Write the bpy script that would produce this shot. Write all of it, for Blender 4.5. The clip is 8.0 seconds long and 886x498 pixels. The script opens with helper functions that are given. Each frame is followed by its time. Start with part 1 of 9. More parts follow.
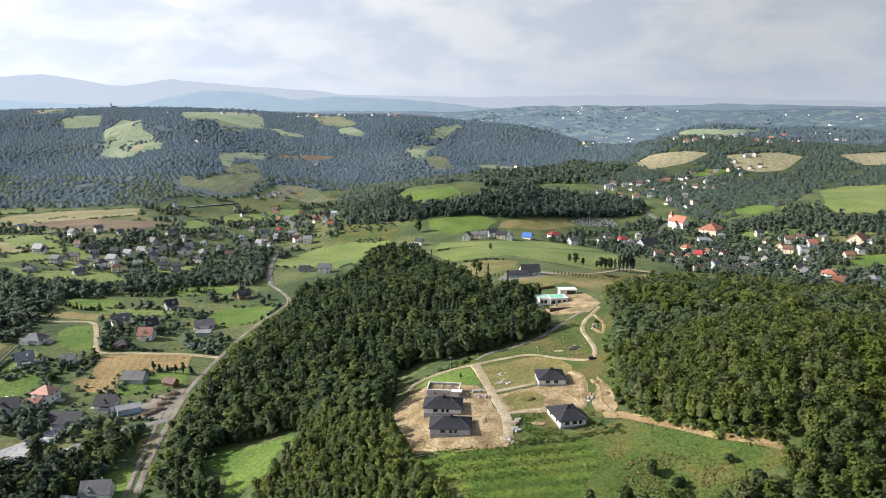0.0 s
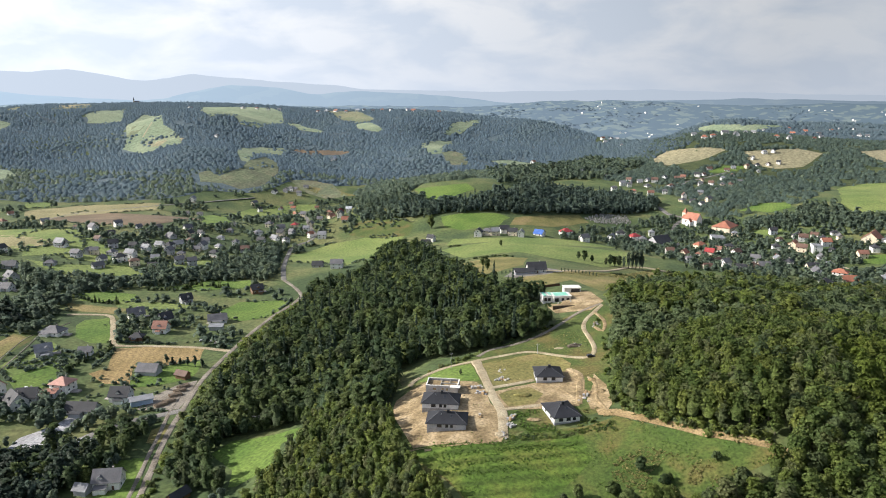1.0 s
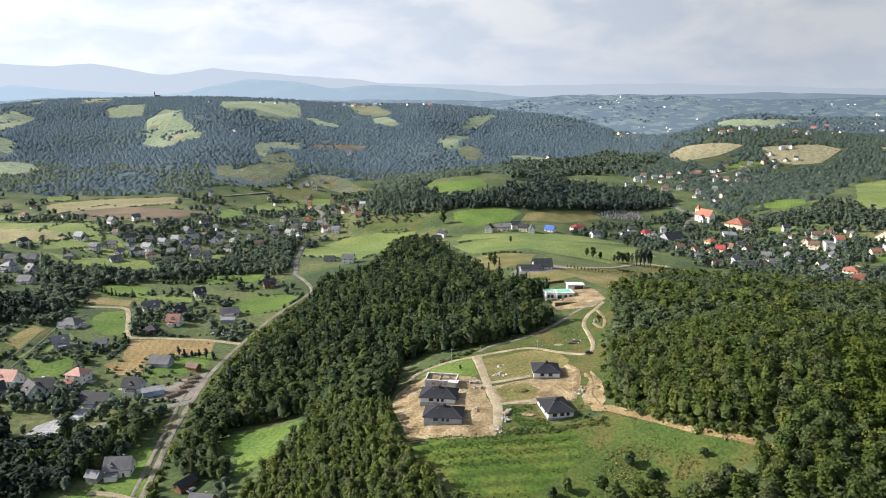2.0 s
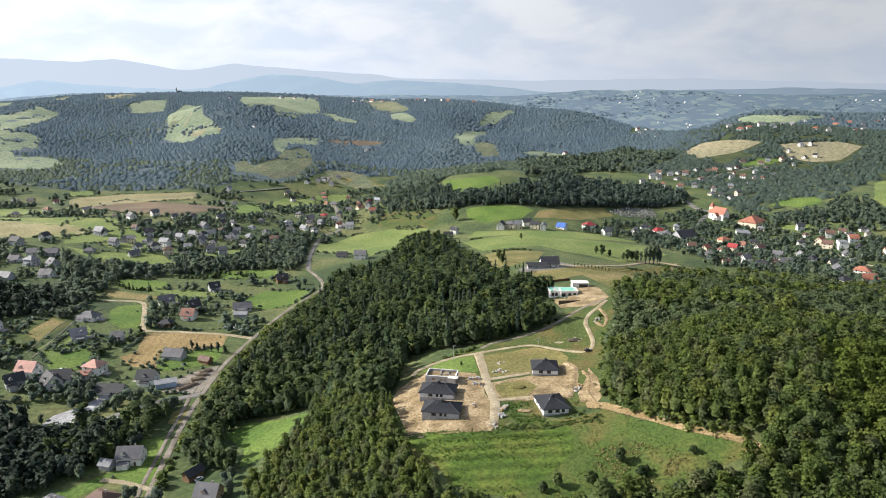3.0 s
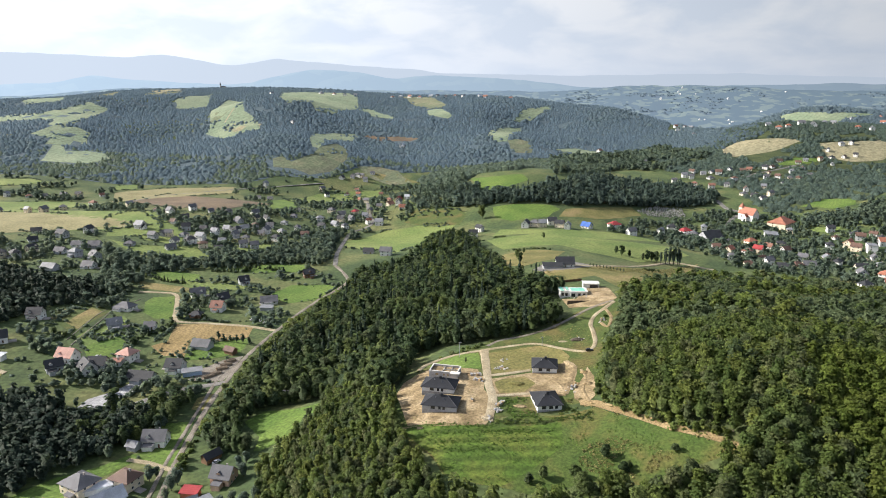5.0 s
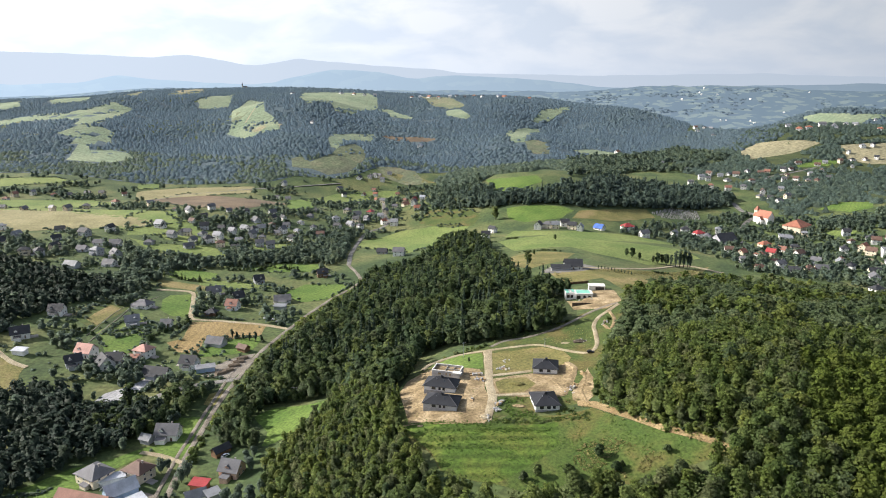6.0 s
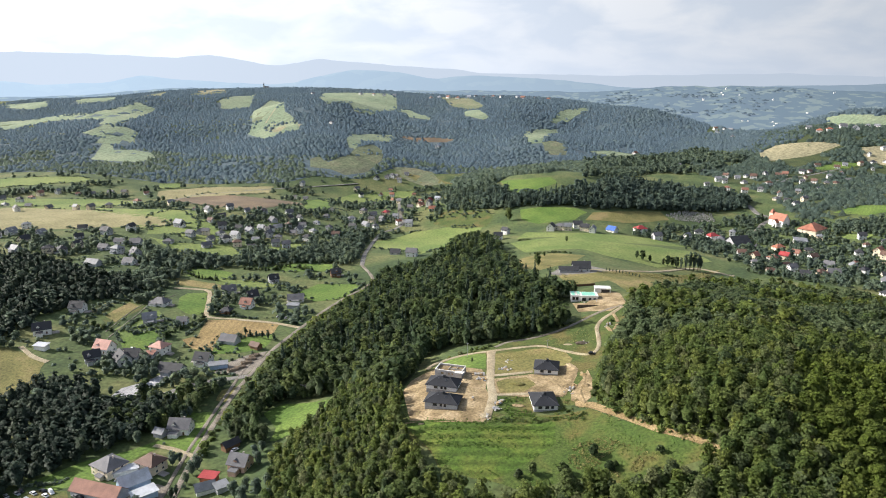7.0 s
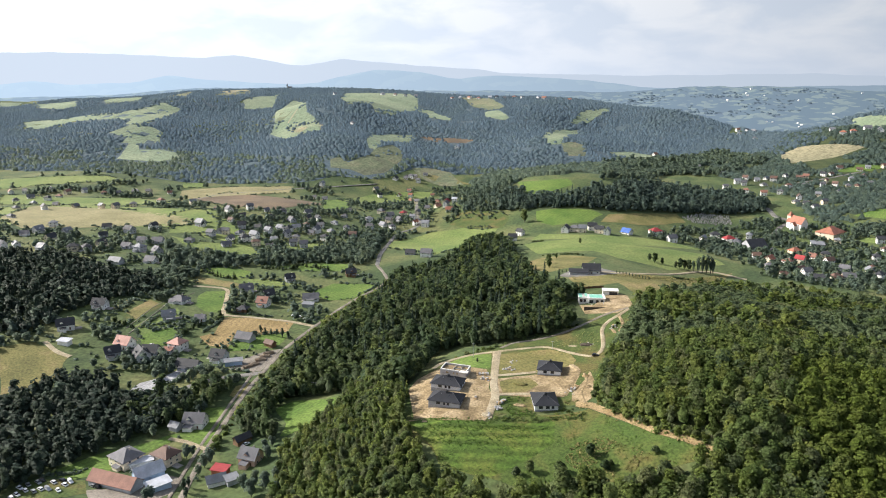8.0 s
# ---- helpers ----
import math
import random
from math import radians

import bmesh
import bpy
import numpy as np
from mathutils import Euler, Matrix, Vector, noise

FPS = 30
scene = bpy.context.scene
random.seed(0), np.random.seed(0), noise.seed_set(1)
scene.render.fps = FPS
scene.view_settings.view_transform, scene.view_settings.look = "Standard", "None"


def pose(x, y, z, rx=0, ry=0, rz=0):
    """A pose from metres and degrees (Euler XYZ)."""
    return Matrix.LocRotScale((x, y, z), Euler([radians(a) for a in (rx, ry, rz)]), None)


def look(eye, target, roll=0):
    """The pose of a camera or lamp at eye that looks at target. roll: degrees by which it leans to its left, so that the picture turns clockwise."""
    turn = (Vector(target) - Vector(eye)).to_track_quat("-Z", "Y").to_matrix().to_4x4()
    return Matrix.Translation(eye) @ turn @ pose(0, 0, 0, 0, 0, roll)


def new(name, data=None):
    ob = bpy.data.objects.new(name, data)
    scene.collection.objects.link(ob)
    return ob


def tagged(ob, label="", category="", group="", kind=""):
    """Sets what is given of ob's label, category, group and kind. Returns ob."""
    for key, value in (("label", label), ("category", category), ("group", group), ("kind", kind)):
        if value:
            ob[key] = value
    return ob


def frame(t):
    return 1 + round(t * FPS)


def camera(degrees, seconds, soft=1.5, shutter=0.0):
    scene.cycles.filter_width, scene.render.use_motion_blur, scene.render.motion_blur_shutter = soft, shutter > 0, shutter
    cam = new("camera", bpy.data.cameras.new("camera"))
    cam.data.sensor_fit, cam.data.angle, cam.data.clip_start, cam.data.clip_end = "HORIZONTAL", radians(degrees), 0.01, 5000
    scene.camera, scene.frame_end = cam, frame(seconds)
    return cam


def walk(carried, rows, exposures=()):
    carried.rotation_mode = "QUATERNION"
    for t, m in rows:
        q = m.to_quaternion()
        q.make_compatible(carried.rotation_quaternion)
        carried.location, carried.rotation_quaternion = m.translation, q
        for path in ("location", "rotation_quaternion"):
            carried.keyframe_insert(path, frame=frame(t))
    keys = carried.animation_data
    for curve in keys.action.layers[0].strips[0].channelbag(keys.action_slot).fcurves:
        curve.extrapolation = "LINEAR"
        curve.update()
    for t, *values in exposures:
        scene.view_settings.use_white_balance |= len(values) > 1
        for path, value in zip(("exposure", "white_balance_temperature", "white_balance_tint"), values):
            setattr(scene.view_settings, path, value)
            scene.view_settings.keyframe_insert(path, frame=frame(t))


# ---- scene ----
cam = camera(64.3, 8.0, soft=1.0)
METRES, EYE, TILT, LEAN, TURN = 100.0, 150.0, -12.0, 0.0, 0.0
ROWS = [
    (0.0, 0.0, 0.0, 0.0, 0.0, 0.0, -0.0),
    (0.5, 0.0464, -0.0375, 0.0111, 0.8, -0.22, -0.17),
    (1.0, 0.0933, -0.0745, 0.0232, 1.6, -0.47, -0.34),
    (1.5, 0.1408, -0.1106, 0.0345, 2.37, -0.74, -0.49),
    (3.0, 0.2845, -0.2187, 0.0697, 4.74, -1.45, -0.96),
    (3.5, 0.3327, -0.2549, 0.0811, 5.58, -1.62, -1.14),
    (4.0, 0.3816, -0.291, 0.0922, 6.4, -1.79, -1.32),
    (4.5, 0.4311, -0.327, 0.1037, 7.21, -1.92, -1.49),
    (6.0, 0.5821, -0.4367, 0.1375, 9.72, -2.11, -2.04),
    (6.5, 0.634, -0.4729, 0.1491, 10.54, -2.16, -2.21),
    (7.0, 0.6864, -0.5089, 0.1608, 11.4, -2.22, -2.39),
    (7.5, 0.7397, -0.5444, 0.1728, 12.31, -2.28, -2.57),
    (8.0, 0.7933, -0.5796, 0.1845, 13.24, -2.35, -2.76),
]
walk(cam, [(t, pose(0, 0, EYE, TILT, LEAN, TURN) @ pose(METRES * x, METRES * y, METRES * z, 90 + pitch, roll, yaw)) for t, x, y, z, yaw, pitch, roll in ROWS],
     exposures=[(0.0, 0.59), (8.0, 0.68)])

# ---- world and sun ----
SUN_TURN, SUN_HEIGHT = -86.0, 31.0   # degrees from +y towards +x, and above the horizon
world = bpy.data.worlds.new("world")
scene.world = world
world.use_nodes = True
wn, wl = world.node_tree.nodes, world.node_tree.links
wn.clear()
w_out = wn.new("ShaderNodeOutputWorld")
w_bg = wn.new("ShaderNodeBackground")
w_sky = wn.new("ShaderNodeTexSky")
w_sky.sky_type = "NISHITA"
w_sky.sun_disc = False
w_sky.sun_elevation = radians(SUN_HEIGHT)
w_sky.sun_rotation = radians(SUN_TURN)
w_sky.air_density, w_sky.dust_density, w_sky.ozone_density = 1.0, 2.5, 1.0
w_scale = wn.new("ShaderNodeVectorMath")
w_scale.operation = "SCALE"
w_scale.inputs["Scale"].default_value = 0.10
wl.new(w_sky.outputs["Color"], w_scale.inputs[0])
# a broken layer of bright cloud, laid out flat overhead
w_geo = wn.new("ShaderNodeTexCoord")
w_sep = wn.new("ShaderNodeSeparateXYZ")
wl.new(w_geo.outputs["Generated"], w_sep.inputs[0])
w_up = wn.new("ShaderNodeMath")
w_up.operation = "MAXIMUM"
w_up.inputs[1].default_value = 0.0
wl.new(w_sep.outputs["Z"], w_up.inputs[0])
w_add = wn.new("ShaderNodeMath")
w_add.inputs[1].default_value = 0.34
wl.new(w_up.outputs[0], w_add.inputs[0])
w_comb = wn.new("ShaderNodeCombineXYZ")
for axis in "XY":
    w_div = wn.new("ShaderNodeMath")
    w_div.operation = "DIVIDE"
    wl.new(w_sep.outputs[axis], w_div.inputs[0])
    wl.new(w_add.outputs[0], w_div.inputs[1])
    wl.new(w_div.outputs[0], w_comb.inputs[axis])
w_noise = wn.new("ShaderNodeTexNoise")
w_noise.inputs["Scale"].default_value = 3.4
w_noise.inputs["Detail"].default_value = 6.0
w_noise.inputs["Roughness"].default_value = 0.52
w_noise.inputs["Distortion"].default_value = 0.3
wl.new(w_comb.outputs[0], w_noise.inputs["Vector"])
w_ramp = wn.new("ShaderNodeValToRGB")
w_ramp.color_ramp.elements[0].position, w_ramp.color_ramp.elements[1].position = 0.40, 0.60
w_ramp.color_ramp.elements[0].color = (0.505, 0.560, 0.655, 1)
w_ramp.color_ramp.elements[1].color = (0.725, 0.730, 0.755, 1)
wl.new(w_noise.outputs["Fac"], w_ramp.inputs["Fac"])
w_mix = wn.new("ShaderNodeMix")
w_mix.data_type = "RGBA"
w_bank = wn.new("ShaderNodeMapRange")   # the cloud bank thins out overhead
w_bank.inputs["From Min"].default_value, w_bank.inputs["From Max"].default_value = 0.22, 0.50
w_bank.inputs["To Min"].default_value, w_bank.inputs["To Max"].default_value = 0.90, 0.24
wl.new(w_sep.outputs["Z"], w_bank.inputs["Value"])
wl.new(w_bank.outputs[0], w_mix.inputs["Factor"])
wl.new(w_scale.outputs[0], w_mix.inputs[6])
# thin cloud is brighter towards the sun
w_dot = wn.new("ShaderNodeVectorMath")
w_dot.operation = "DOT_PRODUCT"
w_dot.inputs[1].default_value = (math.sin(radians(SUN_TURN)), math.cos(radians(SUN_TURN)), 0.35)
wl.new(w_geo.outputs["Generated"], w_dot.inputs[0])
w_glow = wn.new("ShaderNodeMapRange")
w_glow.inputs["From Min"].default_value, w_glow.inputs["From Max"].default_value = -0.3, 0.95
w_glow.inputs["To Min"].default_value, w_glow.inputs["To Max"].default_value = 0.56, 1.30
wl.new(w_dot.outputs["Value"], w_glow.inputs["Value"])
w_lit = wn.new("ShaderNodeVectorMath")
w_lit.operation = "SCALE"
wl.new(w_ramp.outputs["Color"], w_lit.inputs[0])
wl.new(w_glow.outputs[0], w_lit.inputs["Scale"])
wl.new(w_lit.outputs[0], w_mix.inputs[7])
# bluish haze low over the horizon
w_low = wn.new("ShaderNodeMapRange")
w_low.inputs["From Min"].default_value, w_low.inputs["From Max"].default_value = -0.01, 0.15
w_low.inputs["To Min"].default_value, w_low.inputs["To Max"].default_value = 0.75, 0.0
wl.new(w_sep.outputs["Z"], w_low.inputs["Value"])
w_haze = wn.new("ShaderNodeMix")
w_haze.data_type = "RGBA"
wl.new(w_low.outputs[0], w_haze.inputs["Factor"])
wl.new(w_mix.outputs[2], w_haze.inputs[6])
w_far = wn.new("ShaderNodeMapRange")
w_far.inputs["From Min"].default_value, w_far.inputs["From Max"].default_value = -0.3, 0.95
w_far.inputs["To Min"].default_value, w_far.inputs["To Max"].default_value = 0.68, 1.30
wl.new(w_dot.outputs["Value"], w_far.inputs["Value"])
w_air = wn.new("ShaderNodeVectorMath")
w_air.operation = "SCALE"
w_air.inputs[0].default_value = (0.52, 0.585, 0.69)
wl.new(w_far.outputs[0], w_air.inputs["Scale"])
wl.new(w_air.outputs[0], w_haze.inputs[7])
wl.new(w_haze.outputs[2], w_bg.inputs["Color"])
w_bg.inputs["Strength"].default_value = 1.0
wl.new(w_bg.outputs[0], w_out.inputs["Surface"])

sun = new("sun", bpy.data.lights.new("sun", "SUN"))
sun.data.energy, sun.data.angle, sun.data.color = 5.0, radians(0.7), (1.0, 0.94, 0.86)
a, e = radians(SUN_TURN), radians(SUN_HEIGHT)
sun.matrix_world = look((math.sin(a) * math.cos(e) * 900, math.cos(a) * math.cos(e) * 900, math.sin(e) * 900), (0, 0, 0))

# ---- materials ----
def nodes_of(name):
    m = bpy.data.materials.new(name)
    m.use_nodes = True
    return m, m.node_tree.nodes, m.node_tree.links, m.node_tree.nodes["Principled BSDF"]


def blotchy(name, dark, light, coarse=0.05, fine=1.2, rough=0.95, bump=0.0, third=None, metal=0.0, bands=None, spec=0.3, contrast=(0.36, 0.64), speckle=(0.54, 1.24)):
    """A matt surface whose colour wanders at two scales; bands: (turn in degrees, width in metres, strength)."""
    m, n, l, p = nodes_of(name)
    co = n.new("ShaderNodeTexCoord")
    big, small = n.new("ShaderNodeTexNoise"), n.new("ShaderNodeTexNoise")
    for tex, scale, detail in ((big, coarse, 6), (small, fine, 8)):
        tex.inputs["Scale"].default_value, tex.inputs["Detail"].default_value = scale, detail
        l.new(co.outputs["Object"], tex.inputs["Vector"])
    ramp = n.new("ShaderNodeValToRGB")
    ramp.color_ramp.elements[0].color, ramp.color_ramp.elements[1].color = (*dark, 1), (*light, 1)
    ramp.color_ramp.elements[0].position, ramp.color_ramp.elements[1].position = contrast
    if third:
        mid = ramp.color_ramp.elements.new(sum(contrast) / 2)
        mid.color = (*third, 1)
    l.new(big.outputs["Fac"], ramp.inputs["Fac"])
    grain = n.new("ShaderNodeMapRange")
    grain.inputs["From Min"].default_value, grain.inputs["From Max"].default_value = 0.3, 0.7
    grain.inputs["To Min"].default_value, grain.inputs["To Max"].default_value = speckle
    l.new(small.outputs["Fac"], grain.inputs["Value"])
    mul = n.new("ShaderNodeVectorMath")
    mul.operation = "SCALE"
    l.new(ramp.outputs["Color"], mul.inputs[0])
    l.new(grain.outputs[0], mul.inputs["Scale"])
    colour = mul
    if bands:
        turn, width, strength = bands
        mp = n.new("ShaderNodeMapping")
        mp.inputs["Rotation"].default_value = (0, 0, radians(turn))
        l.new(co.outputs["Object"], mp.inputs["Vector"])
        wave = n.new("ShaderNodeTexWave")
        wave.inputs["Scale"].default_value = 0.314 / width
        wave.inputs["Distortion"].default_value, wave.inputs["Detail"].default_value, wave.inputs["Detail Scale"].default_value = 2.0, 2.0, 0.4
        l.new(mp.outputs[0], wave.inputs["Vector"])
        amount = n.new("ShaderNodeMapRange")
        amount.inputs["To Min"].default_value, amount.inputs["To Max"].default_value = 1 - strength, 1 + strength
        l.new(wave.outputs["Fac"], amount.inputs["Value"])
        colour = n.new("ShaderNodeVectorMath")
        colour.operation = "SCALE"
        l.new(mul.outputs[0], colour.inputs[0])
        l.new(amount.outputs[0], colour.inputs["Scale"])
    l.new(colour.outputs[0], p.inputs["Base Color"])
    p.inputs["Roughness"].default_value, p.inputs["Metallic"].default_value, p.inputs["Specular IOR Level"].default_value = rough, metal, spec
    if bump:
        b = n.new("ShaderNodeBump")
        b.inputs["Strength"].default_value, b.inputs["Distance"].default_value = 0.7, bump
        l.new(small.outputs["Fac"], b.inputs["Height"])
        l.new(b.outputs[0], p.inputs["Normal"])
    return m


def leafy(name, stops, gleam=0.12, through_light=0.38, rough=0.6, spread=(0.68, 1.34), grain=1.1, fleck_range=(0.55, 1.45)):
    """Foliage: each tree its own green, each clump a little lighter or darker, some light coming through."""
    m, n, l, p = nodes_of(name)
    tint, info, geo = n.new("ShaderNodeAttribute"), n.new("ShaderNodeObjectInfo"), n.new("ShaderNodeNewGeometry")
    tint.attribute_name = "tint"
    add = n.new("ShaderNodeMath")
    l.new(tint.outputs["Fac"], add.inputs[0])
    l.new(info.outputs["Random"], add.inputs[1])
    fract = n.new("ShaderNodeMath")
    fract.operation = "FRACT"
    l.new(add.outputs[0], fract.inputs[0])
    ramp = n.new("ShaderNodeValToRGB")
    while len(ramp.color_ramp.elements) < len(stops):
        ramp.color_ramp.elements.new(0.5)
    for i, c in enumerate(stops):
        ramp.color_ramp.elements[i].position, ramp.color_ramp.elements[i].color = i / (len(stops) - 1), (*c, 1)
    l.new(fract.outputs[0], ramp.inputs["Fac"])
    vary = n.new("ShaderNodeMapRange")
    vary.inputs["To Min"].default_value, vary.inputs["To Max"].default_value = spread
    l.new(geo.outputs["Random Per Island"], vary.inputs["Value"])
    mul = n.new("ShaderNodeVectorMath")
    mul.operation = "SCALE"
    l.new(ramp.outputs["Color"], mul.inputs[0])
    l.new(vary.outputs[0], mul.inputs["Scale"])
    # leaves within a clump: small lights and darks, and a rough skin
    co, speck, dab = n.new("ShaderNodeTexCoord"), n.new("ShaderNodeTexNoise"), n.new("ShaderNodeMapRange")
    speck.inputs["Scale"].default_value, speck.inputs["Detail"].default_value, speck.inputs["Roughness"].default_value = grain, 3.0, 0.6
    l.new(co.outputs["Object"], speck.inputs["Vector"])
    dab.inputs["From Min"].default_value, dab.inputs["From Max"].default_value = 0.34, 0.66
    dab.inputs["To Min"].default_value, dab.inputs["To Max"].default_value = fleck_range
    l.new(speck.outputs["Fac"], dab.inputs["Value"])
    fleck = n.new("ShaderNodeVectorMath")
    fleck.operation = "SCALE"
    l.new(mul.outputs[0], fleck.inputs[0])
    l.new(dab.outputs[0], fleck.inputs["Scale"])
    mul = fleck
    skin = n.new("ShaderNodeBump")
    skin.inputs["Strength"].default_value, skin.inputs["Distance"].default_value = 0.8, 0.5 / grain
    l.new(speck.outputs["Fac"], skin.inputs["Height"])
    l.new(skin.outputs[0], p.inputs["Normal"])
    l.new(mul.outputs[0], p.inputs["Base Color"])
    p.inputs["Roughness"].default_value, p.inputs["Specular IOR Level"].default_value = rough, gleam
    tr, mix = n.new("ShaderNodeBsdfTranslucent"), n.new("ShaderNodeMixShader")
    l.new(mul.outputs[0], tr.inputs["Color"])
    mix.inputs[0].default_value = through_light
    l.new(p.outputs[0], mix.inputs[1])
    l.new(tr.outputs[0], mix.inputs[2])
    l.new(mix.outputs[0], n["Material Output"].inputs["Surface"])
    return m


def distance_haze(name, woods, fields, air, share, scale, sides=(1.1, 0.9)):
    """Far country with the glow of haze mixed into its surface as emission."""
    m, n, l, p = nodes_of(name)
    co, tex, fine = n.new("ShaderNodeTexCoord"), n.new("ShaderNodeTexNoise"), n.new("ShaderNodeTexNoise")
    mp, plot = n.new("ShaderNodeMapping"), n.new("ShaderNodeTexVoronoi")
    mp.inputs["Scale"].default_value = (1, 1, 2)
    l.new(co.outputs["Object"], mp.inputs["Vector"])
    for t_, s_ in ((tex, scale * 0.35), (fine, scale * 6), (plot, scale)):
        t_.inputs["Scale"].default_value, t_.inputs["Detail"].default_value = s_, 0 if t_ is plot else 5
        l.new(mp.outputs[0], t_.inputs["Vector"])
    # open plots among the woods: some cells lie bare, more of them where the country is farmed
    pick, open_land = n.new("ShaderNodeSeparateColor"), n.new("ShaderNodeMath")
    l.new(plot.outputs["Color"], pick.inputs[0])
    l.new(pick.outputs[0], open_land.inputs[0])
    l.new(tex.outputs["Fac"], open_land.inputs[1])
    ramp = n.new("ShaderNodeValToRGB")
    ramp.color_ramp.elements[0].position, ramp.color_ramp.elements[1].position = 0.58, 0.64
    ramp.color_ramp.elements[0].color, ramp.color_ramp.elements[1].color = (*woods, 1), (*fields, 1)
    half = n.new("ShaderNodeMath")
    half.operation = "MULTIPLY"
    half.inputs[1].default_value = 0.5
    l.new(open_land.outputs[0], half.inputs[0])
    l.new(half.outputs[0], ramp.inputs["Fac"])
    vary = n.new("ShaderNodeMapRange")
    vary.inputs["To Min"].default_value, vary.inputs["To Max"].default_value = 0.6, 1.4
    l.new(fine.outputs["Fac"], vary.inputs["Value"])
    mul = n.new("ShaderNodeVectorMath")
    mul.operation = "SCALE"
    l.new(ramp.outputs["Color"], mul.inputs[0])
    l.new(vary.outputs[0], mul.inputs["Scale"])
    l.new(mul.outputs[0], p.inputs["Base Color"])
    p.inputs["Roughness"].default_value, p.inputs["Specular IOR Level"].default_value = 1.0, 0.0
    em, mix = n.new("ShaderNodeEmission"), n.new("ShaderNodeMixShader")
    # the painted haze glows more on the side of the sun
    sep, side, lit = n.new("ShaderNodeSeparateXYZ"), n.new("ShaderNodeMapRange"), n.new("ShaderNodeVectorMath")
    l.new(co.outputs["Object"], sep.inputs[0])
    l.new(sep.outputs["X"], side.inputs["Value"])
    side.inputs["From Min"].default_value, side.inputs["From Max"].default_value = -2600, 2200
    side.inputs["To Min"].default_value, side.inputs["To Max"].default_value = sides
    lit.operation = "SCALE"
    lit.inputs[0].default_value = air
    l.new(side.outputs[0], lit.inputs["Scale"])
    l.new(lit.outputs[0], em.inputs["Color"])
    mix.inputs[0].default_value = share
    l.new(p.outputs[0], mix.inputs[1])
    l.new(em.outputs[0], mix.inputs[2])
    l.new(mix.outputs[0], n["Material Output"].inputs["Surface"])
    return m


GRASS = blotchy("valley grass", (0.050, 0.080, 0.030), (0.140, 0.150, 0.058), 0.02, 0.35, third=(0.084, 0.116, 0.040), bump=0.3)
COVER = {
    "lush": blotchy("lush meadow", (0.084, 0.150, 0.026), (0.140, 0.204, 0.042), 0.03, 0.6, bump=0.2, bands=(25, 4.5, 0.07)),
    "meadow": blotchy("mown meadow", (0.122, 0.178, 0.046), (0.198, 0.236, 0.072), 0.018, 0.5, bump=0.15, bands=(70, 6.0, 0.06)),
    "rough": blotchy("rough grass", (0.056, 0.088, 0.020), (0.128, 0.112, 0.038), 0.06, 0.8, third=(0.080, 0.106, 0.027), bump=0.35),
    "pasture": blotchy("green rough pasture", (0.056, 0.096, 0.019), (0.136, 0.122, 0.038), 0.05, 0.8, third=(0.076, 0.112, 0.024), bump=0.35),
    "weedy": blotchy("weedy pasture in rows", (0.052, 0.098, 0.014), (0.112, 0.140, 0.026), 0.05, 0.7, third=(0.072, 0.120, 0.018), bump=0.4, bands=(84, 6.4, 0.22)),
    "dry": blotchy("dry grass", (0.140, 0.135, 0.045), (0.260, 0.205, 0.090), 0.04, 0.7, third=(0.185, 0.170, 0.058), bump=0.25),
    "tan": blotchy("ripe stubble", (0.235, 0.170, 0.070), (0.330, 0.240, 0.110), 0.035, 0.7, bump=0.15, bands=(-12, 5.0, 0.08)),
    "plough": blotchy("ploughed soil", (0.120, 0.090, 0.060), (0.200, 0.145, 0.090), 0.02, 0.6, bump=0.3, bands=(8, 6.0, 0.12)),
    "pale": blotchy("pale hay", (0.220, 0.200, 0.095), (0.300, 0.270, 0.140), 0.02, 0.5, bump=0.15, bands=(12, 8.0, 0.06)),
    "earth": blotchy("bare sandy earth", (0.205, 0.152, 0.082), (0.400, 0.312, 0.190), 0.14, 0.9, third=(0.298, 0.224, 0.124), bump=0.25),
    "clay": blotchy("tan clay bank", (0.230, 0.160, 0.075), (0.370, 0.275, 0.145), 0.12, 1.3, bump=0.3),
    "track": blotchy("gravel track", (0.295, 0.242, 0.155), (0.440, 0.378, 0.262), 0.15, 1.6, bump=0.1),
    "asphalt": blotchy("worn asphalt", (0.140, 0.135, 0.125), (0.230, 0.220, 0.205), 0.1, 1.5, bump=0.03),
    "dirt road": blotchy("dusty road", (0.175, 0.152, 0.122), (0.275, 0.245, 0.205), 0.08, 1.2, bump=0.08),
    "concrete": blotchy("pale concrete yard", (0.330, 0.330, 0.340), (0.450, 0.450, 0.460), 0.08, 0.9, bump=0.02),
    # the next two have distance haze put into their colour, paler and bluer
    "far meadow": blotchy("haze-tinted hill meadow", (0.172, 0.226, 0.142), (0.246, 0.290, 0.182), 0.012, 0.2, bands=(40, 18.0, 0.06)),
    "far dry": blotchy("haze-tinted hill stubble", (0.230, 0.215, 0.130), (0.310, 0.280, 0.170), 0.012, 0.2, bands=(20, 20.0, 0.06)),
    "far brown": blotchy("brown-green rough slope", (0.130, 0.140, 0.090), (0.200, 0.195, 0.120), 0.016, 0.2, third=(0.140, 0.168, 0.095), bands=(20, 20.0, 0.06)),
    # floor colour carries the same painted blue haze as the far trees
    "far wood floor": blotchy("haze-tinted woodland floor", (0.078, 0.114, 0.136), (0.094, 0.132, 0.146), 0.03, 0.3),
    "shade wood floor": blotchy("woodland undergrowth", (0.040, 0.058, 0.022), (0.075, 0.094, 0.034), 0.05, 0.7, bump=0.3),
}
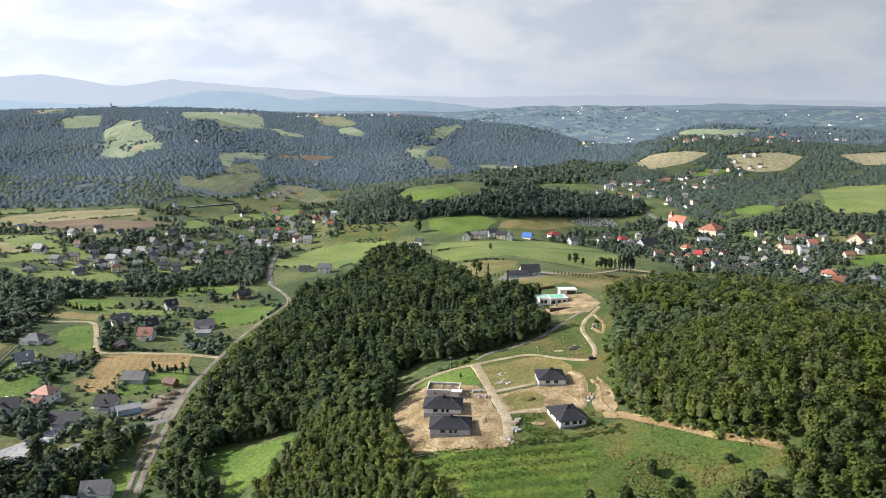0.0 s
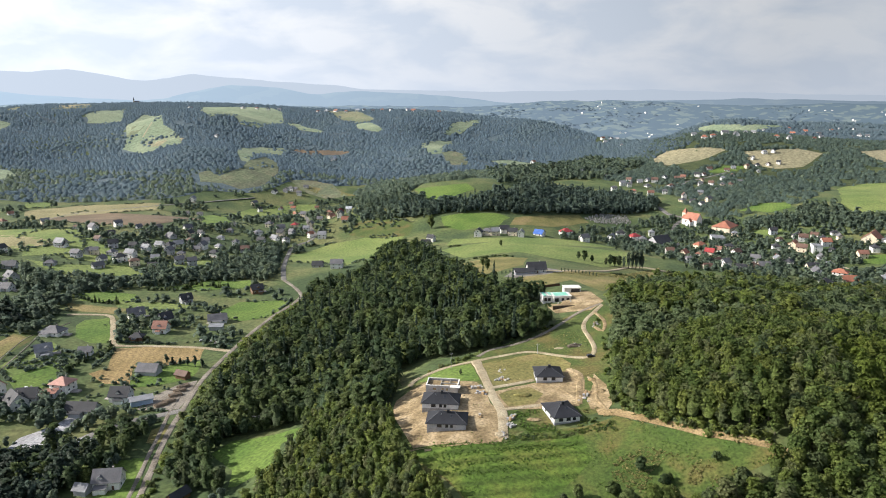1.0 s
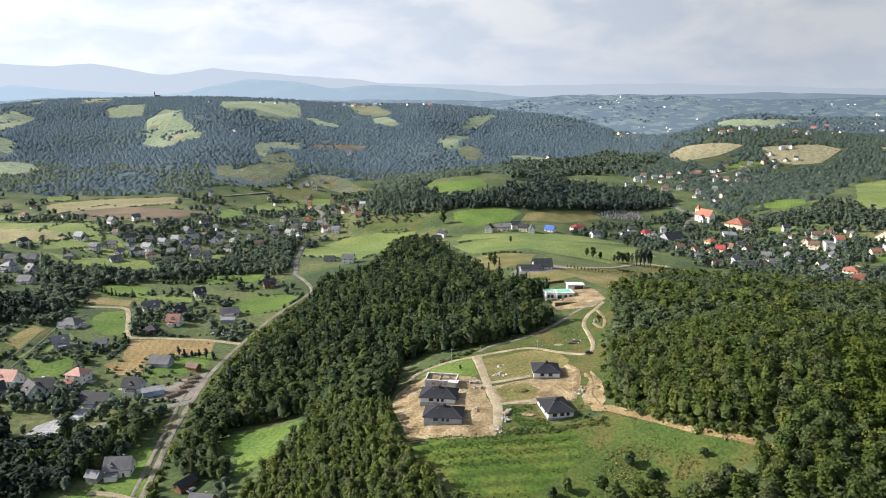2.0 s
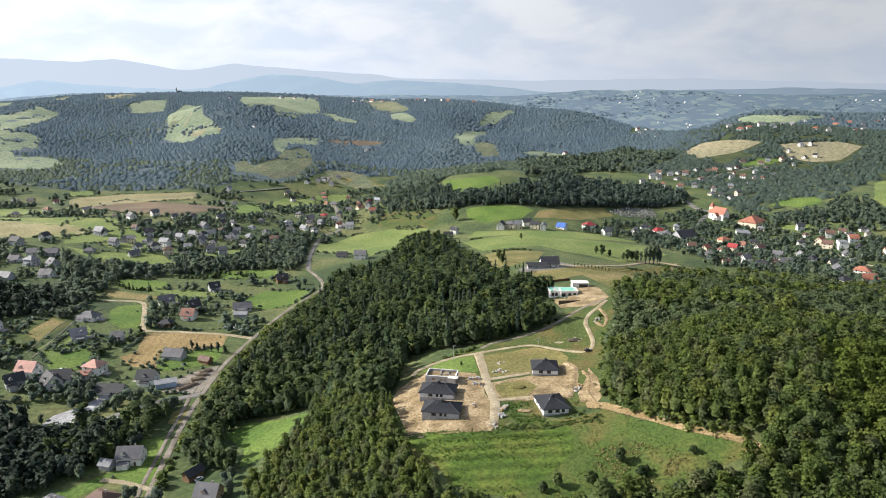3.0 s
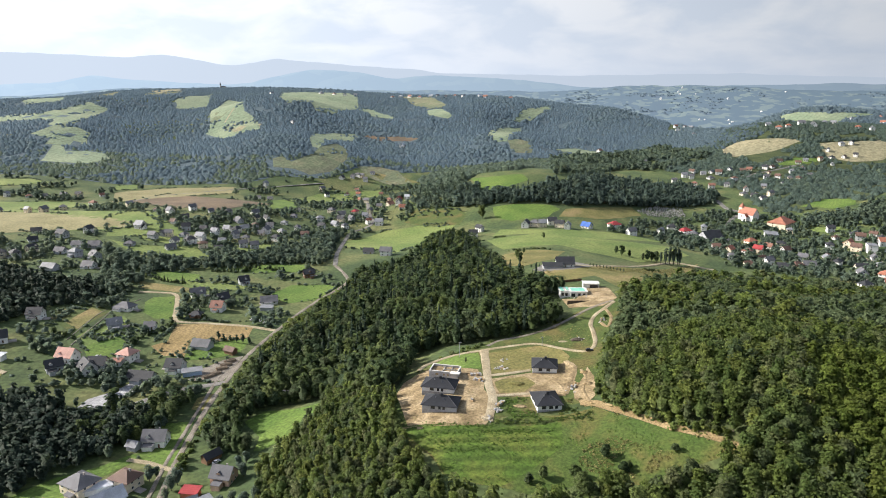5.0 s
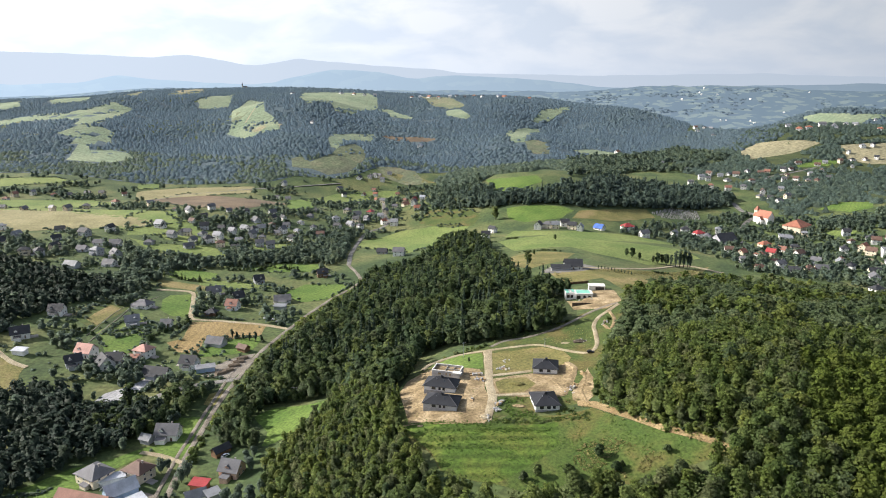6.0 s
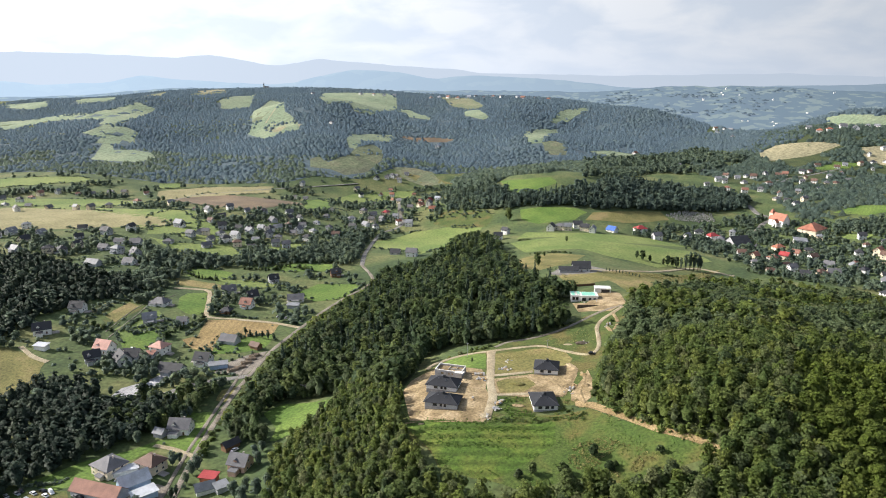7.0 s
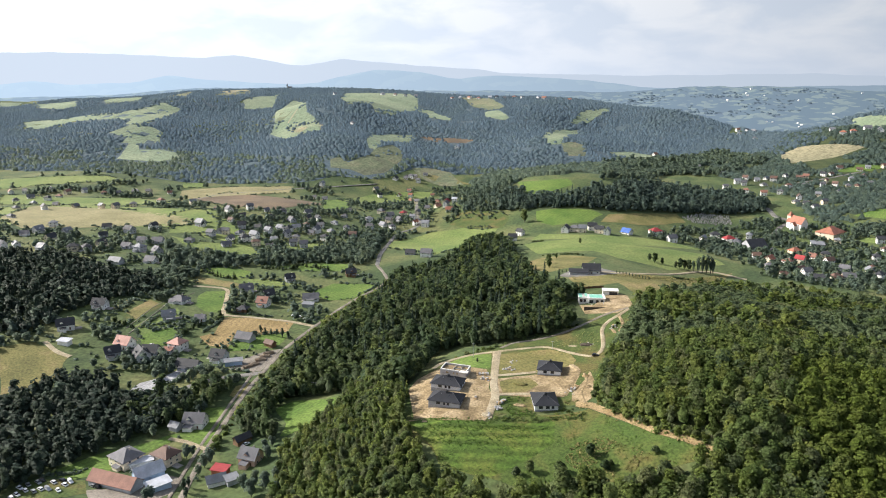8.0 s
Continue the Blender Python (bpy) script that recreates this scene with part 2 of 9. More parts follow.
LEAVES = leafy("broadleaf foliage", [(0.086, 0.126, 0.038), (0.158, 0.202, 0.052), (0.110, 0.154, 0.058), (0.176, 0.206, 0.056), (0.095, 0.142, 0.044), (0.160, 0.178, 0.080), (0.084, 0.122, 0.056)], through_light=0.52, spread=(0.76, 1.28))
LEAVES_SILVER = leafy("grey-green willow and aspen foliage", [(0.112, 0.150, 0.076), (0.140, 0.180, 0.090), (0.100, 0.142, 0.070), (0.160, 0.190, 0.088)], through_light=0.5, spread=(0.78, 1.26))
LEAVES_YOUNG = leafy("yellow-green young foliage", [(0.122, 0.168, 0.036), (0.152, 0.196, 0.042), (0.130, 0.174, 0.042), (0.160, 0.192, 0.046)], through_light=0.55, spread=(0.78, 1.28))
LEAVES_DARK = leafy("deep green broadleaf foliage", [(0.046, 0.074, 0.032), (0.088, 0.122, 0.044), (0.056, 0.088, 0.046), (0.124, 0.156, 0.050), (0.050, 0.080, 0.040), (0.100, 0.124, 0.060)], through_light=0.42)
# shade lying over the left-hand woods is put into this leaf colour
SHADE_LEAVES = leafy("green foliage with painted shade", [(0.026, 0.042, 0.030), (0.034, 0.052, 0.034), (0.028, 0.046, 0.034), (0.046, 0.064, 0.038)], through_light=0.2)
# bluish tone of distance haze is mixed into this leaf colour
HILL_LEAVES = leafy("haze-tinted hill foliage", [(0.086, 0.124, 0.106), (0.108, 0.150, 0.114), (0.094, 0.134, 0.116), (0.124, 0.164, 0.114)], grain=0.6, through_light=0.45, fleck_range=(0.7, 1.3))
NEEDLES = leafy("spruce needles", [(0.046, 0.072, 0.046), (0.056, 0.086, 0.052), (0.050, 0.078, 0.054)], 0.2, 0.4)
# haze over the valley is put into these greyer, bluer greens
MID_LEAVES = leafy("haze-tinted valley foliage", [(0.104, 0.144, 0.112), (0.136, 0.180, 0.120), (0.112, 0.156, 0.122), (0.156, 0.196, 0.120)], grain=0.8, through_light=0.45, fleck_range=(0.7, 1.3))
# far leaves and needles: blue haze is painted into the base colours
FAR_LEAVES = leafy("haze-tinted hill woodland", [(0.106, 0.152, 0.184), (0.122, 0.168, 0.192), (0.110, 0.158, 0.188), (0.130, 0.178, 0.188)], 0.05, 0.3, 0.8, (0.90, 1.12), 0.28, (0.88, 1.12))
HAZE_LEAVES = leafy("haze-tinted upland woods", [(0.120, 0.165, 0.200), (0.135, 0.180, 0.210)], 0.0, 0.2, 0.9, (0.9, 1.1), 0.1, (0.9, 1.1))
FAR_NEEDLES = leafy("haze-tinted spruce needles", [(0.096, 0.140, 0.178), (0.114, 0.162, 0.194), (0.102, 0.148, 0.186)], 0.05, 0.25, 0.8, (0.84, 1.18), 0.35, (0.82, 1.18))
WEEDS = leafy("rank weeds", [(0.074, 0.132, 0.026), (0.096, 0.154, 0.032), (0.080, 0.140, 0.030)])
STRAW = leafy("dry straw-green grass", [(0.190, 0.185, 0.070), (0.250, 0.220, 0.095), (0.150, 0.175, 0.055)])
BARK = blotchy("grey-brown bark", (0.060, 0.048, 0.036), (0.130, 0.108, 0.085), 0.8, 6.0, bump=0.03)

# ---- the lie of the land: hills as (x, y, reach, height) over a valley floor at -20 m ----
SITE_HILLS = [
    (172, 312, 45, -2.4), (-7, 290, 45, 8.6), (105, 425, 45, 4.6), (-75, 357, 45, -13.1),
    (-75, 200, 45, -14.9), (-52, 470, 45, 8.2), (150, 267, 45, 14.6), (60, 200, 45, -7.6),
    (-97, 267, 45, -9.9), (172, 200, 45, -4.7), (60, 290, 45, -6.8), (150, 357, 45, 8.7),
    (172, 447, 45, -7), (127, 200, 45, -9.6), (-120, 425, 45, -5.7), (-7, 425, 45, -5.9),
    (82, 357, 45, -5.3), (-165, 290, 70, -10.9), (-130, 500, 70, -11.2), (45, 535, 70, 8.6),
    (290, 220, 70, 0.3), (290, 570, 70, -0.3), (185, 605, 70, -15), (-200, 395, 70, -5.9),
]
SLOPE_HILLS = [
    (-60, 605, 70, -6.9), (-200, 605, 70, -4.1), (290, 465, 70, -8), (270, 870, 120, -16.4),
    (-150, 750, 120, 4.3), (90, 690, 120, 13.2), (-390, 870, 120, 14.9), (-150, 870, 120, -38.2),
    (-330, 570, 120, -7.7), (450, 510, 120, -7.8), (-330, 150, 120, -19.3), (-450, 390, 120, 11.6),
    (450, 690, 120, -12.4), (150, 870, 120, -11.8), (-25, 1050, 150, 60), (-550, 1500, 150, 45.5),
    (575, 1650, 150, 46.4), (800, 1950, 150, 21.9), (575, 2400, 150, -57.7), (-1000, 1575, 150, -4),
    (-250, 1200, 150, -42.8), (275, 2250, 150, 50.3), (275, 1650, 150, -24.2), (575, 975, 150, 15.3),
]
VALLEY_HILLS = [
    (-700, 1950, 150, 55.2), (650, 1275, 150, -24.6), (-25, 1725, 150, 22.8), (125, 2100, 150, -31.5),
    (275, 1125, 150, -13), (-925, 1800, 150, -17.1), (875, 2475, 150, 60.9), (-925, 1125, 150, 24),
    (-475, 1950, 150, 10.8), (-25, 2250, 150, 12.1), (-400, 1350, 150, 19.6), (350, 1350, 150, 9.3),
    (-400, 1050, 150, 7.8), (200, 300, 220, 51.4), (-680, 630, 220, 16.8), (-130, 1510, 220, -13.1),
    (860, 300, 220, 44.2), (-900, 410, 220, 13), (-550, 1250, 300, -29), (1250, 2600, 300, 58.1),
    (650, 2750, 300, -35.2), (-100, 2450, 300, 50.9), (950, 500, 300, 0.6), (-1150, 1100, 300, -32),
]
FAR_HILLS = [
    (-1000, 2750, 300, 49.6), (-1300, 1850, 300, 48.6), (1250, 2150, 300, -15.7), (-1600, 1700, 300, -27.8),
    (50, 2900, 300, 35.3), (-700, 2900, 300, 21.1), (-1600, 1250, 300, 20.4), (-1300, 2150, 300, 11.7),
    (1000, 1600, 500, 47.1), (-2500, 2600, 500, 41.3), (0, 3600, 500, -32.2), (-2750, 3100, 500, 40.1),
    (-1750, 3850, 500, -44.2), (-2750, 4100, 500, -10.7), (-2250, 1350, 500, 26.9), (-1500, 3100, 500, 33.9),
    (2000, 2350, 500, 15.3), (1750, 1100, 500, 14.7), (-1000, 2800, 800, 92.6), (-1000, 4000, 800, -18.7),
    (2600, 400, 800, 35.6), (-2600, 800, 800, 32.5), (2600, 2400, 800, 31.4), (1800, 4000, 800, -23.4),
    (-1650, 2640, 200, 22), (-1130, 2640, 180, -14), (-930, 2740, 200, -26), (-680, 2780, 150, -8),
]

HILLS = np.array(VALLEY_HILLS + SITE_HILLS + SLOPE_HILLS + FAR_HILLS, float)


def rise(v, lo, hi):
    """A soft step from 0 to 1."""
    u = np.clip((v - lo) / (hi - lo), 0, 1)
    return u * u * (3 - 2 * u)


def folds(x, y):
    """Gullies and spurs running down the far wooded hillside."""
    deep = 17.0 * rise(y, 1330, 1650) * (1 - rise(y, 2350, 2600)) * (1 - rise(x, -150, 250))
    f = 0.62 * np.sin((x + 0.42 * y) / 92 + 1.4 * np.sin(y / 230)) + 0.38 * np.sin((0.5 * x - 0.8 * y) / 78 + 1.1 * np.sin(x / 190))
    return deep * f


def land(x, y):
    x, y = np.asarray(x, float), np.asarray(y, float)
    z = np.full(np.broadcast(x, y).shape, -20.0)
    for cx, cy, reach, height in HILLS:
        z = z + height * np.exp(-((x - cx) ** 2 + (y - cy) ** 2) / (2 * reach * reach))
    return z + folds(x, y)


def steps(a, b, near0, near1, fine, grow):
    """Grid lines from a to b, fine between near0 and near1 and widening beyond."""
    mid = list(np.arange(near0, near1 + fine, fine))
    s, v = fine, mid[-1]
    while v < b:
        s *= grow
        v += min(s, 70)
        mid.append(v)
    s, v, low = fine, mid[0], []
    while v > a:
        s *= grow
        v -= min(s, 70)
        low.append(v)
    return np.array(low[::-1] + mid)


GX, GY = steps(-3900, 3900, -320, 300, 6.0, 1.05), steps(-700, 4700, 150, 620, 6.0, 1.04)
GZ = land(GX[None, :], GY[:, None])


def ground_z(x, y):
    """Height of the ground sheet at a place, or at arrays of places."""
    x, y = np.asarray(x, float), np.asarray(y, float)
    i = np.clip(np.searchsorted(GX, x) - 1, 0, len(GX) - 2)
    j = np.clip(np.searchsorted(GY, y) - 1, 0, len(GY) - 2)
    u, v = (x - GX[i]) / (GX[i + 1] - GX[i]), (y - GY[j]) / (GY[j + 1] - GY[j])
    return GZ[j, i] * (1 - u) * (1 - v) + GZ[j, i + 1] * u * (1 - v) + GZ[j + 1, i] * (1 - u) * v + GZ[j + 1, i + 1] * u * v


def part(name, bm, material, parent, label=""):
    """One mesh object under a thing or part (or on its own when parent is None)."""
    if isinstance(bm, bmesh.types.BMesh):
        me = bpy.data.meshes.new(name)
        bm.to_mesh(me)
        bm.free()
        me.materials.append(material)
    else:
        me = bm
    ob = new(name, me)
    ob.parent = parent
    if label:
        ob["label"] = label
    return ob


def arrays_mesh(name, verts, quads, material, smooth=False):
    me = bpy.data.meshes.new(name)
    verts, quads = np.asarray(verts, np.float32), np.asarray(quads, np.int32)
    me.vertices.add(len(verts))
    me.vertices.foreach_set("co", verts.ravel())
    k = quads.shape[1]
    me.loops.add(quads.size)
    me.loops.foreach_set("vertex_index", quads.ravel())
    me.polygons.add(len(quads))
    me.polygons.foreach_set("loop_start", np.arange(0, quads.size, k, dtype=np.int32))
    me.polygons.foreach_set("use_smooth", np.full(len(quads), smooth))
    me.materials.append(material)
    me.update(calc_edges=True)
    return me


nx, ny = len(GX), len(GY)
vx, vy = np.meshgrid(GX, GY)
idx = np.arange(nx * ny).reshape(ny, nx)
ground = new("ground", arrays_mesh("ground", np.stack([vx, vy, GZ], -1).reshape(-1, 3),
             np.stack([idx[:-1, :-1], idx[:-1, 1:], idx[1:, 1:], idx[1:, :-1]], -1).reshape(-1, 4), GRASS, True))
tagged(ground, "green rolling valley and hillside grassland", "ground", kind="structure")

# ---- far ridges behind the land ----
def ridge(name, label, dist, span, crest_line, wobble, material, seed, foot=-90, deep=480):
    """A far range on an arc of that many degrees to each side: a crest through (bearing, height), with a sloping, rumpled front."""
    turn = np.linspace(-span, span, 620)
    xs = np.radians(turn) * dist
    crest = np.interp(turn, [c[0] for c in crest_line], [c[1] for c in crest_line])
    soft = np.hanning(9)
    crest = np.convolve(np.pad(crest, 4, mode="edge"), soft / soft.sum(), "valid")
    crest = crest + np.array([wobble * noise.fractal((x_ / 160.0 + seed, seed * 3.1, 0), 0.9, 2.1, 5) for x_ in xs])
    rows, shares = [], ((-1.0, 0.0), (-0.8, 0.22), (-0.6, 0.42), (-0.42, 0.62), (-0.25, 0.80), (-0.1, 0.93), (0.0, 1.0), (0.35, 0.3))
    for k, (dy, f) in enumerate(shares):
        bump_ = np.array([2.2 * wobble * noise.fractal((x_ / 240.0, seed + dy * 3.0, 1.0), 0.9, 2.1, 4) for x_ in xs])
        rows.append(np.stack([np.sin(np.radians(turn)) * (dist + dy * deep), np.cos(np.radians(turn)) * (dist + dy * deep), foot + (crest - foot) * f + (bump_ if 0 < k < 5 else 0)], -1))
    v = np.concatenate(rows)
    i = np.arange(len(xs) - 1)
    q = np.concatenate([np.stack([r * len(xs) + i, r * len(xs) + i + 1, (r + 1) * len(xs) + i + 1, (r + 1) * len(xs) + i], -1) for r in range(len(shares) - 1)])
    ob = new(name, arrays_mesh(name, v, q, material, True))
    return tagged(ob, label, "hills", kind="structure")


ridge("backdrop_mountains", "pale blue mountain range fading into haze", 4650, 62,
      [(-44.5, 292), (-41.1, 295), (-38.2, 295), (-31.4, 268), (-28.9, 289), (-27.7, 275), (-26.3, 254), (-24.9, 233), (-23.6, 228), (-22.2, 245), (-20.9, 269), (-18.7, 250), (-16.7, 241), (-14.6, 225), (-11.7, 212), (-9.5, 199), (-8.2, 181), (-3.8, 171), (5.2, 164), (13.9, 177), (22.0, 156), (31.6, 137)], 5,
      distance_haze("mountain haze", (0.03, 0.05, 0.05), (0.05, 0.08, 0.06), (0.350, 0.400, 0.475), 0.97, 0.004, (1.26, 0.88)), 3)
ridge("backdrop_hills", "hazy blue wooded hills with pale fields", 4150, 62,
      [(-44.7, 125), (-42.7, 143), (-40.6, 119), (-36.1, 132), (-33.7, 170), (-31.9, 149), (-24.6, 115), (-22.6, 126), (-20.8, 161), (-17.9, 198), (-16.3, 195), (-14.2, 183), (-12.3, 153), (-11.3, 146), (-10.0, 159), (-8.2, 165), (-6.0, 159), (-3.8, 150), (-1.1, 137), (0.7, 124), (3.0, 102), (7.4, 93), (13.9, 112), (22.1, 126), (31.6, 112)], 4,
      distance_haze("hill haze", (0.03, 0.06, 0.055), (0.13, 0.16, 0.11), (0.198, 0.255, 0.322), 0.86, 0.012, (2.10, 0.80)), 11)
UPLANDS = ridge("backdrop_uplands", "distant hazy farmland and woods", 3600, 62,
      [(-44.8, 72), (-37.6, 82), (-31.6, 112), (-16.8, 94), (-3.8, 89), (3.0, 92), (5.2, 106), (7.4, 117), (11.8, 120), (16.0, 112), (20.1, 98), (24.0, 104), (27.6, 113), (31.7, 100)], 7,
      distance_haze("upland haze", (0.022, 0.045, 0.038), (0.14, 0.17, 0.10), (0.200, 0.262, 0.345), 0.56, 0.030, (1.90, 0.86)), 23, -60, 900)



def strew(ridge_ob, count, rows, seed, grain, wide):
    """Places on the front of a far range, in loose groups, as (x, y, z)."""
    r, me = np.random.RandomState(seed), ridge_ob.data
    lo, hi = rows[0] * 619, rows[1] * 619
    spots = [me.polygons[int(i)].center for i in r.randint(lo, hi, count * 6)]
    spots = [c for c in spots if noise.fractal((c.x / grain, c.y / grain, seed * 1.7), 1.0, 2.0, 2) > 0.12]
    res = []
    for c in spots[:count]:
        turn, away = math.atan2(c.x, c.y) + r.normal() * wide / 3600, math.hypot(c.x, c.y)
        step = r.uniform(-85, 85)
        res.append((math.sin(turn) * (away + step), math.cos(turn) * (away + step), c.z + 0.18 * step))
    return res


# ---- fields and roads laid on the ground ----
FIELDS = []


def inside(px, py, poly):
    """Which of the places lie inside a polygon."""
    px, py = np.asarray(px), np.asarray(py)
    res = np.zeros(px.shape, bool)
    for (x0, y0), (x1, y1) in zip(poly, poly[1:] + poly[:1]):
        if y0 != y1:
            res ^= ((y0 > py) != (y1 > py)) & (px < (x1 - x0) * (py - y0) / (y1 - y0) + x0)
    return res


def ragged(poly, amount):
    """The outline with its long sides broken up and wavering."""
    res = []
    for (x0, y0), (x1, y1) in zip(poly, poly[1:] + poly[:1]):
        length = math.hypot(x1 - x0, y1 - y0)
        k = max(1, min(8, int(length / (amount * 5))))
        for i in range(k):
            u = i / k
            x, y = x0 + (x1 - x0) * u, y0 + (y1 - y0) * u
            w = Vector((x * 0.31 / amount, y * 0.31 / amount, 0.7))
            res.append((x + amount * noise.noise(w), y + amount * noise.noise(w + Vector((9, 4, 2)))))
    return res


def field(name, cover, label, *corners, floor=False):
    poly = list(corners)
    if cover.startswith("far ") and not floor:      # near edge drawn out towards the camera, so trees hide less of it
        mid = sum(p[1] for p in poly) / len(poly)
        poly = [(x, y - 26 if y < mid else y) for x, y in poly]
    cx, cy = sum(p[0] for p in poly) / len(poly), sum(p[1] for p in poly) / len(poly)
    away = math.hypot(cx, cy)
    if not floor:
        FIELDS.append(poly)
    line = ragged(poly, min(14, max(3.2 if cover in ("earth", "clay") else 1.2, away / 250 if away < 1000 else away / 260)))
    bm = bmesh.new()
    face = bm.faces.new([bm.verts.new((x, y, 0)) for x, y in line])
    xs, ys = [p[0] for p in line], [p[1] for p in line]
    for axis, lines, lo, hi in ((0, GX, min(xs), max(xs)), (1, GY, min(ys), max(ys))):
        for v in lines[(lines > lo) & (lines < hi)]:
            at, n_ = ((v, 0, 0), (1, 0, 0)) if axis == 0 else ((0, v, 0), (0, 1, 0))
            bmesh.ops.bisect_plane(bm, geom=bm.verts[:] + bm.edges[:] + bm.faces[:], plane_co=at, plane_no=n_)
    lift = (0.03 if floor else (0.05 + 0.018 * len(FIELDS) if len(FIELDS) < 13 else 0.10 + 0.02 * (len(FIELDS) % 3))) + max(0, away - 450) * (0.0001 if floor else 0.0002) + max(0, away - 1100) * (0.0002 if floor else 0.0005)
    for v in bm.verts:
        v.co.z = float(ground_z(v.co.x, v.co.y)) + lift
    bmesh.ops.recalc_face_normals(bm, faces=bm.faces[:])
    if sum(f.normal.z for f in bm.faces) < 0:
        bmesh.ops.reverse_faces(bm, faces=bm.faces[:])
    return tagged(part(name, bm, COVER[cover], None), label, "woodland floor" if floor else "field", kind="structure")


ROADS = []


def smooth_line(points, step):
    """A Catmull-Rom line through the points, resampled."""
    p = [Vector((*q, 0)) for q in points]
    p = [p[0] * 2 - p[1]] + p + [p[-1] * 2 - p[-2]]
    res = []
    for i in range(1, len(p) - 2):
        k = max(2, int((p[i + 1] - p[i]).length / step))
        for j in range(k):
            t = j / k
            res.append(0.5 * ((2 * p[i]) + (p[i + 1] - p[i - 1]) * t + (2 * p[i - 1] - 5 * p[i] + 4 * p[i + 1] - p[i + 2]) * t * t + (3 * p[i] - p[i - 1] - 3 * p[i + 1] + p[i + 2]) * t ** 3))
    return res + [p[-2]]


def road(name, cover, label, width, *points, lift=0.30):
    line = smooth_line(points, 3.0 + width * 0.4)
    ROADS.append((np.array([(q.x, q.y) for q in line]), width))
    bm, rows = bmesh.new(), []
    for i, q in enumerate(line):
        d = (line[min(i + 1, len(line) - 1)] - line[max(i - 1, 0)]).normalized()
        side = Vector((-d.y, d.x, 0))
        w = width * (0.5 + 0.10 * noise.noise(q * 0.09) + 0.04 * noise.noise(q * 0.4))
        z = max(float(ground_z(q.x + side.x * s * w, q.y + side.y * s * w)) for s in (-1, 0, 1)) + lift
        rows.append([bm.verts.new((*(q + side * s * w).xy, z + dz)) for s, dz in ((-1.25, -0.7), (-1, -0.08), (-0.33, 0.04), (0.33, 0.04), (1, -0.08), (1.25, -0.7))])
    for r0, r1 in zip(rows, rows[1:]):
        for k in range(5):
            bm.faces.new((r0[k], r0[k + 1], r1[k + 1], r1[k]))
    bmesh.ops.recalc_face_normals(bm, faces=bm.faces[:])
    if sum(f.normal.z for f in bm.faces) < 0:
        bmesh.ops.reverse_faces(bm, faces=bm.faces[:])
    return tagged(part(name, bm, COVER[cover], None), label, "road", kind="structure")


field("field", "rough", "olive rough grass round the building plots",
      (-17, 321), (-9, 343), (19, 368), (52, 381), (68, 399), (99, 428), (98, 392), (92, 367), (86, 336), (81, 308), (77, 284), (70, 279), (34, 265), (29, 261), (-16, 257), (-23, 290), (-21, 307))
field("field", "pasture", "rough green pasture with dry patches below the houses",
      (-16, 258), (-6, 258), (28, 257), (36, 266), (62, 268), (75, 273), (90, 259), (105, 249), (116, 241), (130, 232), (120, 230), (104, 225), (96, 221), (70, 222), (46, 215), (20, 220), (11, 224), (2, 238), (-10, 243))
field("field", "weedy", "lush green weedy rows below the plots",
      (-13, 256), (30, 256), (59, 262), (61, 246), (49, 232), (36, 218), (20, 220), (11, 225), (5, 236))
field("bare_ground", "earth", "bare sandy building plot with ruts",
      (-22, 289), (-21, 305), (-16, 316), (-10, 323), (17, 315), (21, 305), (23, 290), (27, 278), (28, 263), (25, 257), (-10, 258), (-15, 268))
field("field", "lush", "mown green lawn beside the gravel track",
      (-12, 326), (-7, 337), (1, 344), (14, 346), (18, 315), (4, 317))
field("field", "dry", "patchy grass plot with stones",
      (20, 344), (48, 354), (61, 346), (66, 336), (62, 323), (45, 317), (24, 308))
field("bare_ground", "earth", "trodden earth round the hip-roofed bungalows",
      (24, 302), (46, 314), (63, 329), (68, 323), (69, 314), (66, 298), (60, 286), (29, 282))
field("field", "dry", "scrubby dry grass island between tracks",
      (26, 301), (42, 308), (47, 300), (42, 289), (30, 286))
field("bare_ground", "earth", "bare earth slope beside the wood",
      (71, 308), (76, 317), (77, 301), (76, 284), (72, 278), (66, 282), (66, 293))
field("bare_ground", "clay", "orange clay bank along the wood edge",
      (69, 282), (76, 280), (95, 262), (105, 252), (117, 244), (132, 234), (131, 232), (116, 241), (104, 249), (90, 259), (75, 273), (69, 277))
field("field", "rough", "olive grass on the slope above the track",
      (22, 366), (52, 374), (73, 393), (80, 390), (79, 364), (75, 345), (59, 353), (47, 360), (22, 357))
field("bare_ground", "earth", "earth yard round the unfinished house",
      (62, 430), (67, 411), (88, 407), (98, 423), (95, 452), (85, 458), (71, 426))
field("field", "dry", "dry golden grassland above the building plots",
      (49, 514), (97, 546), (201, 664), (180, 612), (104, 452), (89, 496), (61, 468))
field("field", "dry", "brown dry grass patch",
      (3, 616), (35, 643), (71, 632), (59, 573), (34, 535), (16, 553))
field("field", "meadow", "wide green mown meadow",
      (-14, 730), (47, 762), (107, 740), (184, 756), (199, 700), (138, 628), (93, 642), (64, 672), (9, 657))
field("field", "meadow", "green meadow behind the white cottage",
      (-3, 803), (49, 790), (146, 824), (195, 804), (107, 740), (47, 762), (-9, 759))
field("field", "lush", "bright green mown paddock among trees",
      (-116, 313), (-109, 325), (-86, 324), (-74, 325), (-70, 311), (-79, 309), (-80, 290), (-86, 283), (-92, 278), (-97, 280), (-99, 294))
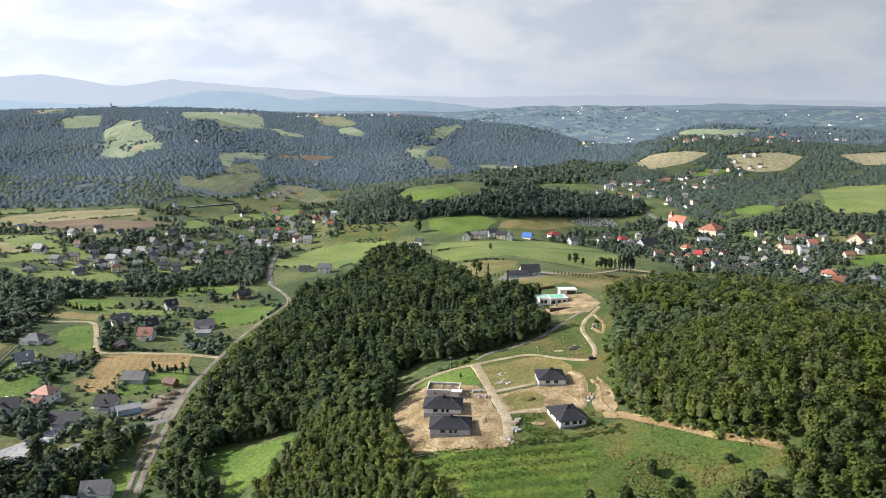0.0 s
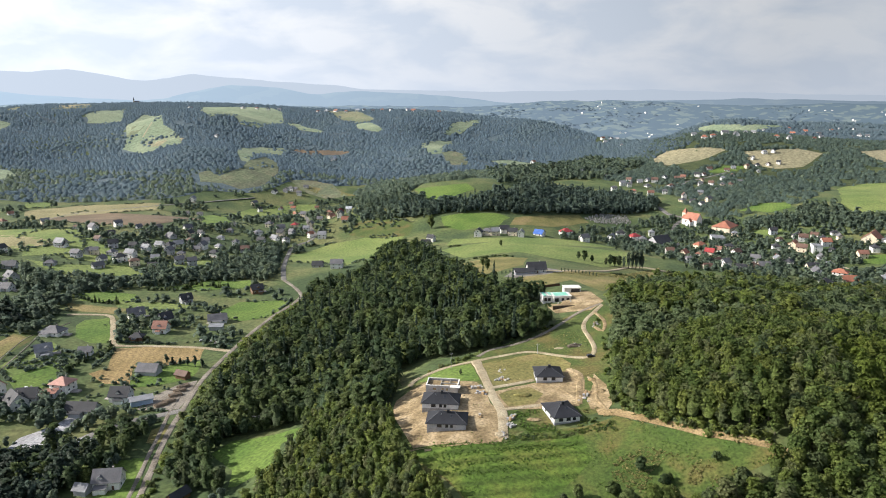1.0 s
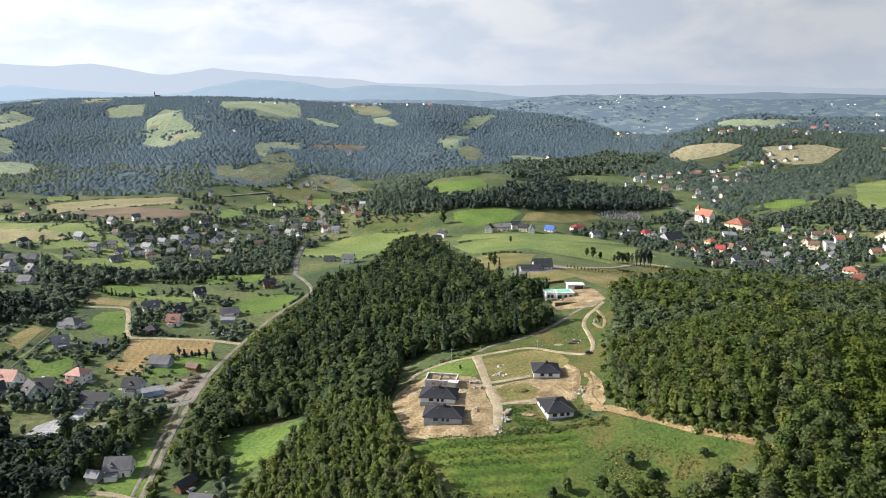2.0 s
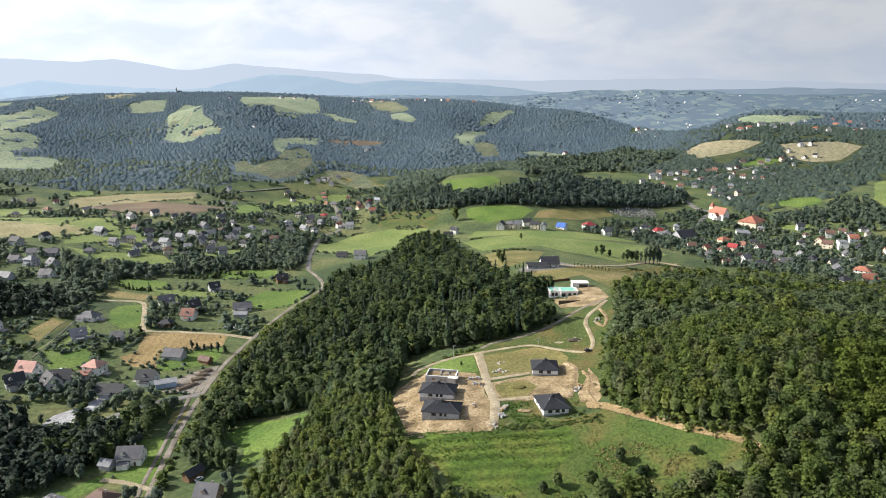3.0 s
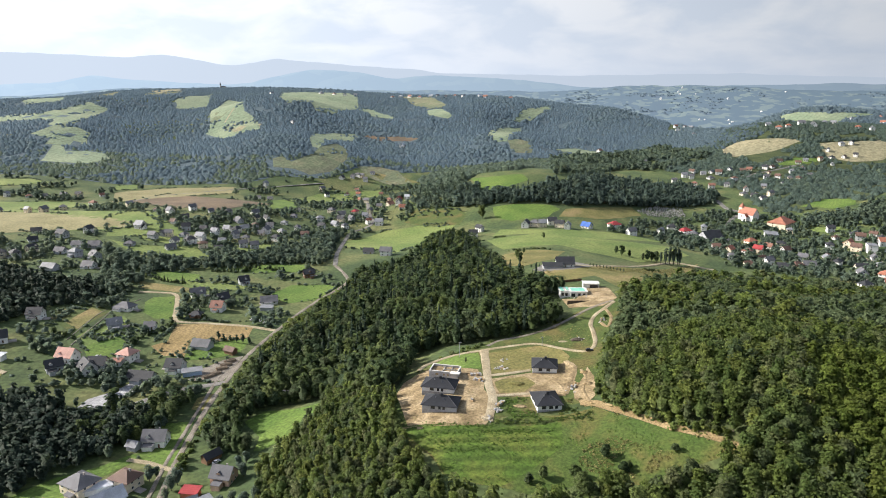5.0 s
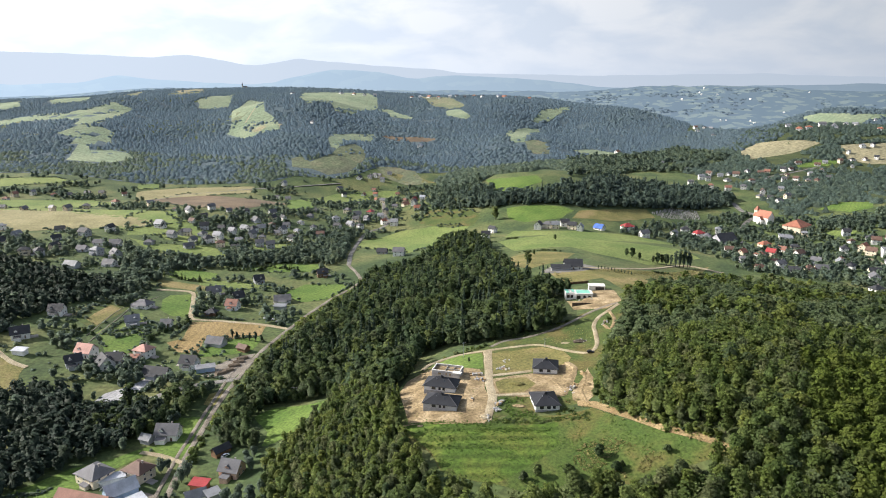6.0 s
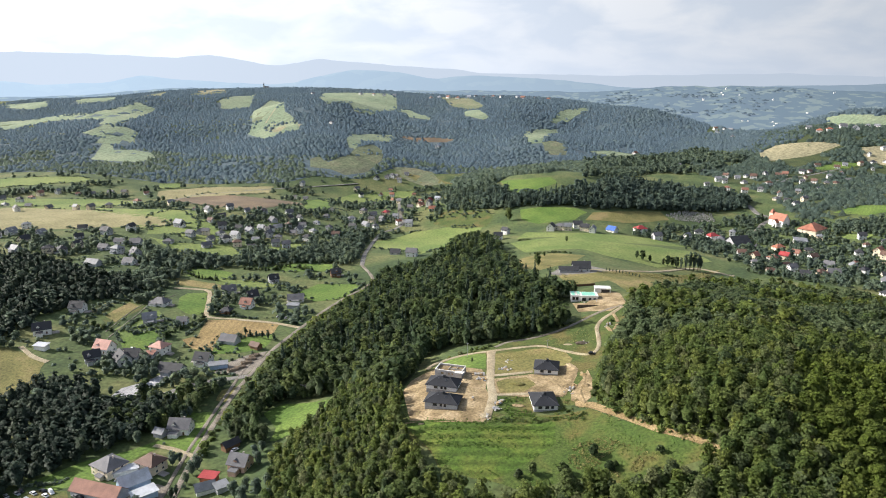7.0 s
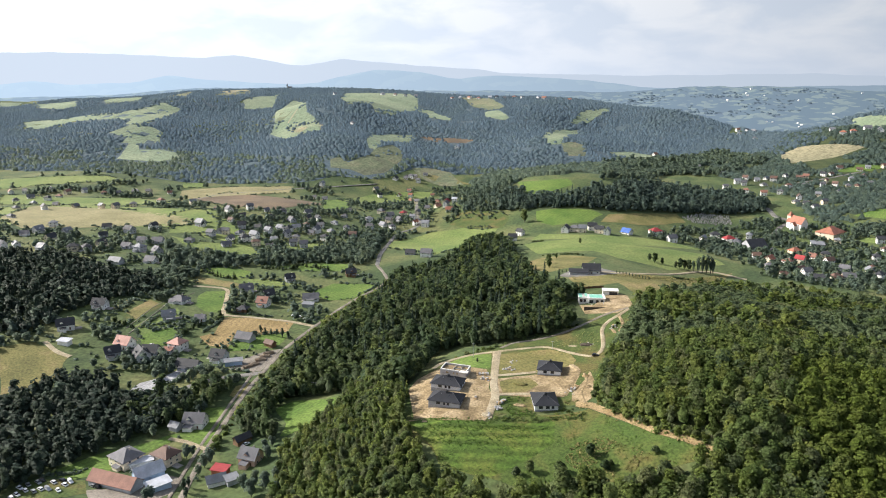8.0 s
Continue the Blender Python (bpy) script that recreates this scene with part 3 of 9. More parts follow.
field("field", "tan", "ripe tan stubble field",
      (-234, 456), (-213, 463), (-176, 467), (-171, 444), (-181, 436), (-193, 429), (-207, 425), (-198, 398), (-213, 397), (-229, 409), (-223, 421))
field("field", "lush", "green garden round the long grey barn",
      (-193, 424), (-179, 436), (-168, 442), (-163, 414), (-172, 402), (-195, 392), (-202, 411))
field("field", "lush", "bright green meadow by the lane bend",
      (-283, 496), (-285, 510), (-270, 520), (-243, 463), (-256, 460), (-272, 471))
field("field", "lush", "green paddock beside the main road",
      (-197, 550), (-186, 582), (-142, 585), (-138, 572), (-151, 538), (-170, 529))
field("field", "lush", "narrow green field between tree belts",
      (-265, 620), (-238, 647), (-197, 653), (-187, 638), (-199, 625), (-232, 615))
field("field", "lush", "green clearing between woods",
      (-330, 585), (-311, 598), (-284, 594), (-272, 573), (-293, 563), (-317, 564))
field("field", "meadow", "grassy strip behind gardens",
      (-291, 569), (-232, 574), (-215, 567), (-241, 549), (-279, 552))
field("field", "meadow", "pale green open pasture",
      (-510, 795), (-492, 832), (-411, 755), (-400, 710), (-445, 689))
field("field", "meadow", "grass strip with gardens",
      (-439, 680), (-399, 668), (-336, 685), (-295, 654), (-333, 645), (-384, 642))
field("field", "meadow", "green riverside meadow",
      (-201, 805), (-161, 877), (-104, 884), (-66, 860), (-67, 786), (-90, 756), (-113, 708), (-155, 742), (-184, 761))
field("field", "rough", "uneven pasture with bushes",
      (-135, 951), (-70, 921), (-54, 894), (-59, 855), (-95, 868), (-143, 905))
field("field", "lush", "deep green crop field under the wood",
      (-21, 903), (12, 908), (56, 910), (70, 899), (54, 865), (11, 843), (-13, 864))
field("field", "dry", "brown and green strip fields",
      (78, 902), (170, 969), (181, 944), (128, 890), (68, 868))
field("field", "lush", "green hilltop field among woods",
      (-63, 1033), (-20, 1020), (17, 1026), (25, 997), (-3, 968), (-34, 964), (-52, 999))
field("field", "plough", "ploughed brown field strip",
      (-611, 996), (-602, 1100), (-448, 1051), (-366, 991), (-388, 859), (-465, 859))
field("field", "pale", "pale straw-coloured field",
      (-691, 1085), (-638, 1151), (-511, 1183), (-497, 1127), (-585, 1053), (-628, 983))
field("field", "lush", "small green field by gardens",
      (-411, 1089), (-387, 1152), (-316, 964), (-322, 909), (-344, 929))
field("field", "meadow", "green strip under the wooded slope",
      (-337, 1244), (-265, 1287), (-250, 1237), (-319, 1212))
field("field", "meadow", "green field at the foot of the wood",
      (-727, 1145), (-699, 1176), (-672, 1130), (-705, 1109))
field("field", "meadow", "garden lawns between houses",
      (-300, 707), (-263, 736), (-249, 712), (-281, 690))
field("field", "dry", "yellow weedy strip beside the lane",
      (-327, 556), (-292, 551), (-267, 547), (-274, 532), (-310, 533))
field("field", "lush", "green garden lawn",
      (-277, 415), (-261, 424), (-245, 415), (-245, 396), (-259, 386))
field("field", "meadow", "gardens and grass between cottages",
      (-472, 775), (-420, 774), (-368, 730), (-352, 685), (-395, 690), (-436, 714))
field("field", "dry", "brown field with farmsteads",
      (-314, 1373), (-250, 1387), (-200, 1345), (-263, 1335))
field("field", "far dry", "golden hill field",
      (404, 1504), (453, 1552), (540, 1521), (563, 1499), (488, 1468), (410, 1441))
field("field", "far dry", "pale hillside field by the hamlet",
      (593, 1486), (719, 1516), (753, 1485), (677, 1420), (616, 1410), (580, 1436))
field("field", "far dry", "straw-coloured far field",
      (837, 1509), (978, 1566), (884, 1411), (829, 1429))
field("field", "meadow", "broad green hill field",
      (656, 1223), (722, 1254), (774, 1227), (569, 894), (516, 914), (527, 964))
field("field", "lush", "bright green field between hedges",
      (403, 999), (445, 1026), (478, 1009), (466, 974), (436, 966))
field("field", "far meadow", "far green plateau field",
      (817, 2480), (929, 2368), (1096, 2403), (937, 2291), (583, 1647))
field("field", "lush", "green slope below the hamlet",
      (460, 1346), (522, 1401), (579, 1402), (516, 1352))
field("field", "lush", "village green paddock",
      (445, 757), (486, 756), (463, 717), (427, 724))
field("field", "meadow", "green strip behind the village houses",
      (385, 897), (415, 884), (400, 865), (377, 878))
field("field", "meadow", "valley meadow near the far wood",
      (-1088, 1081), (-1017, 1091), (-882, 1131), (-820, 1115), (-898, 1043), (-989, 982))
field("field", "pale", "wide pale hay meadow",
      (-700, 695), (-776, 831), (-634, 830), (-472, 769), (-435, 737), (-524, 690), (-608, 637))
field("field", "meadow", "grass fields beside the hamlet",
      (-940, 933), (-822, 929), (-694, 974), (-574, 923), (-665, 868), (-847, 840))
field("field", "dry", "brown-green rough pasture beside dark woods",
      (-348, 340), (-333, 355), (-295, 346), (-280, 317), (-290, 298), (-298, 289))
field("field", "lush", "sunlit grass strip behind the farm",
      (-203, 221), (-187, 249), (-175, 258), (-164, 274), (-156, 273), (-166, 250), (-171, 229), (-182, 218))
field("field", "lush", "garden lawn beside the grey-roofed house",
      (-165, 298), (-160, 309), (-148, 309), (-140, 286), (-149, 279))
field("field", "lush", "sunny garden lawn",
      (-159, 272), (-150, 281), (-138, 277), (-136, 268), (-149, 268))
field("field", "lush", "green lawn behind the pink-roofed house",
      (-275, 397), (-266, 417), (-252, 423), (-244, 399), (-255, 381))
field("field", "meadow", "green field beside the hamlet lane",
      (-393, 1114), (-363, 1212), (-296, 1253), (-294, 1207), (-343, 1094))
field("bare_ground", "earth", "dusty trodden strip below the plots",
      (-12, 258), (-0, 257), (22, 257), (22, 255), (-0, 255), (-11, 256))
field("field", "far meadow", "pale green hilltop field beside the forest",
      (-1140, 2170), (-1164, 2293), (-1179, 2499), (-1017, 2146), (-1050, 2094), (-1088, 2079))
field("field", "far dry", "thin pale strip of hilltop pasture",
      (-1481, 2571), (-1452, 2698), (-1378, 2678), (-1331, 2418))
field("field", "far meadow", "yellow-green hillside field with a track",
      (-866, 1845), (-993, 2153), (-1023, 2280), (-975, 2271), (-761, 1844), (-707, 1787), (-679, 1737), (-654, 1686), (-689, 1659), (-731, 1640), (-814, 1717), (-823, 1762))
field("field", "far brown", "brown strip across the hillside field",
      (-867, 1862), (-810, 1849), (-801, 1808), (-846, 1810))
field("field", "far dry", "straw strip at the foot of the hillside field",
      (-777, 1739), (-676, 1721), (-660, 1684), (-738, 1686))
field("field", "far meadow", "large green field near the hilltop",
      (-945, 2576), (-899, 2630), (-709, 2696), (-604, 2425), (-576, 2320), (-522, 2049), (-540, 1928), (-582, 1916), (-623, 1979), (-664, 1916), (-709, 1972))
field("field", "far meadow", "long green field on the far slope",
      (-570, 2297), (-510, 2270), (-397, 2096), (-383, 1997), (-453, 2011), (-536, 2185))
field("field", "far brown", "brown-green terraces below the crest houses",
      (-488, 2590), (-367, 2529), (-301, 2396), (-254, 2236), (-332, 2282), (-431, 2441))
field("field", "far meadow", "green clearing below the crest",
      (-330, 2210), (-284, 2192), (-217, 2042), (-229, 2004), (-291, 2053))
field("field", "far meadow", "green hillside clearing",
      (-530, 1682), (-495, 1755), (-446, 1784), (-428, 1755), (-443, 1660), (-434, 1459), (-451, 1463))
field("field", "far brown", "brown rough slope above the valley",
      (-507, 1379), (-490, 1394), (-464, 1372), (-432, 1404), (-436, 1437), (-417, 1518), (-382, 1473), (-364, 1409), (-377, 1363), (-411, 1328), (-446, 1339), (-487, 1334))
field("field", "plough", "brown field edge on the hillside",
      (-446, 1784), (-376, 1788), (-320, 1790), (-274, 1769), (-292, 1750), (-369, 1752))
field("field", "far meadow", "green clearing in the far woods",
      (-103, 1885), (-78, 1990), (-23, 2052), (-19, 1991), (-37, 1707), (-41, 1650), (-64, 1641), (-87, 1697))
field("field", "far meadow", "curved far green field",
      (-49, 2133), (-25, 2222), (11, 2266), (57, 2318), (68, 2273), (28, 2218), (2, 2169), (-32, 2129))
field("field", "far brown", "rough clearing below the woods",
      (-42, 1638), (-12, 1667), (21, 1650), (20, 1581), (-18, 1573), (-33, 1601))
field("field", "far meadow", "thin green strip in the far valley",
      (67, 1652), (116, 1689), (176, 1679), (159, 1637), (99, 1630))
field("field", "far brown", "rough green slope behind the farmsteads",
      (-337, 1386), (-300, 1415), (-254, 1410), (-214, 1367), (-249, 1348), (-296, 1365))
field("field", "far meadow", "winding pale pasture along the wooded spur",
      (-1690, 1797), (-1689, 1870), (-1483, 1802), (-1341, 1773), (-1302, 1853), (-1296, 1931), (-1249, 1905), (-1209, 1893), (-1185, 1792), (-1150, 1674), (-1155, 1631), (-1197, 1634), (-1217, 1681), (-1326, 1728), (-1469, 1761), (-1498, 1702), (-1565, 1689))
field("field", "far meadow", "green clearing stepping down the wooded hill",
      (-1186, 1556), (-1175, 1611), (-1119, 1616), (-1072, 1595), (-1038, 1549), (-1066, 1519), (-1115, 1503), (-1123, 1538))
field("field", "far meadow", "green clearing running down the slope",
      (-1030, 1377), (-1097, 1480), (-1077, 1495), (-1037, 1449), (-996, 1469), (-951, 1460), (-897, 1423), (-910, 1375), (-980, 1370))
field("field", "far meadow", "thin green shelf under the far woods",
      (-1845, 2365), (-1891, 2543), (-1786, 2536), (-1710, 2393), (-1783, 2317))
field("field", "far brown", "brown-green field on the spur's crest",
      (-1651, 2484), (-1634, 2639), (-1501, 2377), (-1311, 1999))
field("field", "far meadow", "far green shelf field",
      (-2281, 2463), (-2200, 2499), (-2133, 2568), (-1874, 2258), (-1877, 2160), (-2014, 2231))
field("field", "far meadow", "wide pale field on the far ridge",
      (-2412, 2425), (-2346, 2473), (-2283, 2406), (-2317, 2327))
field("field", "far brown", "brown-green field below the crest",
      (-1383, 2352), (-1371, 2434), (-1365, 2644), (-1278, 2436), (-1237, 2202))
field("field", "dry", "weedy dry garden strip beside the dark wood",
      (-310.0, 427.7), (-313.6, 466.5), (-299.5, 460.8), (-293.3, 418.8))
field("field", "pale", "pale vegetable plot behind the gabled house",
      (-325.0, 432.4), (-328.9, 455.8), (-323.4, 452.0), (-319.6, 431.1))
field("field", "meadow", "sunny lawn between garden paths",
      (-269.3, 388.0), (-278.8, 418.2), (-257.8, 426.8), (-246.6, 411.0), (-245.9, 388.0))
field("yard", "asphalt", "grey paved yard round the dark farmhouse",
      (42, 516), (49, 539), (75, 560), (93, 543), (73, 519), (50, 509))
field("field", "rough", "allotment ground with weedy beds",
      (-317, 426), (-320, 471), (-297, 468), (-289, 411))
field("field", "meadow", "garden meadow behind the pale house",
      (-286, 407), (-285, 438), (-280, 459), (-257, 429), (-270, 396))
field("field", "lush", "green mown garden with a hedge",
      (-272, 393), (-255, 425), (-236, 393), (-249, 381), (-261, 382))
field("field", "dry", "weedy yellow triangle beside the road",
      (-155, 326), (-158, 339), (-150, 346), (-148, 335), (-147, 324))
field("field", "lush", "green garden beside the rail bed",
      (-163, 301), (-154, 311), (-146, 311), (-145, 299), (-145, 288), (-155, 293))
field("field", "lush", "lawn in front of the grey-roofed house",
      (-164, 275), (-154, 281), (-139, 282), (-136, 270), (-151, 270))
field("field", "meadow", "wide rough pasture behind the village",
      (-805, 798), (-723, 876), (-464, 824), (-411, 765), (-461, 715), (-651, 646))
field("yard", "concrete", "pale concrete forecourt",
      (-224, 318), (-223, 329), (-213, 346), (-209, 357), (-202, 356), (-203, 344), (-204, 329), (-211, 319))
field("yard", "dirt road", "dusty timber yard beside the road",
      (-176, 362), (-178, 377), (-167, 400), (-158, 407), (-154, 382), (-153, 364))
field("yard", "dirt road", "dusty farmyard beside the sheds",
      (-169, 210), (-151, 217), (-138, 235), (-128, 233), (-127, 219), (-132, 208), (-157, 200))
field("yard", "rough", "worn grassy car park behind the barn",
      (-202, 199), (-204, 215), (-176, 219), (-166, 207), (-186, 196))


road("rail_bed", "dirt road", "old brown rail bed beside the road", 2.0,
     (-118.1, 194.2), (-125.1, 215.5), (-134.2, 246.3), (-140.7, 271.7), (-144.9, 295.3), (-148.8, 316), (-152.2, 336.7), (-157.8, 365.8), (-161, 394.4))
road("gravel_track", "track", "pale gravel track curving past the plots", 2.3,
     (17, 349.7), (32.2, 355.3), (46.7, 357.7), (59.1, 349.2), (69.5, 342.3), (76.4, 340.6), (79.9, 350.4), (79.9, 363.8), (79, 379.8), (82.3, 392.2), (89.5, 403.4), (95.6, 414.3))
road("gravel_track", "track", "pale gravel track along the wood", 2.2,
     (17, 349.7), (0.7, 344.3), (-13.7, 332.3), (-16.7, 320.7))
road("gravel_track", "track", "wide dusty site track", 4.2,
     (17, 349.7), (20.6, 319.9), (24, 293.4), (27.1, 280.3), (26.5, 260.3))
road("gravel_track", "track", "gravel drive to a bungalow", 2.6,
     (22.5, 305.1), (33.2, 310.5), (44.2, 316.5))
road("gravel_track", "track", "gravel drive to the corner bungalow", 2.4,
     (26.4, 282.4), (35.2, 284.9), (45.1, 288))
road("gravel_track", "dirt road", "grey track along the wood edge", 2.2,
     (17.8, 357.6), (25.3, 367.6), (38.5, 372), (55.4, 381.9), (69.6, 394.9), (78.9, 404.7), (95.2, 417))
road("gravel_track", "earth", "rutted earth track beside the bungalow", 2.6,
     (62.8, 328.9), (67.5, 320.1), (64.8, 304.8), (61.9, 287.4))
road("gravel_track", "earth", "rutted loop of track across the plot", 1.6,
     (25.7, 298.3), (34.8, 306.9), (47.6, 309.2), (57.2, 303), (60.9, 293.5))
road("gravel_track", "earth", "worn ruts down the slope", 1.4,
     (70.6, 315.5), (72.6, 305.5), (70.4, 291.8), (72.9, 278.6))
road("gravel_track", "earth", "short worn loop of track", 1.8,
     (89.3, 401.3), (91.6, 385), (88.2, 371), (85.1, 378.8))
road("road", "dirt road", "dusty valley road beside a rail bed", 3.0,
     (-111.4, 196.4), (-119.5, 217.4), (-129.2, 247.6), (-135.9, 272.7), (-140.4, 296.1), (-144.4, 316.8), (-147.7, 337.6), (-151.6, 372.7), (-155.3, 404.2), (-155.5, 432.8), (-153.5, 466.2), (-150.3, 507.3), (-143.3, 548.6), (-136.1, 574.4), (-135.1, 596.7), (-147, 623.3), (-164.2, 651.8))
road("road", "asphalt", "valley road to the upper village", 4.5,
     (-164.2, 651.8), (-183, 725), (-205.1, 849.7), (-192.9, 892.2), (-189.4, 919.3), (-210.4, 978.4), (-263.2, 1173.2), (-296.2, 1242.2))
road("road", "asphalt", "grey side road to the forecourt", 5,
     (-150, 362.5), (-161.4, 355.8), (-171.5, 350.8), (-180.3, 343.6), (-187.6, 334.4), (-193.5, 326.2))
road("road", "track", "pale lane round the green meadow", 3.6,
     (-305.7, 521.9), (-288.2, 525.8), (-271.7, 524.4), (-252.2, 488.4), (-239.8, 463.3), (-231.4, 460.4), (-210, 464.6), (-179.4, 466.7), (-154.6, 460.9))
road("road", "asphalt", "grey valley road below the wooded hill", 6,
     (-599.9, 977.2), (-602.2, 1067.8), (-540.6, 1141.6), (-468.1, 1194.4), (-374.6, 1273))
road("road", "track", "white track across the hillside field", 5,
     (-812.8, 1865.2), (-802.7, 1812.1), (-793.3, 1758.4))
road("road", "asphalt", "pale grey village street by the church", 6.5,
     (307.7, 1067.1), (311, 1019), (327.1, 991.4), (309.3, 971.9), (286, 919.2))
road("road", "track", "farm track across the meadow", 4,
     (210.8, 644.4), (169.8, 651.4), (98.3, 551), (53.2, 531.9))
road("road", "track", "village lane between gardens", 4.5,
     (385.1, 787.2), (394.5, 742), (404.6, 704.9))
road("road", "asphalt", "lane climbing to the hamlet", 5,
     (362.5, 1230.4), (427.2, 1277.6), (519.3, 1360.8))
road("road", "track", "pale lane beside the dark wood", 3.5,
     (-325.3, 358.1), (-307.3, 348.6), (-292.4, 345.1))
road("road", "track", "grassy farm drive", 3,
     (-161.7, 270), (-149.9, 268.9), (-133, 263.9))
road("garden_path", "dirt road", "narrow worn garden path", 0.8,
     (-280.4, 393.5), (-285.1, 419.3), (-290.4, 446.5), (-296.6, 472.5), (-293.4, 489.3), (-292.2, 502.2))
road("garden_path", "dirt road", "narrow worn path beside the garden strips", 0.7,
     (-288.7, 400.9), (-293.4, 423.9), (-299.3, 453.2), (-300.2, 467.7))


KEEP_OUT = []    # round footprints that trees leave free: (x, y, radius)
# ---- buildings ----
def plain(name, colour, rough=0.85, metal=0.0, wear=0.12, fine=1.5, spec=0.3):
    d = tuple(c * (1 - wear) for c in colour)
    l_ = tuple(min(1, c * (1 + wear)) for c in colour)
    return blotchy(name, d, l_, 0.25, fine, rough, bump=0.01, metal=metal, spec=spec, speckle=(0.86, 1.10))


def tiles(name, colour, pitch=0.33, rough=0.7, spec=0.35):
    """Roof covering with courses."""
    m = plain(name, colour, rough, 0.0, 0.14, 2.2, spec)
    n, l = m.node_tree.nodes, m.node_tree.links
    co, wave, b = n.new("ShaderNodeTexCoord"), n.new("ShaderNodeTexWave"), n.new("ShaderNodeBump")
    wave.bands_direction = "Z"
    wave.inputs["Scale"].default_value = 0.314 / pitch * 2
    l.new(co.outputs["Object"], wave.inputs["Vector"])
    b.inputs["Strength"].default_value, b.inputs["Distance"].default_value = 0.5, 0.04
    l.new(wave.outputs["Fac"], b.inputs["Height"])
    l.new(b.outputs[0], n["Principled BSDF"].inputs["Normal"])
    return m


WALLS = {
    "white": plain("white render", (0.76, 0.75, 0.72)),
    "cream": plain("cream render", (0.68, 0.60, 0.46)),
    "pink": plain("salmon render", (0.62, 0.42, 0.32)),
    "grey": plain("grey render", (0.40, 0.41, 0.43)),
    "pale grey": plain("pale grey render", (0.58, 0.58, 0.60)),
    "brick": plain("red brick walls", (0.42, 0.16, 0.09)),
    "wood": plain("brown boarding", (0.20, 0.12, 0.07)),
    "blue": plain("pale blue sheeting", (0.40, 0.52, 0.68), 0.5),
}
ROOFS = {
    "charcoal": tiles("charcoal roof tiles", (0.040, 0.042, 0.048)),
    "grey": tiles("grey roof tiles", (0.130, 0.130, 0.140)),
    "slate": tiles("pale grey roof sheets", (0.210, 0.218, 0.235), rough=0.6),
    "brown": tiles("brown roof tiles", (0.140, 0.085, 0.065)),
    "rust": tiles("rust-brown roof sheets", (0.260, 0.130, 0.095)),
    "red": tiles("bright red roof sheets", (0.340, 0.050, 0.050), rough=0.45),
    "orange": tiles("orange clay roof tiles", (0.340, 0.140, 0.090)),
    "pink": tiles("faded pink roof tiles", (0.480, 0.270, 0.220)),
    "blue": tiles("blue roof sheets", (0.050, 0.130, 0.420), rough=0.45),
    "white": tiles("white roof sheets", (0.480, 0.500, 0.540), rough=0.5),
}
GLASS = plain("dark window glass", (0.025, 0.030, 0.038), 0.12, wear=0.3, spec=0.6)
FRAME = plain("white window frame", (0.72, 0.72, 0.70))
DARK_FRAME = plain("anthracite window frame", (0.045, 0.047, 0.052))
STACK = plain("chimney render", (0.33, 0.30, 0.28))
DOOR = plain("brown door", (0.13, 0.075, 0.045))
MESHES = {}


def box(bm, x0, x1, y0, y1, z0, z1):
    v = [bm.verts.new(p) for p in ((x0, y0, z0), (x1, y0, z0), (x1, y1, z0), (x0, y1, z0), (x0, y0, z1), (x1, y0, z1), (x1, y1, z1), (x0, y1, z1))]
    for f in ((3, 2, 1, 0), (4, 5, 6, 7), (0, 1, 5, 4), (1, 2, 6, 5), (2, 3, 7, 6), (3, 0, 4, 7)):
        bm.faces.new([v[i] for i in f])
    return v


def boxes_mesh(key, material, *boxes):
    """A shared mesh of one or more boxes."""
    if key not in MESHES:
        bm = bmesh.new()
        for b in boxes:
            box(bm, *b)
        MESHES[key] = bpy.data.meshes.new(key[0])
        bm.to_mesh(MESHES[key])
        bm.free()
        MESHES[key].materials.append(material)
    return MESHES[key]


def thing(name, x, y, turn, label, category, group="", z=None, lift=0.15):
    ob = new(name)
    ob.empty_display_size = 0.3
    zz = float(ground_z(x, y)) if z is None else z
    ob.matrix_world = pose(x, y, zz + lift, 0, 0, turn)
    return tagged(ob, label, category, group)


def window(parent, x, y, z, facing, w, h, dark=False, simple=False):
    """A window standing a little proud of the wall; facing: turn about z of its outer side from -y."""
    fr = 0.09
    if simple and parent.matrix_world.translation.y > 840:     # far off, glass alone
        ob = part("window", boxes_mesh(("window", w, h, "glass"), GLASS, (-w / 2, w / 2, -0.05, 0.1, 0, h)), None, parent)
        ob.matrix_basis = pose(x, y, z, 0, 0, facing)
        return ob
    if simple:
        ob = part("window", boxes_mesh(("window", w, h), FRAME, (-w / 2, w / 2, -0.05, 0.1, 0, h)), None, parent)
        ob.matrix_basis = pose(x, y, z, 0, 0, facing)
        part("pane", boxes_mesh(("pane", w, h, "proud"), GLASS, (-w / 2 + fr, w / 2 - fr, -0.06, 0.1, fr, h - fr)), None, ob)
        return ob
    key = ("window", w, h, dark)
    me = boxes_mesh(key, DARK_FRAME if dark else FRAME, (-w / 2, w / 2, -0.06, 0.1, 0, fr), (-w / 2, w / 2, -0.06, 0.1, h - fr, h),
                    (-w / 2, -w / 2 + fr, -0.06, 0.1, fr, h - fr), (w / 2 - fr, w / 2, -0.06, 0.1, fr, h - fr), (-w / 2 - 0.1, w / 2 + 0.1, -0.16, -0.06, -0.06, 0.0))
    ob = part("window", me, None, parent)
    ob.matrix_basis = pose(x, y, z, 0, 0, facing)
    pane = part("pane", boxes_mesh(("pane", w, h), GLASS, (-w / 2 + fr, w / 2 - fr, -0.03, 0.1, fr, h - fr)), None, ob)
    return ob


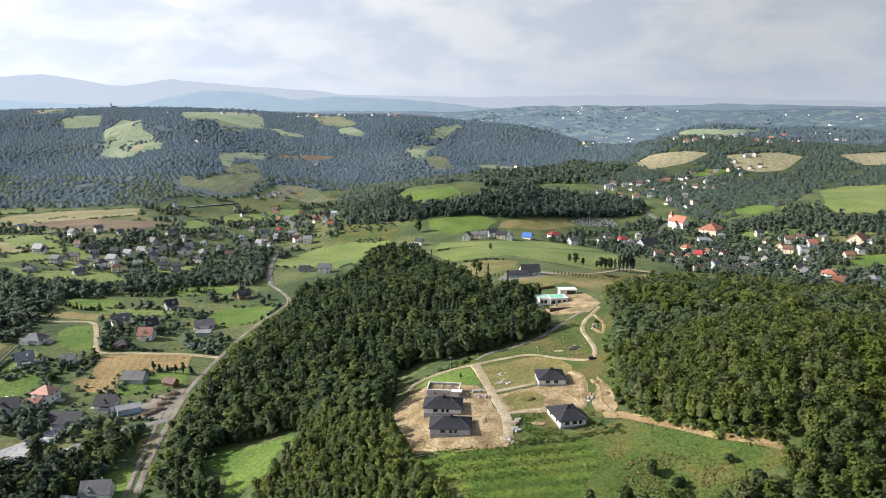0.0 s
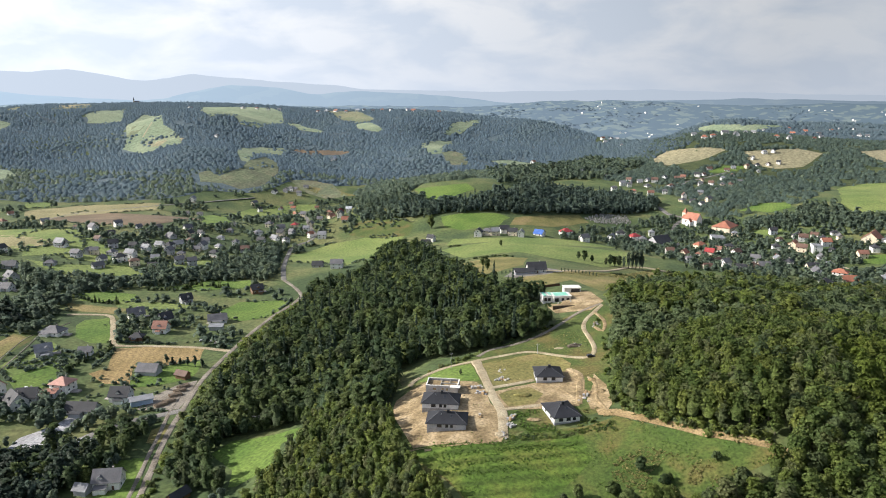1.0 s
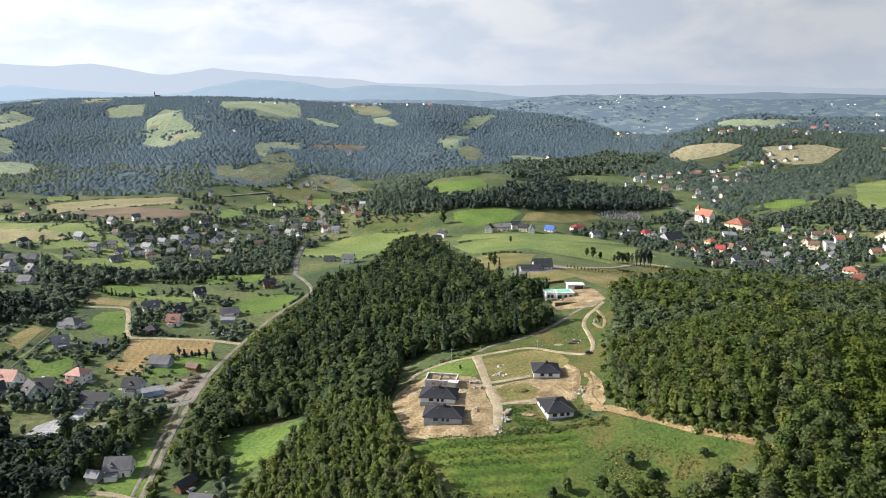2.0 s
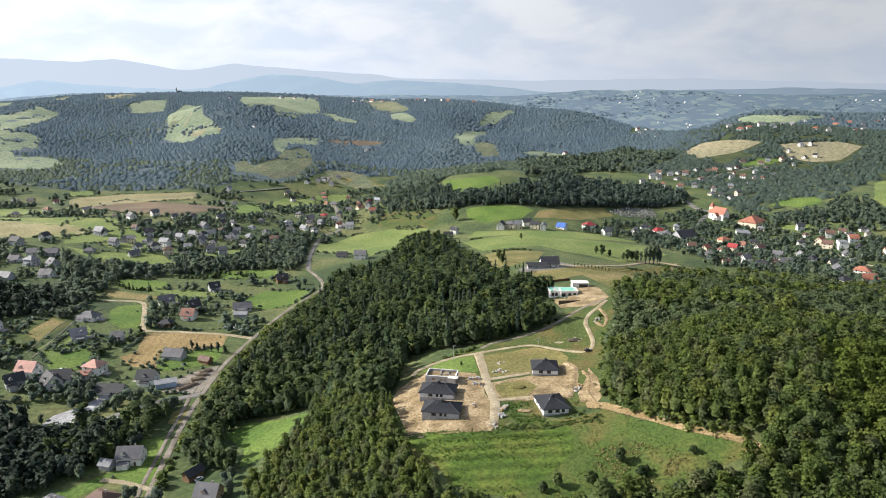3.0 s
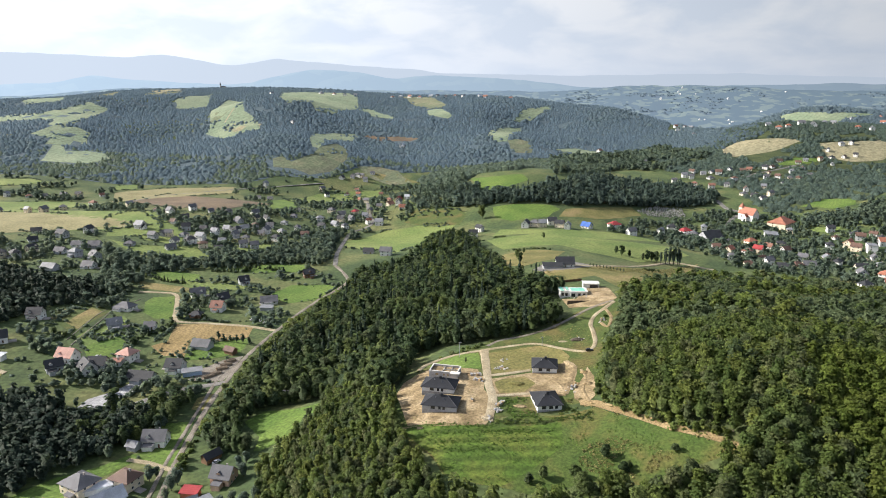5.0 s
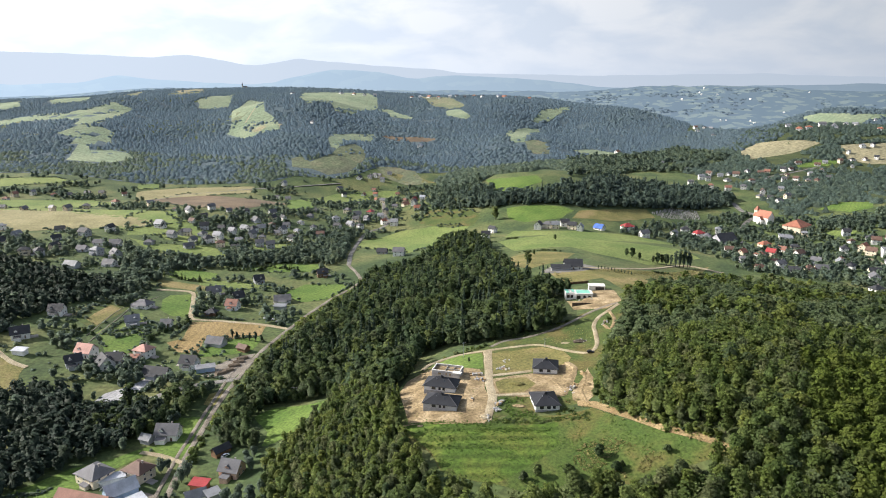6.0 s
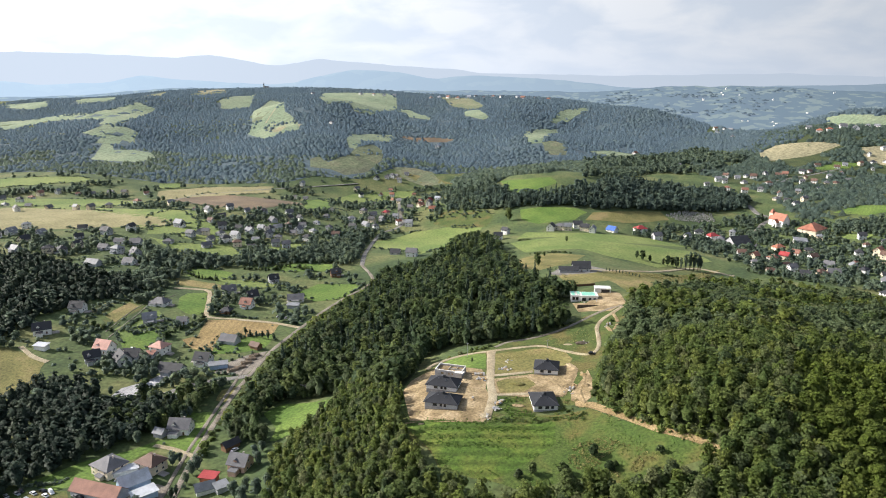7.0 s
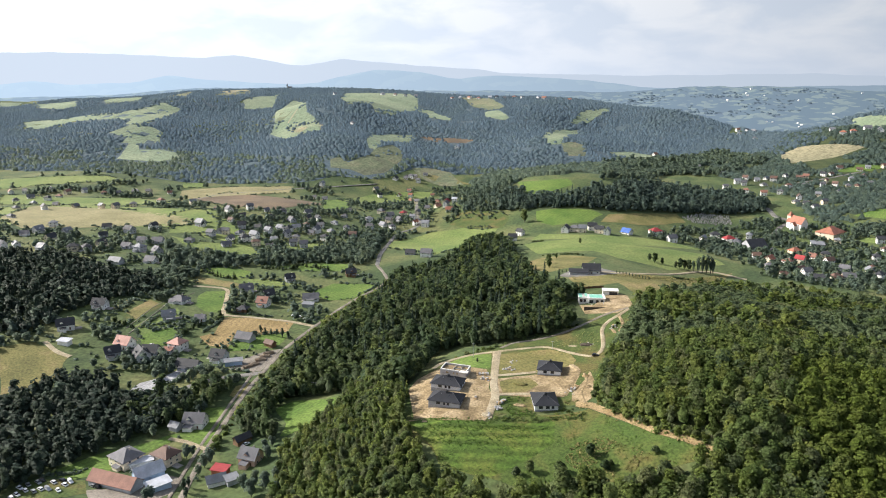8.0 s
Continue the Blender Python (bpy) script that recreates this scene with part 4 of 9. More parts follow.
def roof_mesh(kind, w, d, eaves, rise, over, thick, ridge_share):
    """The roof as a shell with thickness: hip, gable or a low lean-to."""
    bm = bmesh.new()
    a_, b_ = w / 2 + over, d / 2 + over
    drop = rise * over / (d / 2)
    z0 = eaves - drop
    rl = a_ if kind == "gable" else max(0.15, ridge_share * (w - d) / 2 + 0.15 if w > d else 0.15)
    tops = []
    for dz in (0.0, thick):
        if kind == "shed":
            pts = [(-a_, -b_, eaves + dz), (a_, -b_, eaves + dz), (a_, b_, eaves + rise + dz), (-a_, b_, eaves + rise + dz)]
        else:
            pts = [(-a_, -b_, z0 + dz), (a_, -b_, z0 + dz), (a_, b_, z0 + dz), (-a_, b_, z0 + dz), (-rl, 0, eaves + rise + dz), (rl, 0, eaves + rise + dz)]
        tops.append([bm.verts.new(p) for p in pts])
    lo, hi = tops
    faces = ((0, 1, 2, 3),) if kind == "shed" else ((0, 1, 5, 4), (2, 3, 4, 5), (1, 2, 5), (3, 0, 4))
    for f in faces:
        if kind == "gable" and len(f) == 3:
            continue
        bm.faces.new([hi[i] for i in f])
        bm.faces.new([lo[i] for i in f[::-1]])
    if kind == "gable":
        rim = (0, 1, 5, 2, 3, 4)
    else:
        rim = (0, 1, 2, 3)
    for i, j in zip(rim, rim[1:] + rim[:1]):
        bm.faces.new((lo[i], lo[j], hi[j], hi[i]))
    bmesh.ops.recalc_face_normals(bm, faces=bm.faces[:])
    return bm


def wall_mesh(kind, w, d, eaves, rise, foot=-2.0):
    bm = bmesh.new()
    v = box(bm, -w / 2, w / 2, -d / 2, d / 2, foot, eaves)
    if kind == "gable":
        top = eaves + rise - 0.04
        for sx, q in ((-1, (4, 7)), (1, (5, 6))):
            r0, r1 = bm.verts.new((sx * w / 2, 0, top)), bm.verts.new((sx * (w / 2 - 0.3), 0, top))
            inner = [bm.verts.new((sx * (w / 2 - 0.3), v[i].co.y, eaves)) for i in q]
            bm.faces.new((v[q[0]], v[q[1]], r0))
            bm.faces.new((inner[0], r1, inner[1]))
            bm.faces.new((v[q[0]], r0, r1, inner[0]))
            bm.faces.new((v[q[1]], inner[1], r1, r0))
    if kind == "shed":
        k = bm.verts
        v[6].co.z = v[7].co.z = eaves + rise - 0.02
    bmesh.ops.recalc_face_normals(bm, faces=bm.faces[:])
    return bm


def add_ons(home, w, d, eaves, rise, kind, wall, roof, r):
    """A lean-to porch on the front and, on gabled roofs, a dormer."""
    aw, ad = round(w * r.uniform(0.3, 0.5), 1), r.choice((2.4, 3.0, 3.6))
    at = pose(r.uniform(-0.22, 0.22) * w, -d / 2 - ad / 2 + 0.02, 0)
    part("porch_wall", wall_mesh("shed", aw, ad, 2.2, 0.6), WALLS[wall], home).matrix_basis = at
    part("porch_roof", roof_mesh("shed", aw, ad, 2.2, 0.6, 0.25, 0.15, 1.0), ROOFS[roof], home).matrix_basis = at
    if kind == "gable" and eaves > 4:
        at = pose(r.uniform(-0.28, 0.28) * w, -0.27 * d, eaves + 0.1 * rise, 0, 0, 90)
        part("dormer_wall", wall_mesh("gable", 2.6, 2.2, 1.3, 0.8, -0.6), WALLS[wall], home).matrix_basis = at
        part("dormer_roof", roof_mesh("gable", 2.6, 2.2, 1.3, 0.8, 0.25, 0.12, 1.0), ROOFS[roof], home).matrix_basis = at
    deck = bmesh.new()
    box(deck, -2.6, 2.6, -1.9, 1.9, -1.5, 0.12)
    part("terrace", deck, STACK, home, "pale paved terrace").matrix_basis = pose(r.choice((-1, 1)) * (w / 2 + 2.6), r.uniform(-0.3, 0.2) * d, 0)


def house(x, y, turn, w, d, eaves, rise, kind, wall, roof, label, category="house", group="village houses", chimneys=1, rows=1, near=False, z=None, glazed=True):
    """A house: walls, roof shell, windows on its long sides and gables, door and chimney."""
    if y > 700 and w < 20:
        w, d, rise = 0.84 * w, 0.84 * d, 0.9 * rise
    if eaves == 5.6 and y < 640 and kind == "gable":     # upper rooms under a steep roof
        eaves, rise = 4.3, 1.12 * rise
    home = thing("house" if category == "house" else category.replace(" ", "_"), x, y, turn, label, category, group, z)
    KEEP_OUT.append((x, y, max(w, d) * 0.5 + 3.0))
    if y < 640 and x < 0 and category == "house":
        add_ons(home, w, d, eaves, rise, kind, wall, roof, random.Random(int(x * 3 + y * 5)))
    over = 0.7 if eaves < 7 else 0.5
    part("wall", wall_mesh(kind, w, d, eaves, rise), WALLS[wall], home)
    part("roof", roof_mesh(kind, w, d, eaves, rise, over, 0.24, 1.0), ROOFS[roof], home)
    if chimneys:
        for i in range(chimneys):
            cx = (0.18 if i == 0 else -0.22) * w
            c = part("chimney", boxes_mesh(("chimney", rise), STACK, (-0.35, 0.35, -0.3, 0.3, -0.9, 1.2), (-0.42, 0.42, -0.37, 0.37, 1.2, 1.32)), None, home)
            c.matrix_basis = pose(cx, 0.08 * d, eaves + rise * 0.84, 0, 0, 0)
    if not glazed:
        return home
    ww, hh = 1.25, 1.35
    k = max(2, int(w / (4.2 if y < 700 else 5.5)))
    for r_ in range(rows):
        zz = 0.95 + 2.8 * r_
        if zz + hh > eaves + 0.1:
            continue
        for i in range(k):
            px = -w / 2 + w * (i + 0.5) / k
            if r_ == 0 and i == k // 2:
                dm = part("door", boxes_mesh(("door",), DOOR, (-0.5, 0.5, -0.05, 0.1, 0.0, 2.1)), None, home)
                dm.matrix_basis = pose(px, -d / 2, 0.02, 0, 0, 0)
            else:
                window(home, px, -d / 2, zz, 0, ww, hh, simple=y > 600)
        for sx in (-1, 1):
            window(home, sx * w / 2, 0.2 * d, zz, 90 * sx, ww, hh, simple=y > 600)
            if y < 700:
                window(home, sx * w / 2, -0.2 * d, zz, 90 * sx, ww, hh, simple=y > 600)
    if kind == "gable":
        for sx in (-1, 1):
            window(home, sx * w / 2, 0, eaves + 0.25, 90 * sx, ww, round(min(hh, rise * 0.45), 1), simple=y > 600)
    return home


house(-288.2, 473.3, -8, 15, 11, 3, 3.3, "hip", "white", "grey", "single-storey white rendered house with grey tiled hipped roof", rows=1)
house(-334.6, 430.0, 10, 11, 9, 5.6, 3.8, "gable", "white", "charcoal", "two-storey white rendered house with charcoal gabled roof", rows=2)
house(-271.3, 432.3, 35, 10, 8, 5.6, 3.4, "gable", "grey", "slate", "two-storey grey rendered house with pale grey gabled roof", rows=2)
house(-327.7, 382.3, 40, 12, 9, 5.6, 3.8, "gable", "white", "charcoal", "two-storey white rendered house with charcoal gabled roof", rows=2)
house(-267.6, 372.3, -5, 12, 10, 5.6, 4.2, "gable", "white", "pink", "two-storey white rendered house with faded pink gabled roof", rows=2)
house(-245.6, 361.1, -40, 12, 10, 5.6, 4.2, "gable", "white", "charcoal", "two-storey white rendered house with charcoal gabled roof", rows=2)
house(-266.4, 356.8, 45, 10, 8, 5.6, 3.4, "gable", "grey", "charcoal", "two-storey grey rendered house with charcoal gabled roof", rows=2)
house(-231.4, 384.5, -10, 11, 10, 5.6, 3, "hip", "white", "pink", "two-storey white rendered house with faded pink hipped roof", rows=2)
house(-234.0, 374.7, 10, 7, 5, 3, 0.8, "shed", "white", "rust", "single-storey white rendered house with rust-brown lean-to roof", rows=1)
house(-205.8, 358.6, -2, 17, 8, 3, 3.4, "gable", "grey", "charcoal", "single-storey grey rendered house with charcoal gabled roof", rows=1)
house(-191.6, 375.5, 0, 11, 9, 5.6, 3.8, "gable", "white", "charcoal", "two-storey white rendered house with charcoal gabled roof", rows=2)
house(-177.6, 370.8, 30, 12, 5, 3, 0.8, "shed", "blue", "slate", "blue sheet-metal shed beside the timber yard", category="shed", glazed=False, chimneys=0, rows=1)
house(-193.0, 416.2, -5, 13, 9, 3, 3.8, "gable", "grey", "grey", "long grey barn with a grey gabled roof", category="barn", glazed=False, chimneys=0, rows=1)
house(-169.0, 410.6, -20, 8, 5, 3, 2.1, "gable", "wood", "brown", "small brown wooden garden hut", category="hut", glazed=False, chimneys=0, rows=1)
house(-251.8, 525.6, 35, 12, 9, 5.6, 3.8, "gable", "white", "grey", "two-storey white rendered house with grey tiled gabled roof", rows=2)
house(-219.0, 496.3, 0, 10, 9, 5.6, 3.8, "gable", "white", "rust", "two-storey white rendered house with rust-brown gabled roof", rows=2)
house(-225.0, 518.9, 45, 9, 9, 5.6, 3.8, "gable", "grey", "charcoal", "two-storey grey rendered house with charcoal gabled roof", rows=2)
house(-227.9, 475.8, 0, 9, 7, 3, 2.1, "hip", "wood", "charcoal", "single-storey wood house with charcoal hipped roof", rows=1)
house(-231.2, 576.3, 40, 9, 8, 5.6, 3.4, "gable", "grey", "charcoal", "two-storey grey rendered house with charcoal gabled roof", rows=2)
house(-186.6, 527.1, 20, 14, 9, 3, 3.8, "gable", "white", "grey", "single-storey white rendered house with grey tiled gabled roof", rows=1)
house(-181.0, 507.8, 5, 10, 5, 3, 0.8, "shed", "grey", "slate", "low grey garden outbuilding", category="shed", glazed=False, chimneys=0, rows=1)
house(-155.4, 287.4, 8, 12, 9, 5.6, 3.8, "gable", "white", "grey", "two-storey white rendered house with grey tiled gabled roof", rows=2)
house(-164.5, 280.6, -10, 6, 5, 3, 2.1, "gable", "grey", "slate", "small grey garden shed", category="shed", glazed=False, chimneys=0, rows=1)
house(-166.8, 239.4, -20, 14, 12, 5.6, 3.6, "hip", "cream", "grey", "two-storey cream rendered house with grey tiled hipped roof", rows=2)
house(-147.9, 247.2, -15, 12, 10, 5.6, 3, "hip", "cream", "brown", "two-storey cream rendered house with brown hipped roof", rows=2)
house(-157.2, 218.5, -6, 27, 9, 3, 3.8, "gable", "grey", "rust", "long grey barn with a rust-brown sheet roof", category="barn", glazed=False, chimneys=0, rows=1)
house(-147.6, 231.2, 55, 14, 9, 3, 3.8, "gable", "blue", "white", "pale blue sheet-metal workshop with white roof", category="workshop", glazed=False, chimneys=0, rows=1)
house(-135.2, 222.0, 55, 11, 6, 3, 0.8, "shed", "blue", "white", "low blue lean-to metal shed", category="shed", glazed=False, chimneys=0, rows=1)
house(-158.4, 239.1, 38, 13, 4, 3, 0.8, "shed", "white", "white", "long white-roofed lean-to beside the house", category="shed", glazed=False, chimneys=0, rows=1)
house(-117.6, 274.7, 62, 9, 5, 3, 2.1, "gable", "wood", "charcoal", "dark-roofed wooden shed by the road", category="shed", glazed=False, chimneys=0, rows=1)
house(-101.5, 255.4, -5, 10, 9, 5.6, 3.8, "gable", "pink", "grey", "two-storey pink rendered house with grey tiled gabled roof", rows=2)
house(-112.7, 243.2, 0, 8, 5, 3, 0.8, "shed", "brick", "red", "low shed with a bright red roof", category="shed", glazed=False, chimneys=0, rows=1)
house(-109.7, 233.8, 40, 9, 6, 3, 2.5, "gable", "white", "slate", "pale grey-roofed garage beside trees", category="garage", glazed=False, chimneys=0, rows=1)
house(-101.6, 235.4, 50, 6, 5, 3, 0.8, "shed", "grey", "slate", "small grey lean-to shed", category="shed", glazed=False, chimneys=0, rows=1)
house(-416.7, 556.2, -5, 14, 9, 3, 3.8, "gable", "grey", "slate", "pale-roofed barn among trees", category="barn", glazed=False, chimneys=0, rows=1)
house(-391.5, 578.6, -5, 12, 9, 3, 3.8, "gable", "white", "grey", "single-storey white rendered house with grey tiled gabled roof", rows=1)
house(-247.0, 440.1, 10, 8, 6, 3, 2.5, "gable", "white", "grey", "single-storey white rendered house with grey tiled gabled roof", rows=1)
house(-309.7, 360.0, 0, 9, 5, 3, 0.8, "shed", "white", "white", "white-roofed outbuilding among trees", category="shed", glazed=False, chimneys=0, rows=1)
house(-183.6, 320.1, 0, 7, 6, 3, 0.8, "shed", "white", "white", "small white-roofed kiosk among trees", category="shed", glazed=False, chimneys=0, rows=1)
house(-100.5, 341.5, 0, 6, 5, 3, 2.1, "gable", "wood", "grey", "small grey hut at the wood edge", category="hut", glazed=False, chimneys=0, rows=1)
house(-242.3, 367.6, 10, 11, 9, 5.6, 3.8, "gable", "white", "charcoal", "two-storey white rendered house with charcoal gabled roof", rows=2)
house(-178.7, 610.1, 30, 10, 8, 5.6, 3.4, "gable", "wood", "charcoal", "two-storey wood house with charcoal gabled roof", rows=2)
house(-143.5, 712.4, 0, 13, 9, 3, 3.8, "gable", "grey", "charcoal", "single-storey grey rendered house with charcoal gabled roof", rows=1)
house(-120.1, 696.0, 0, 12, 9, 5.6, 3.8, "gable", "white", "grey", "two-storey white rendered house with grey tiled gabled roof", rows=2)
house(-425.7, 731.5, -15, 9.9, 8.4, 3, 3.5, "gable", "white", "charcoal", "single-storey white rendered house with charcoal gabled roof", rows=1)
house(-337.6, 738.7, -15, 10, 8.5, 5.6, 3.6, "gable", "white", "slate", "two-storey white rendered house with pale grey gabled roof", rows=2)
house(-334.5, 766.1, -15, 10.8, 8.3, 3, 3.5, "gable", "white", "slate", "single-storey white rendered house with pale grey gabled roof", rows=1)
house(-318.4, 779.3, 30, 12, 9.6, 3, 4, "gable", "cream", "slate", "single-storey cream rendered house with pale grey gabled roof", rows=1)
house(-324.6, 830.2, 80, 11.7, 8.1, 5.6, 3.4, "gable", "cream", "charcoal", "two-storey cream rendered house with charcoal gabled roof", rows=2)
house(-292.3, 846.0, -15, 9.4, 6.5, 3, 1.9, "hip", "white", "slate", "single-storey white rendered house with pale grey hipped roof", rows=1)
house(-278.4, 799.8, -35, 11.3, 8, 3, 2.4, "hip", "white", "slate", "single-storey white rendered house with pale grey hipped roof", rows=1)
house(-296.1, 730.9, 10, 9.6, 7.9, 5.6, 2.4, "hip", "cream", "grey", "two-storey cream rendered house with grey tiled hipped roof", rows=2)
house(-267.5, 752.3, -15, 12.4, 9.3, 5.6, 2.8, "hip", "white", "charcoal", "two-storey white rendered house with charcoal hipped roof", rows=2)
house(-388.7, 713.8, 80, 11.8, 9.9, 3, 4.2, "gable", "grey", "grey", "single-storey grey rendered house with grey tiled gabled roof", rows=1)
house(-355.9, 669.1, 50, 10.4, 7.6, 3, 3.2, "gable", "grey", "grey", "single-storey grey rendered house with grey tiled gabled roof", rows=1)
house(-343.2, 713.6, -15, 12.6, 9.2, 5.6, 3.9, "gable", "white", "slate", "two-storey white rendered house with pale grey gabled roof", rows=2)
house(-304.9, 680.9, 10, 10.5, 8.6, 3, 3.6, "gable", "cream", "charcoal", "single-storey cream rendered house with charcoal gabled roof", rows=1)
house(-339.2, 809.5, -35, 12.7, 10.5, 3, 4.4, "gable", "grey", "grey", "single-storey grey rendered house with grey tiled gabled roof", rows=1)
house(-293.5, 770.0, 0, 9.1, 7.3, 3, 3.1, "gable", "cream", "grey", "single-storey cream rendered house with grey tiled gabled roof", rows=1)
house(-300.3, 816.2, 10, 10.6, 8, 3, 3.4, "gable", "white", "grey", "single-storey white rendered house with grey tiled gabled roof", rows=1)
house(-267.8, 828.6, 80, 9.1, 7.2, 5.6, 2.2, "hip", "white", "grey", "two-storey white rendered house with grey tiled hipped roof", rows=2)
house(-434.1, 812.7, -35, 11.8, 10, 5.6, 4.2, "gable", "white", "grey", "two-storey white rendered house with grey tiled gabled roof", rows=2)
house(-419.0, 843.5, 50, 10.5, 8.2, 5.6, 3.4, "gable", "white", "grey", "two-storey white rendered house with grey tiled gabled roof", rows=2)
house(-432.0, 1098.5, -15, 9, 7.4, 3, 3.1, "gable", "white", "charcoal", "single-storey white rendered house with charcoal gabled roof", rows=1)
house(-411.0, 1094.5, 10, 9.7, 8.2, 3, 3.4, "gable", "white", "grey", "single-storey white rendered house with grey tiled gabled roof", rows=1)
house(-245.5, 860.5, -15, 11, 8.4, 5.6, 3.5, "gable", "white", "charcoal", "two-storey white rendered house with charcoal gabled roof", rows=2)
house(-260.6, 900.1, 30, 11.6, 9.3, 5.6, 2.8, "hip", "white", "slate", "two-storey white rendered house with pale grey hipped roof", rows=2)
house(-236.2, 890.5, -35, 12.3, 9.3, 3, 3.9, "gable", "white", "slate", "single-storey white rendered house with pale grey gabled roof", rows=1)
house(-219.4, 880.8, 50, 9.4, 7.6, 5.6, 2.3, "hip", "white", "grey", "two-storey white rendered house with grey tiled hipped roof", rows=2)
house(-368.8, 806.8, 50, 11.1, 9.4, 3, 2.8, "hip", "grey", "charcoal", "single-storey grey rendered house with charcoal hipped roof", rows=1)
house(-367.0, 841.8, 30, 10.3, 7.7, 5.6, 2.3, "hip", "grey", "charcoal", "two-storey grey rendered house with charcoal hipped roof", rows=2)
house(-364.2, 1234.6, 50, 11.5, 9.6, 5.6, 4, "gable", "cream", "grey", "two-storey cream rendered house with grey tiled gabled roof", rows=2)
house(-345.5, 1202.4, 50, 9.3, 7, 5.6, 2.9, "gable", "white", "charcoal", "two-storey white rendered house with charcoal gabled roof", rows=2)
house(-291.7, 782.6, 80, 11.5, 9.7, 5.6, 4.1, "gable", "white", "grey", "two-storey white rendered house with grey tiled gabled roof", rows=2)
house(-312.7, 739.7, 80, 10.5, 8.8, 5.6, 3.7, "gable", "grey", "grey", "two-storey grey rendered house with grey tiled gabled roof", rows=2)
house(-347.1, 697.2, 50, 11.5, 9.4, 5.6, 2.8, "hip", "white", "charcoal", "two-storey white rendered house with charcoal hipped roof", rows=2)
house(-366.2, 719.3, 80, 11.7, 8.3, 3, 2.5, "hip", "white", "grey", "single-storey white rendered house with grey tiled hipped roof", rows=1)
house(-294.4, 1233.9, 0, 9.3, 7.5, 5.6, 3.1, "gable", "white", "orange", "two-storey white rendered house with orange tiled gabled roof", rows=2)
house(-225.8, 957.6, 80, 12.9, 9.4, 5.6, 2.8, "hip", "cream", "red", "two-storey cream rendered house with bright red hipped roof", rows=2)
house(-192.0, 1037.2, -15, 10, 7.2, 3, 2.2, "hip", "cream", "rust", "single-storey cream rendered house with rust-brown hipped roof", rows=1)
house(-172.9, 1018.6, 80, 12.3, 9.6, 3, 4, "gable", "cream", "red", "single-storey cream rendered house with bright red gabled roof", rows=1)
house(-181.6, 996.8, 50, 12.2, 9.1, 3, 3.8, "gable", "cream", "rust", "single-storey cream rendered house with rust-brown gabled roof", rows=1)
house(-157.1, 1007.7, 0, 9.1, 6.5, 5.6, 2.7, "gable", "white", "white", "two-storey white rendered house with white gabled roof", rows=2)
house(-240.4, 937.6, 30, 12.5, 10.4, 5.6, 4.4, "gable", "white", "grey", "two-storey white rendered house with grey tiled gabled roof", rows=2)
house(-177.0, 905.0, 0, 12.5, 9.9, 5.6, 4.2, "gable", "white", "slate", "two-storey white rendered house with pale grey gabled roof", rows=2)
house(-323.5, 1340.9, -15, 13, 9, 5.6, 2.7, "hip", "white", "grey", "two-storey white rendered house with grey tiled hipped roof", rows=2)
house(-304.0, 1324.9, 0, 9.9, 8, 5.6, 3.4, "gable", "white", "grey", "two-storey white rendered house with grey tiled gabled roof", rows=2)
house(-299.9, 1367.7, 10, 10.7, 7.6, 3, 3.2, "gable", "white", "grey", "single-storey white rendered house with grey tiled gabled roof", rows=1)
house(-331.5, 1329.4, 0, 9.4, 6.7, 3, 2.8, "gable", "white", "grey", "single-storey white rendered house with grey tiled gabled roof", rows=1)
house(-587.7, 662.9, 30, 9.4, 6.5, 5.6, 1.9, "hip", "white", "slate", "two-storey white rendered house with pale grey hipped roof", rows=2)
house(-526.1, 681.7, 30, 10.2, 7.3, 3, 3.1, "gable", "white", "charcoal", "single-storey white rendered house with charcoal gabled roof", rows=1)
house(-428.8, 732.9, -15, 13, 10.9, 5.6, 4.6, "gable", "grey", "slate", "two-storey grey rendered house with pale grey gabled roof", rows=2)
house(-381.3, 712.6, 10, 9.7, 6.8, 5.6, 2.9, "gable", "cream", "grey", "two-storey cream rendered house with grey tiled gabled roof", rows=2)
house(-341.5, 746.8, 30, 10.7, 8.9, 5.6, 2.7, "hip", "cream", "charcoal", "two-storey cream rendered house with charcoal hipped roof", rows=2)
house(-321.4, 761.8, 80, 12.5, 10, 5.6, 3, "hip", "white", "charcoal", "two-storey white rendered house with charcoal hipped roof", rows=2)
house(-486.2, 671.2, -15, 11.7, 8.9, 5.6, 3.7, "gable", "grey", "charcoal", "two-storey grey rendered house with charcoal gabled roof", rows=2)
house(-431.0, 647.4, 10, 12.2, 9.5, 3, 4, "gable", "grey", "grey", "single-storey grey rendered house with grey tiled gabled roof", rows=1)
house(-475.7, 608.2, 80, 10.2, 7, 5.6, 2.9, "gable", "cream", "charcoal", "two-storey cream rendered house with charcoal gabled roof", rows=2)
house(-685.0, 698.2, -15, 10.5, 7.2, 3, 2.2, "hip", "white", "grey", "single-storey white rendered house with grey tiled hipped roof", rows=1)
house(-540.1, 605.2, 80, 10.8, 9.1, 3, 3.8, "gable", "cream", "charcoal", "single-storey cream rendered house with charcoal gabled roof", rows=1)
house(-484.8, 575.4, 30, 10.5, 8, 5.6, 2.4, "hip", "cream", "charcoal", "two-storey cream rendered house with charcoal hipped roof", rows=2)
house(-539.2, 556.2, -35, 9.4, 6.9, 5.6, 2.9, "gable", "white", "slate", "two-storey white rendered house with pale grey gabled roof", rows=2)
house(-447.7, 614.3, 0, 10.5, 7.7, 3, 3.2, "gable", "grey", "grey", "single-storey grey rendered house with grey tiled gabled roof", rows=1)
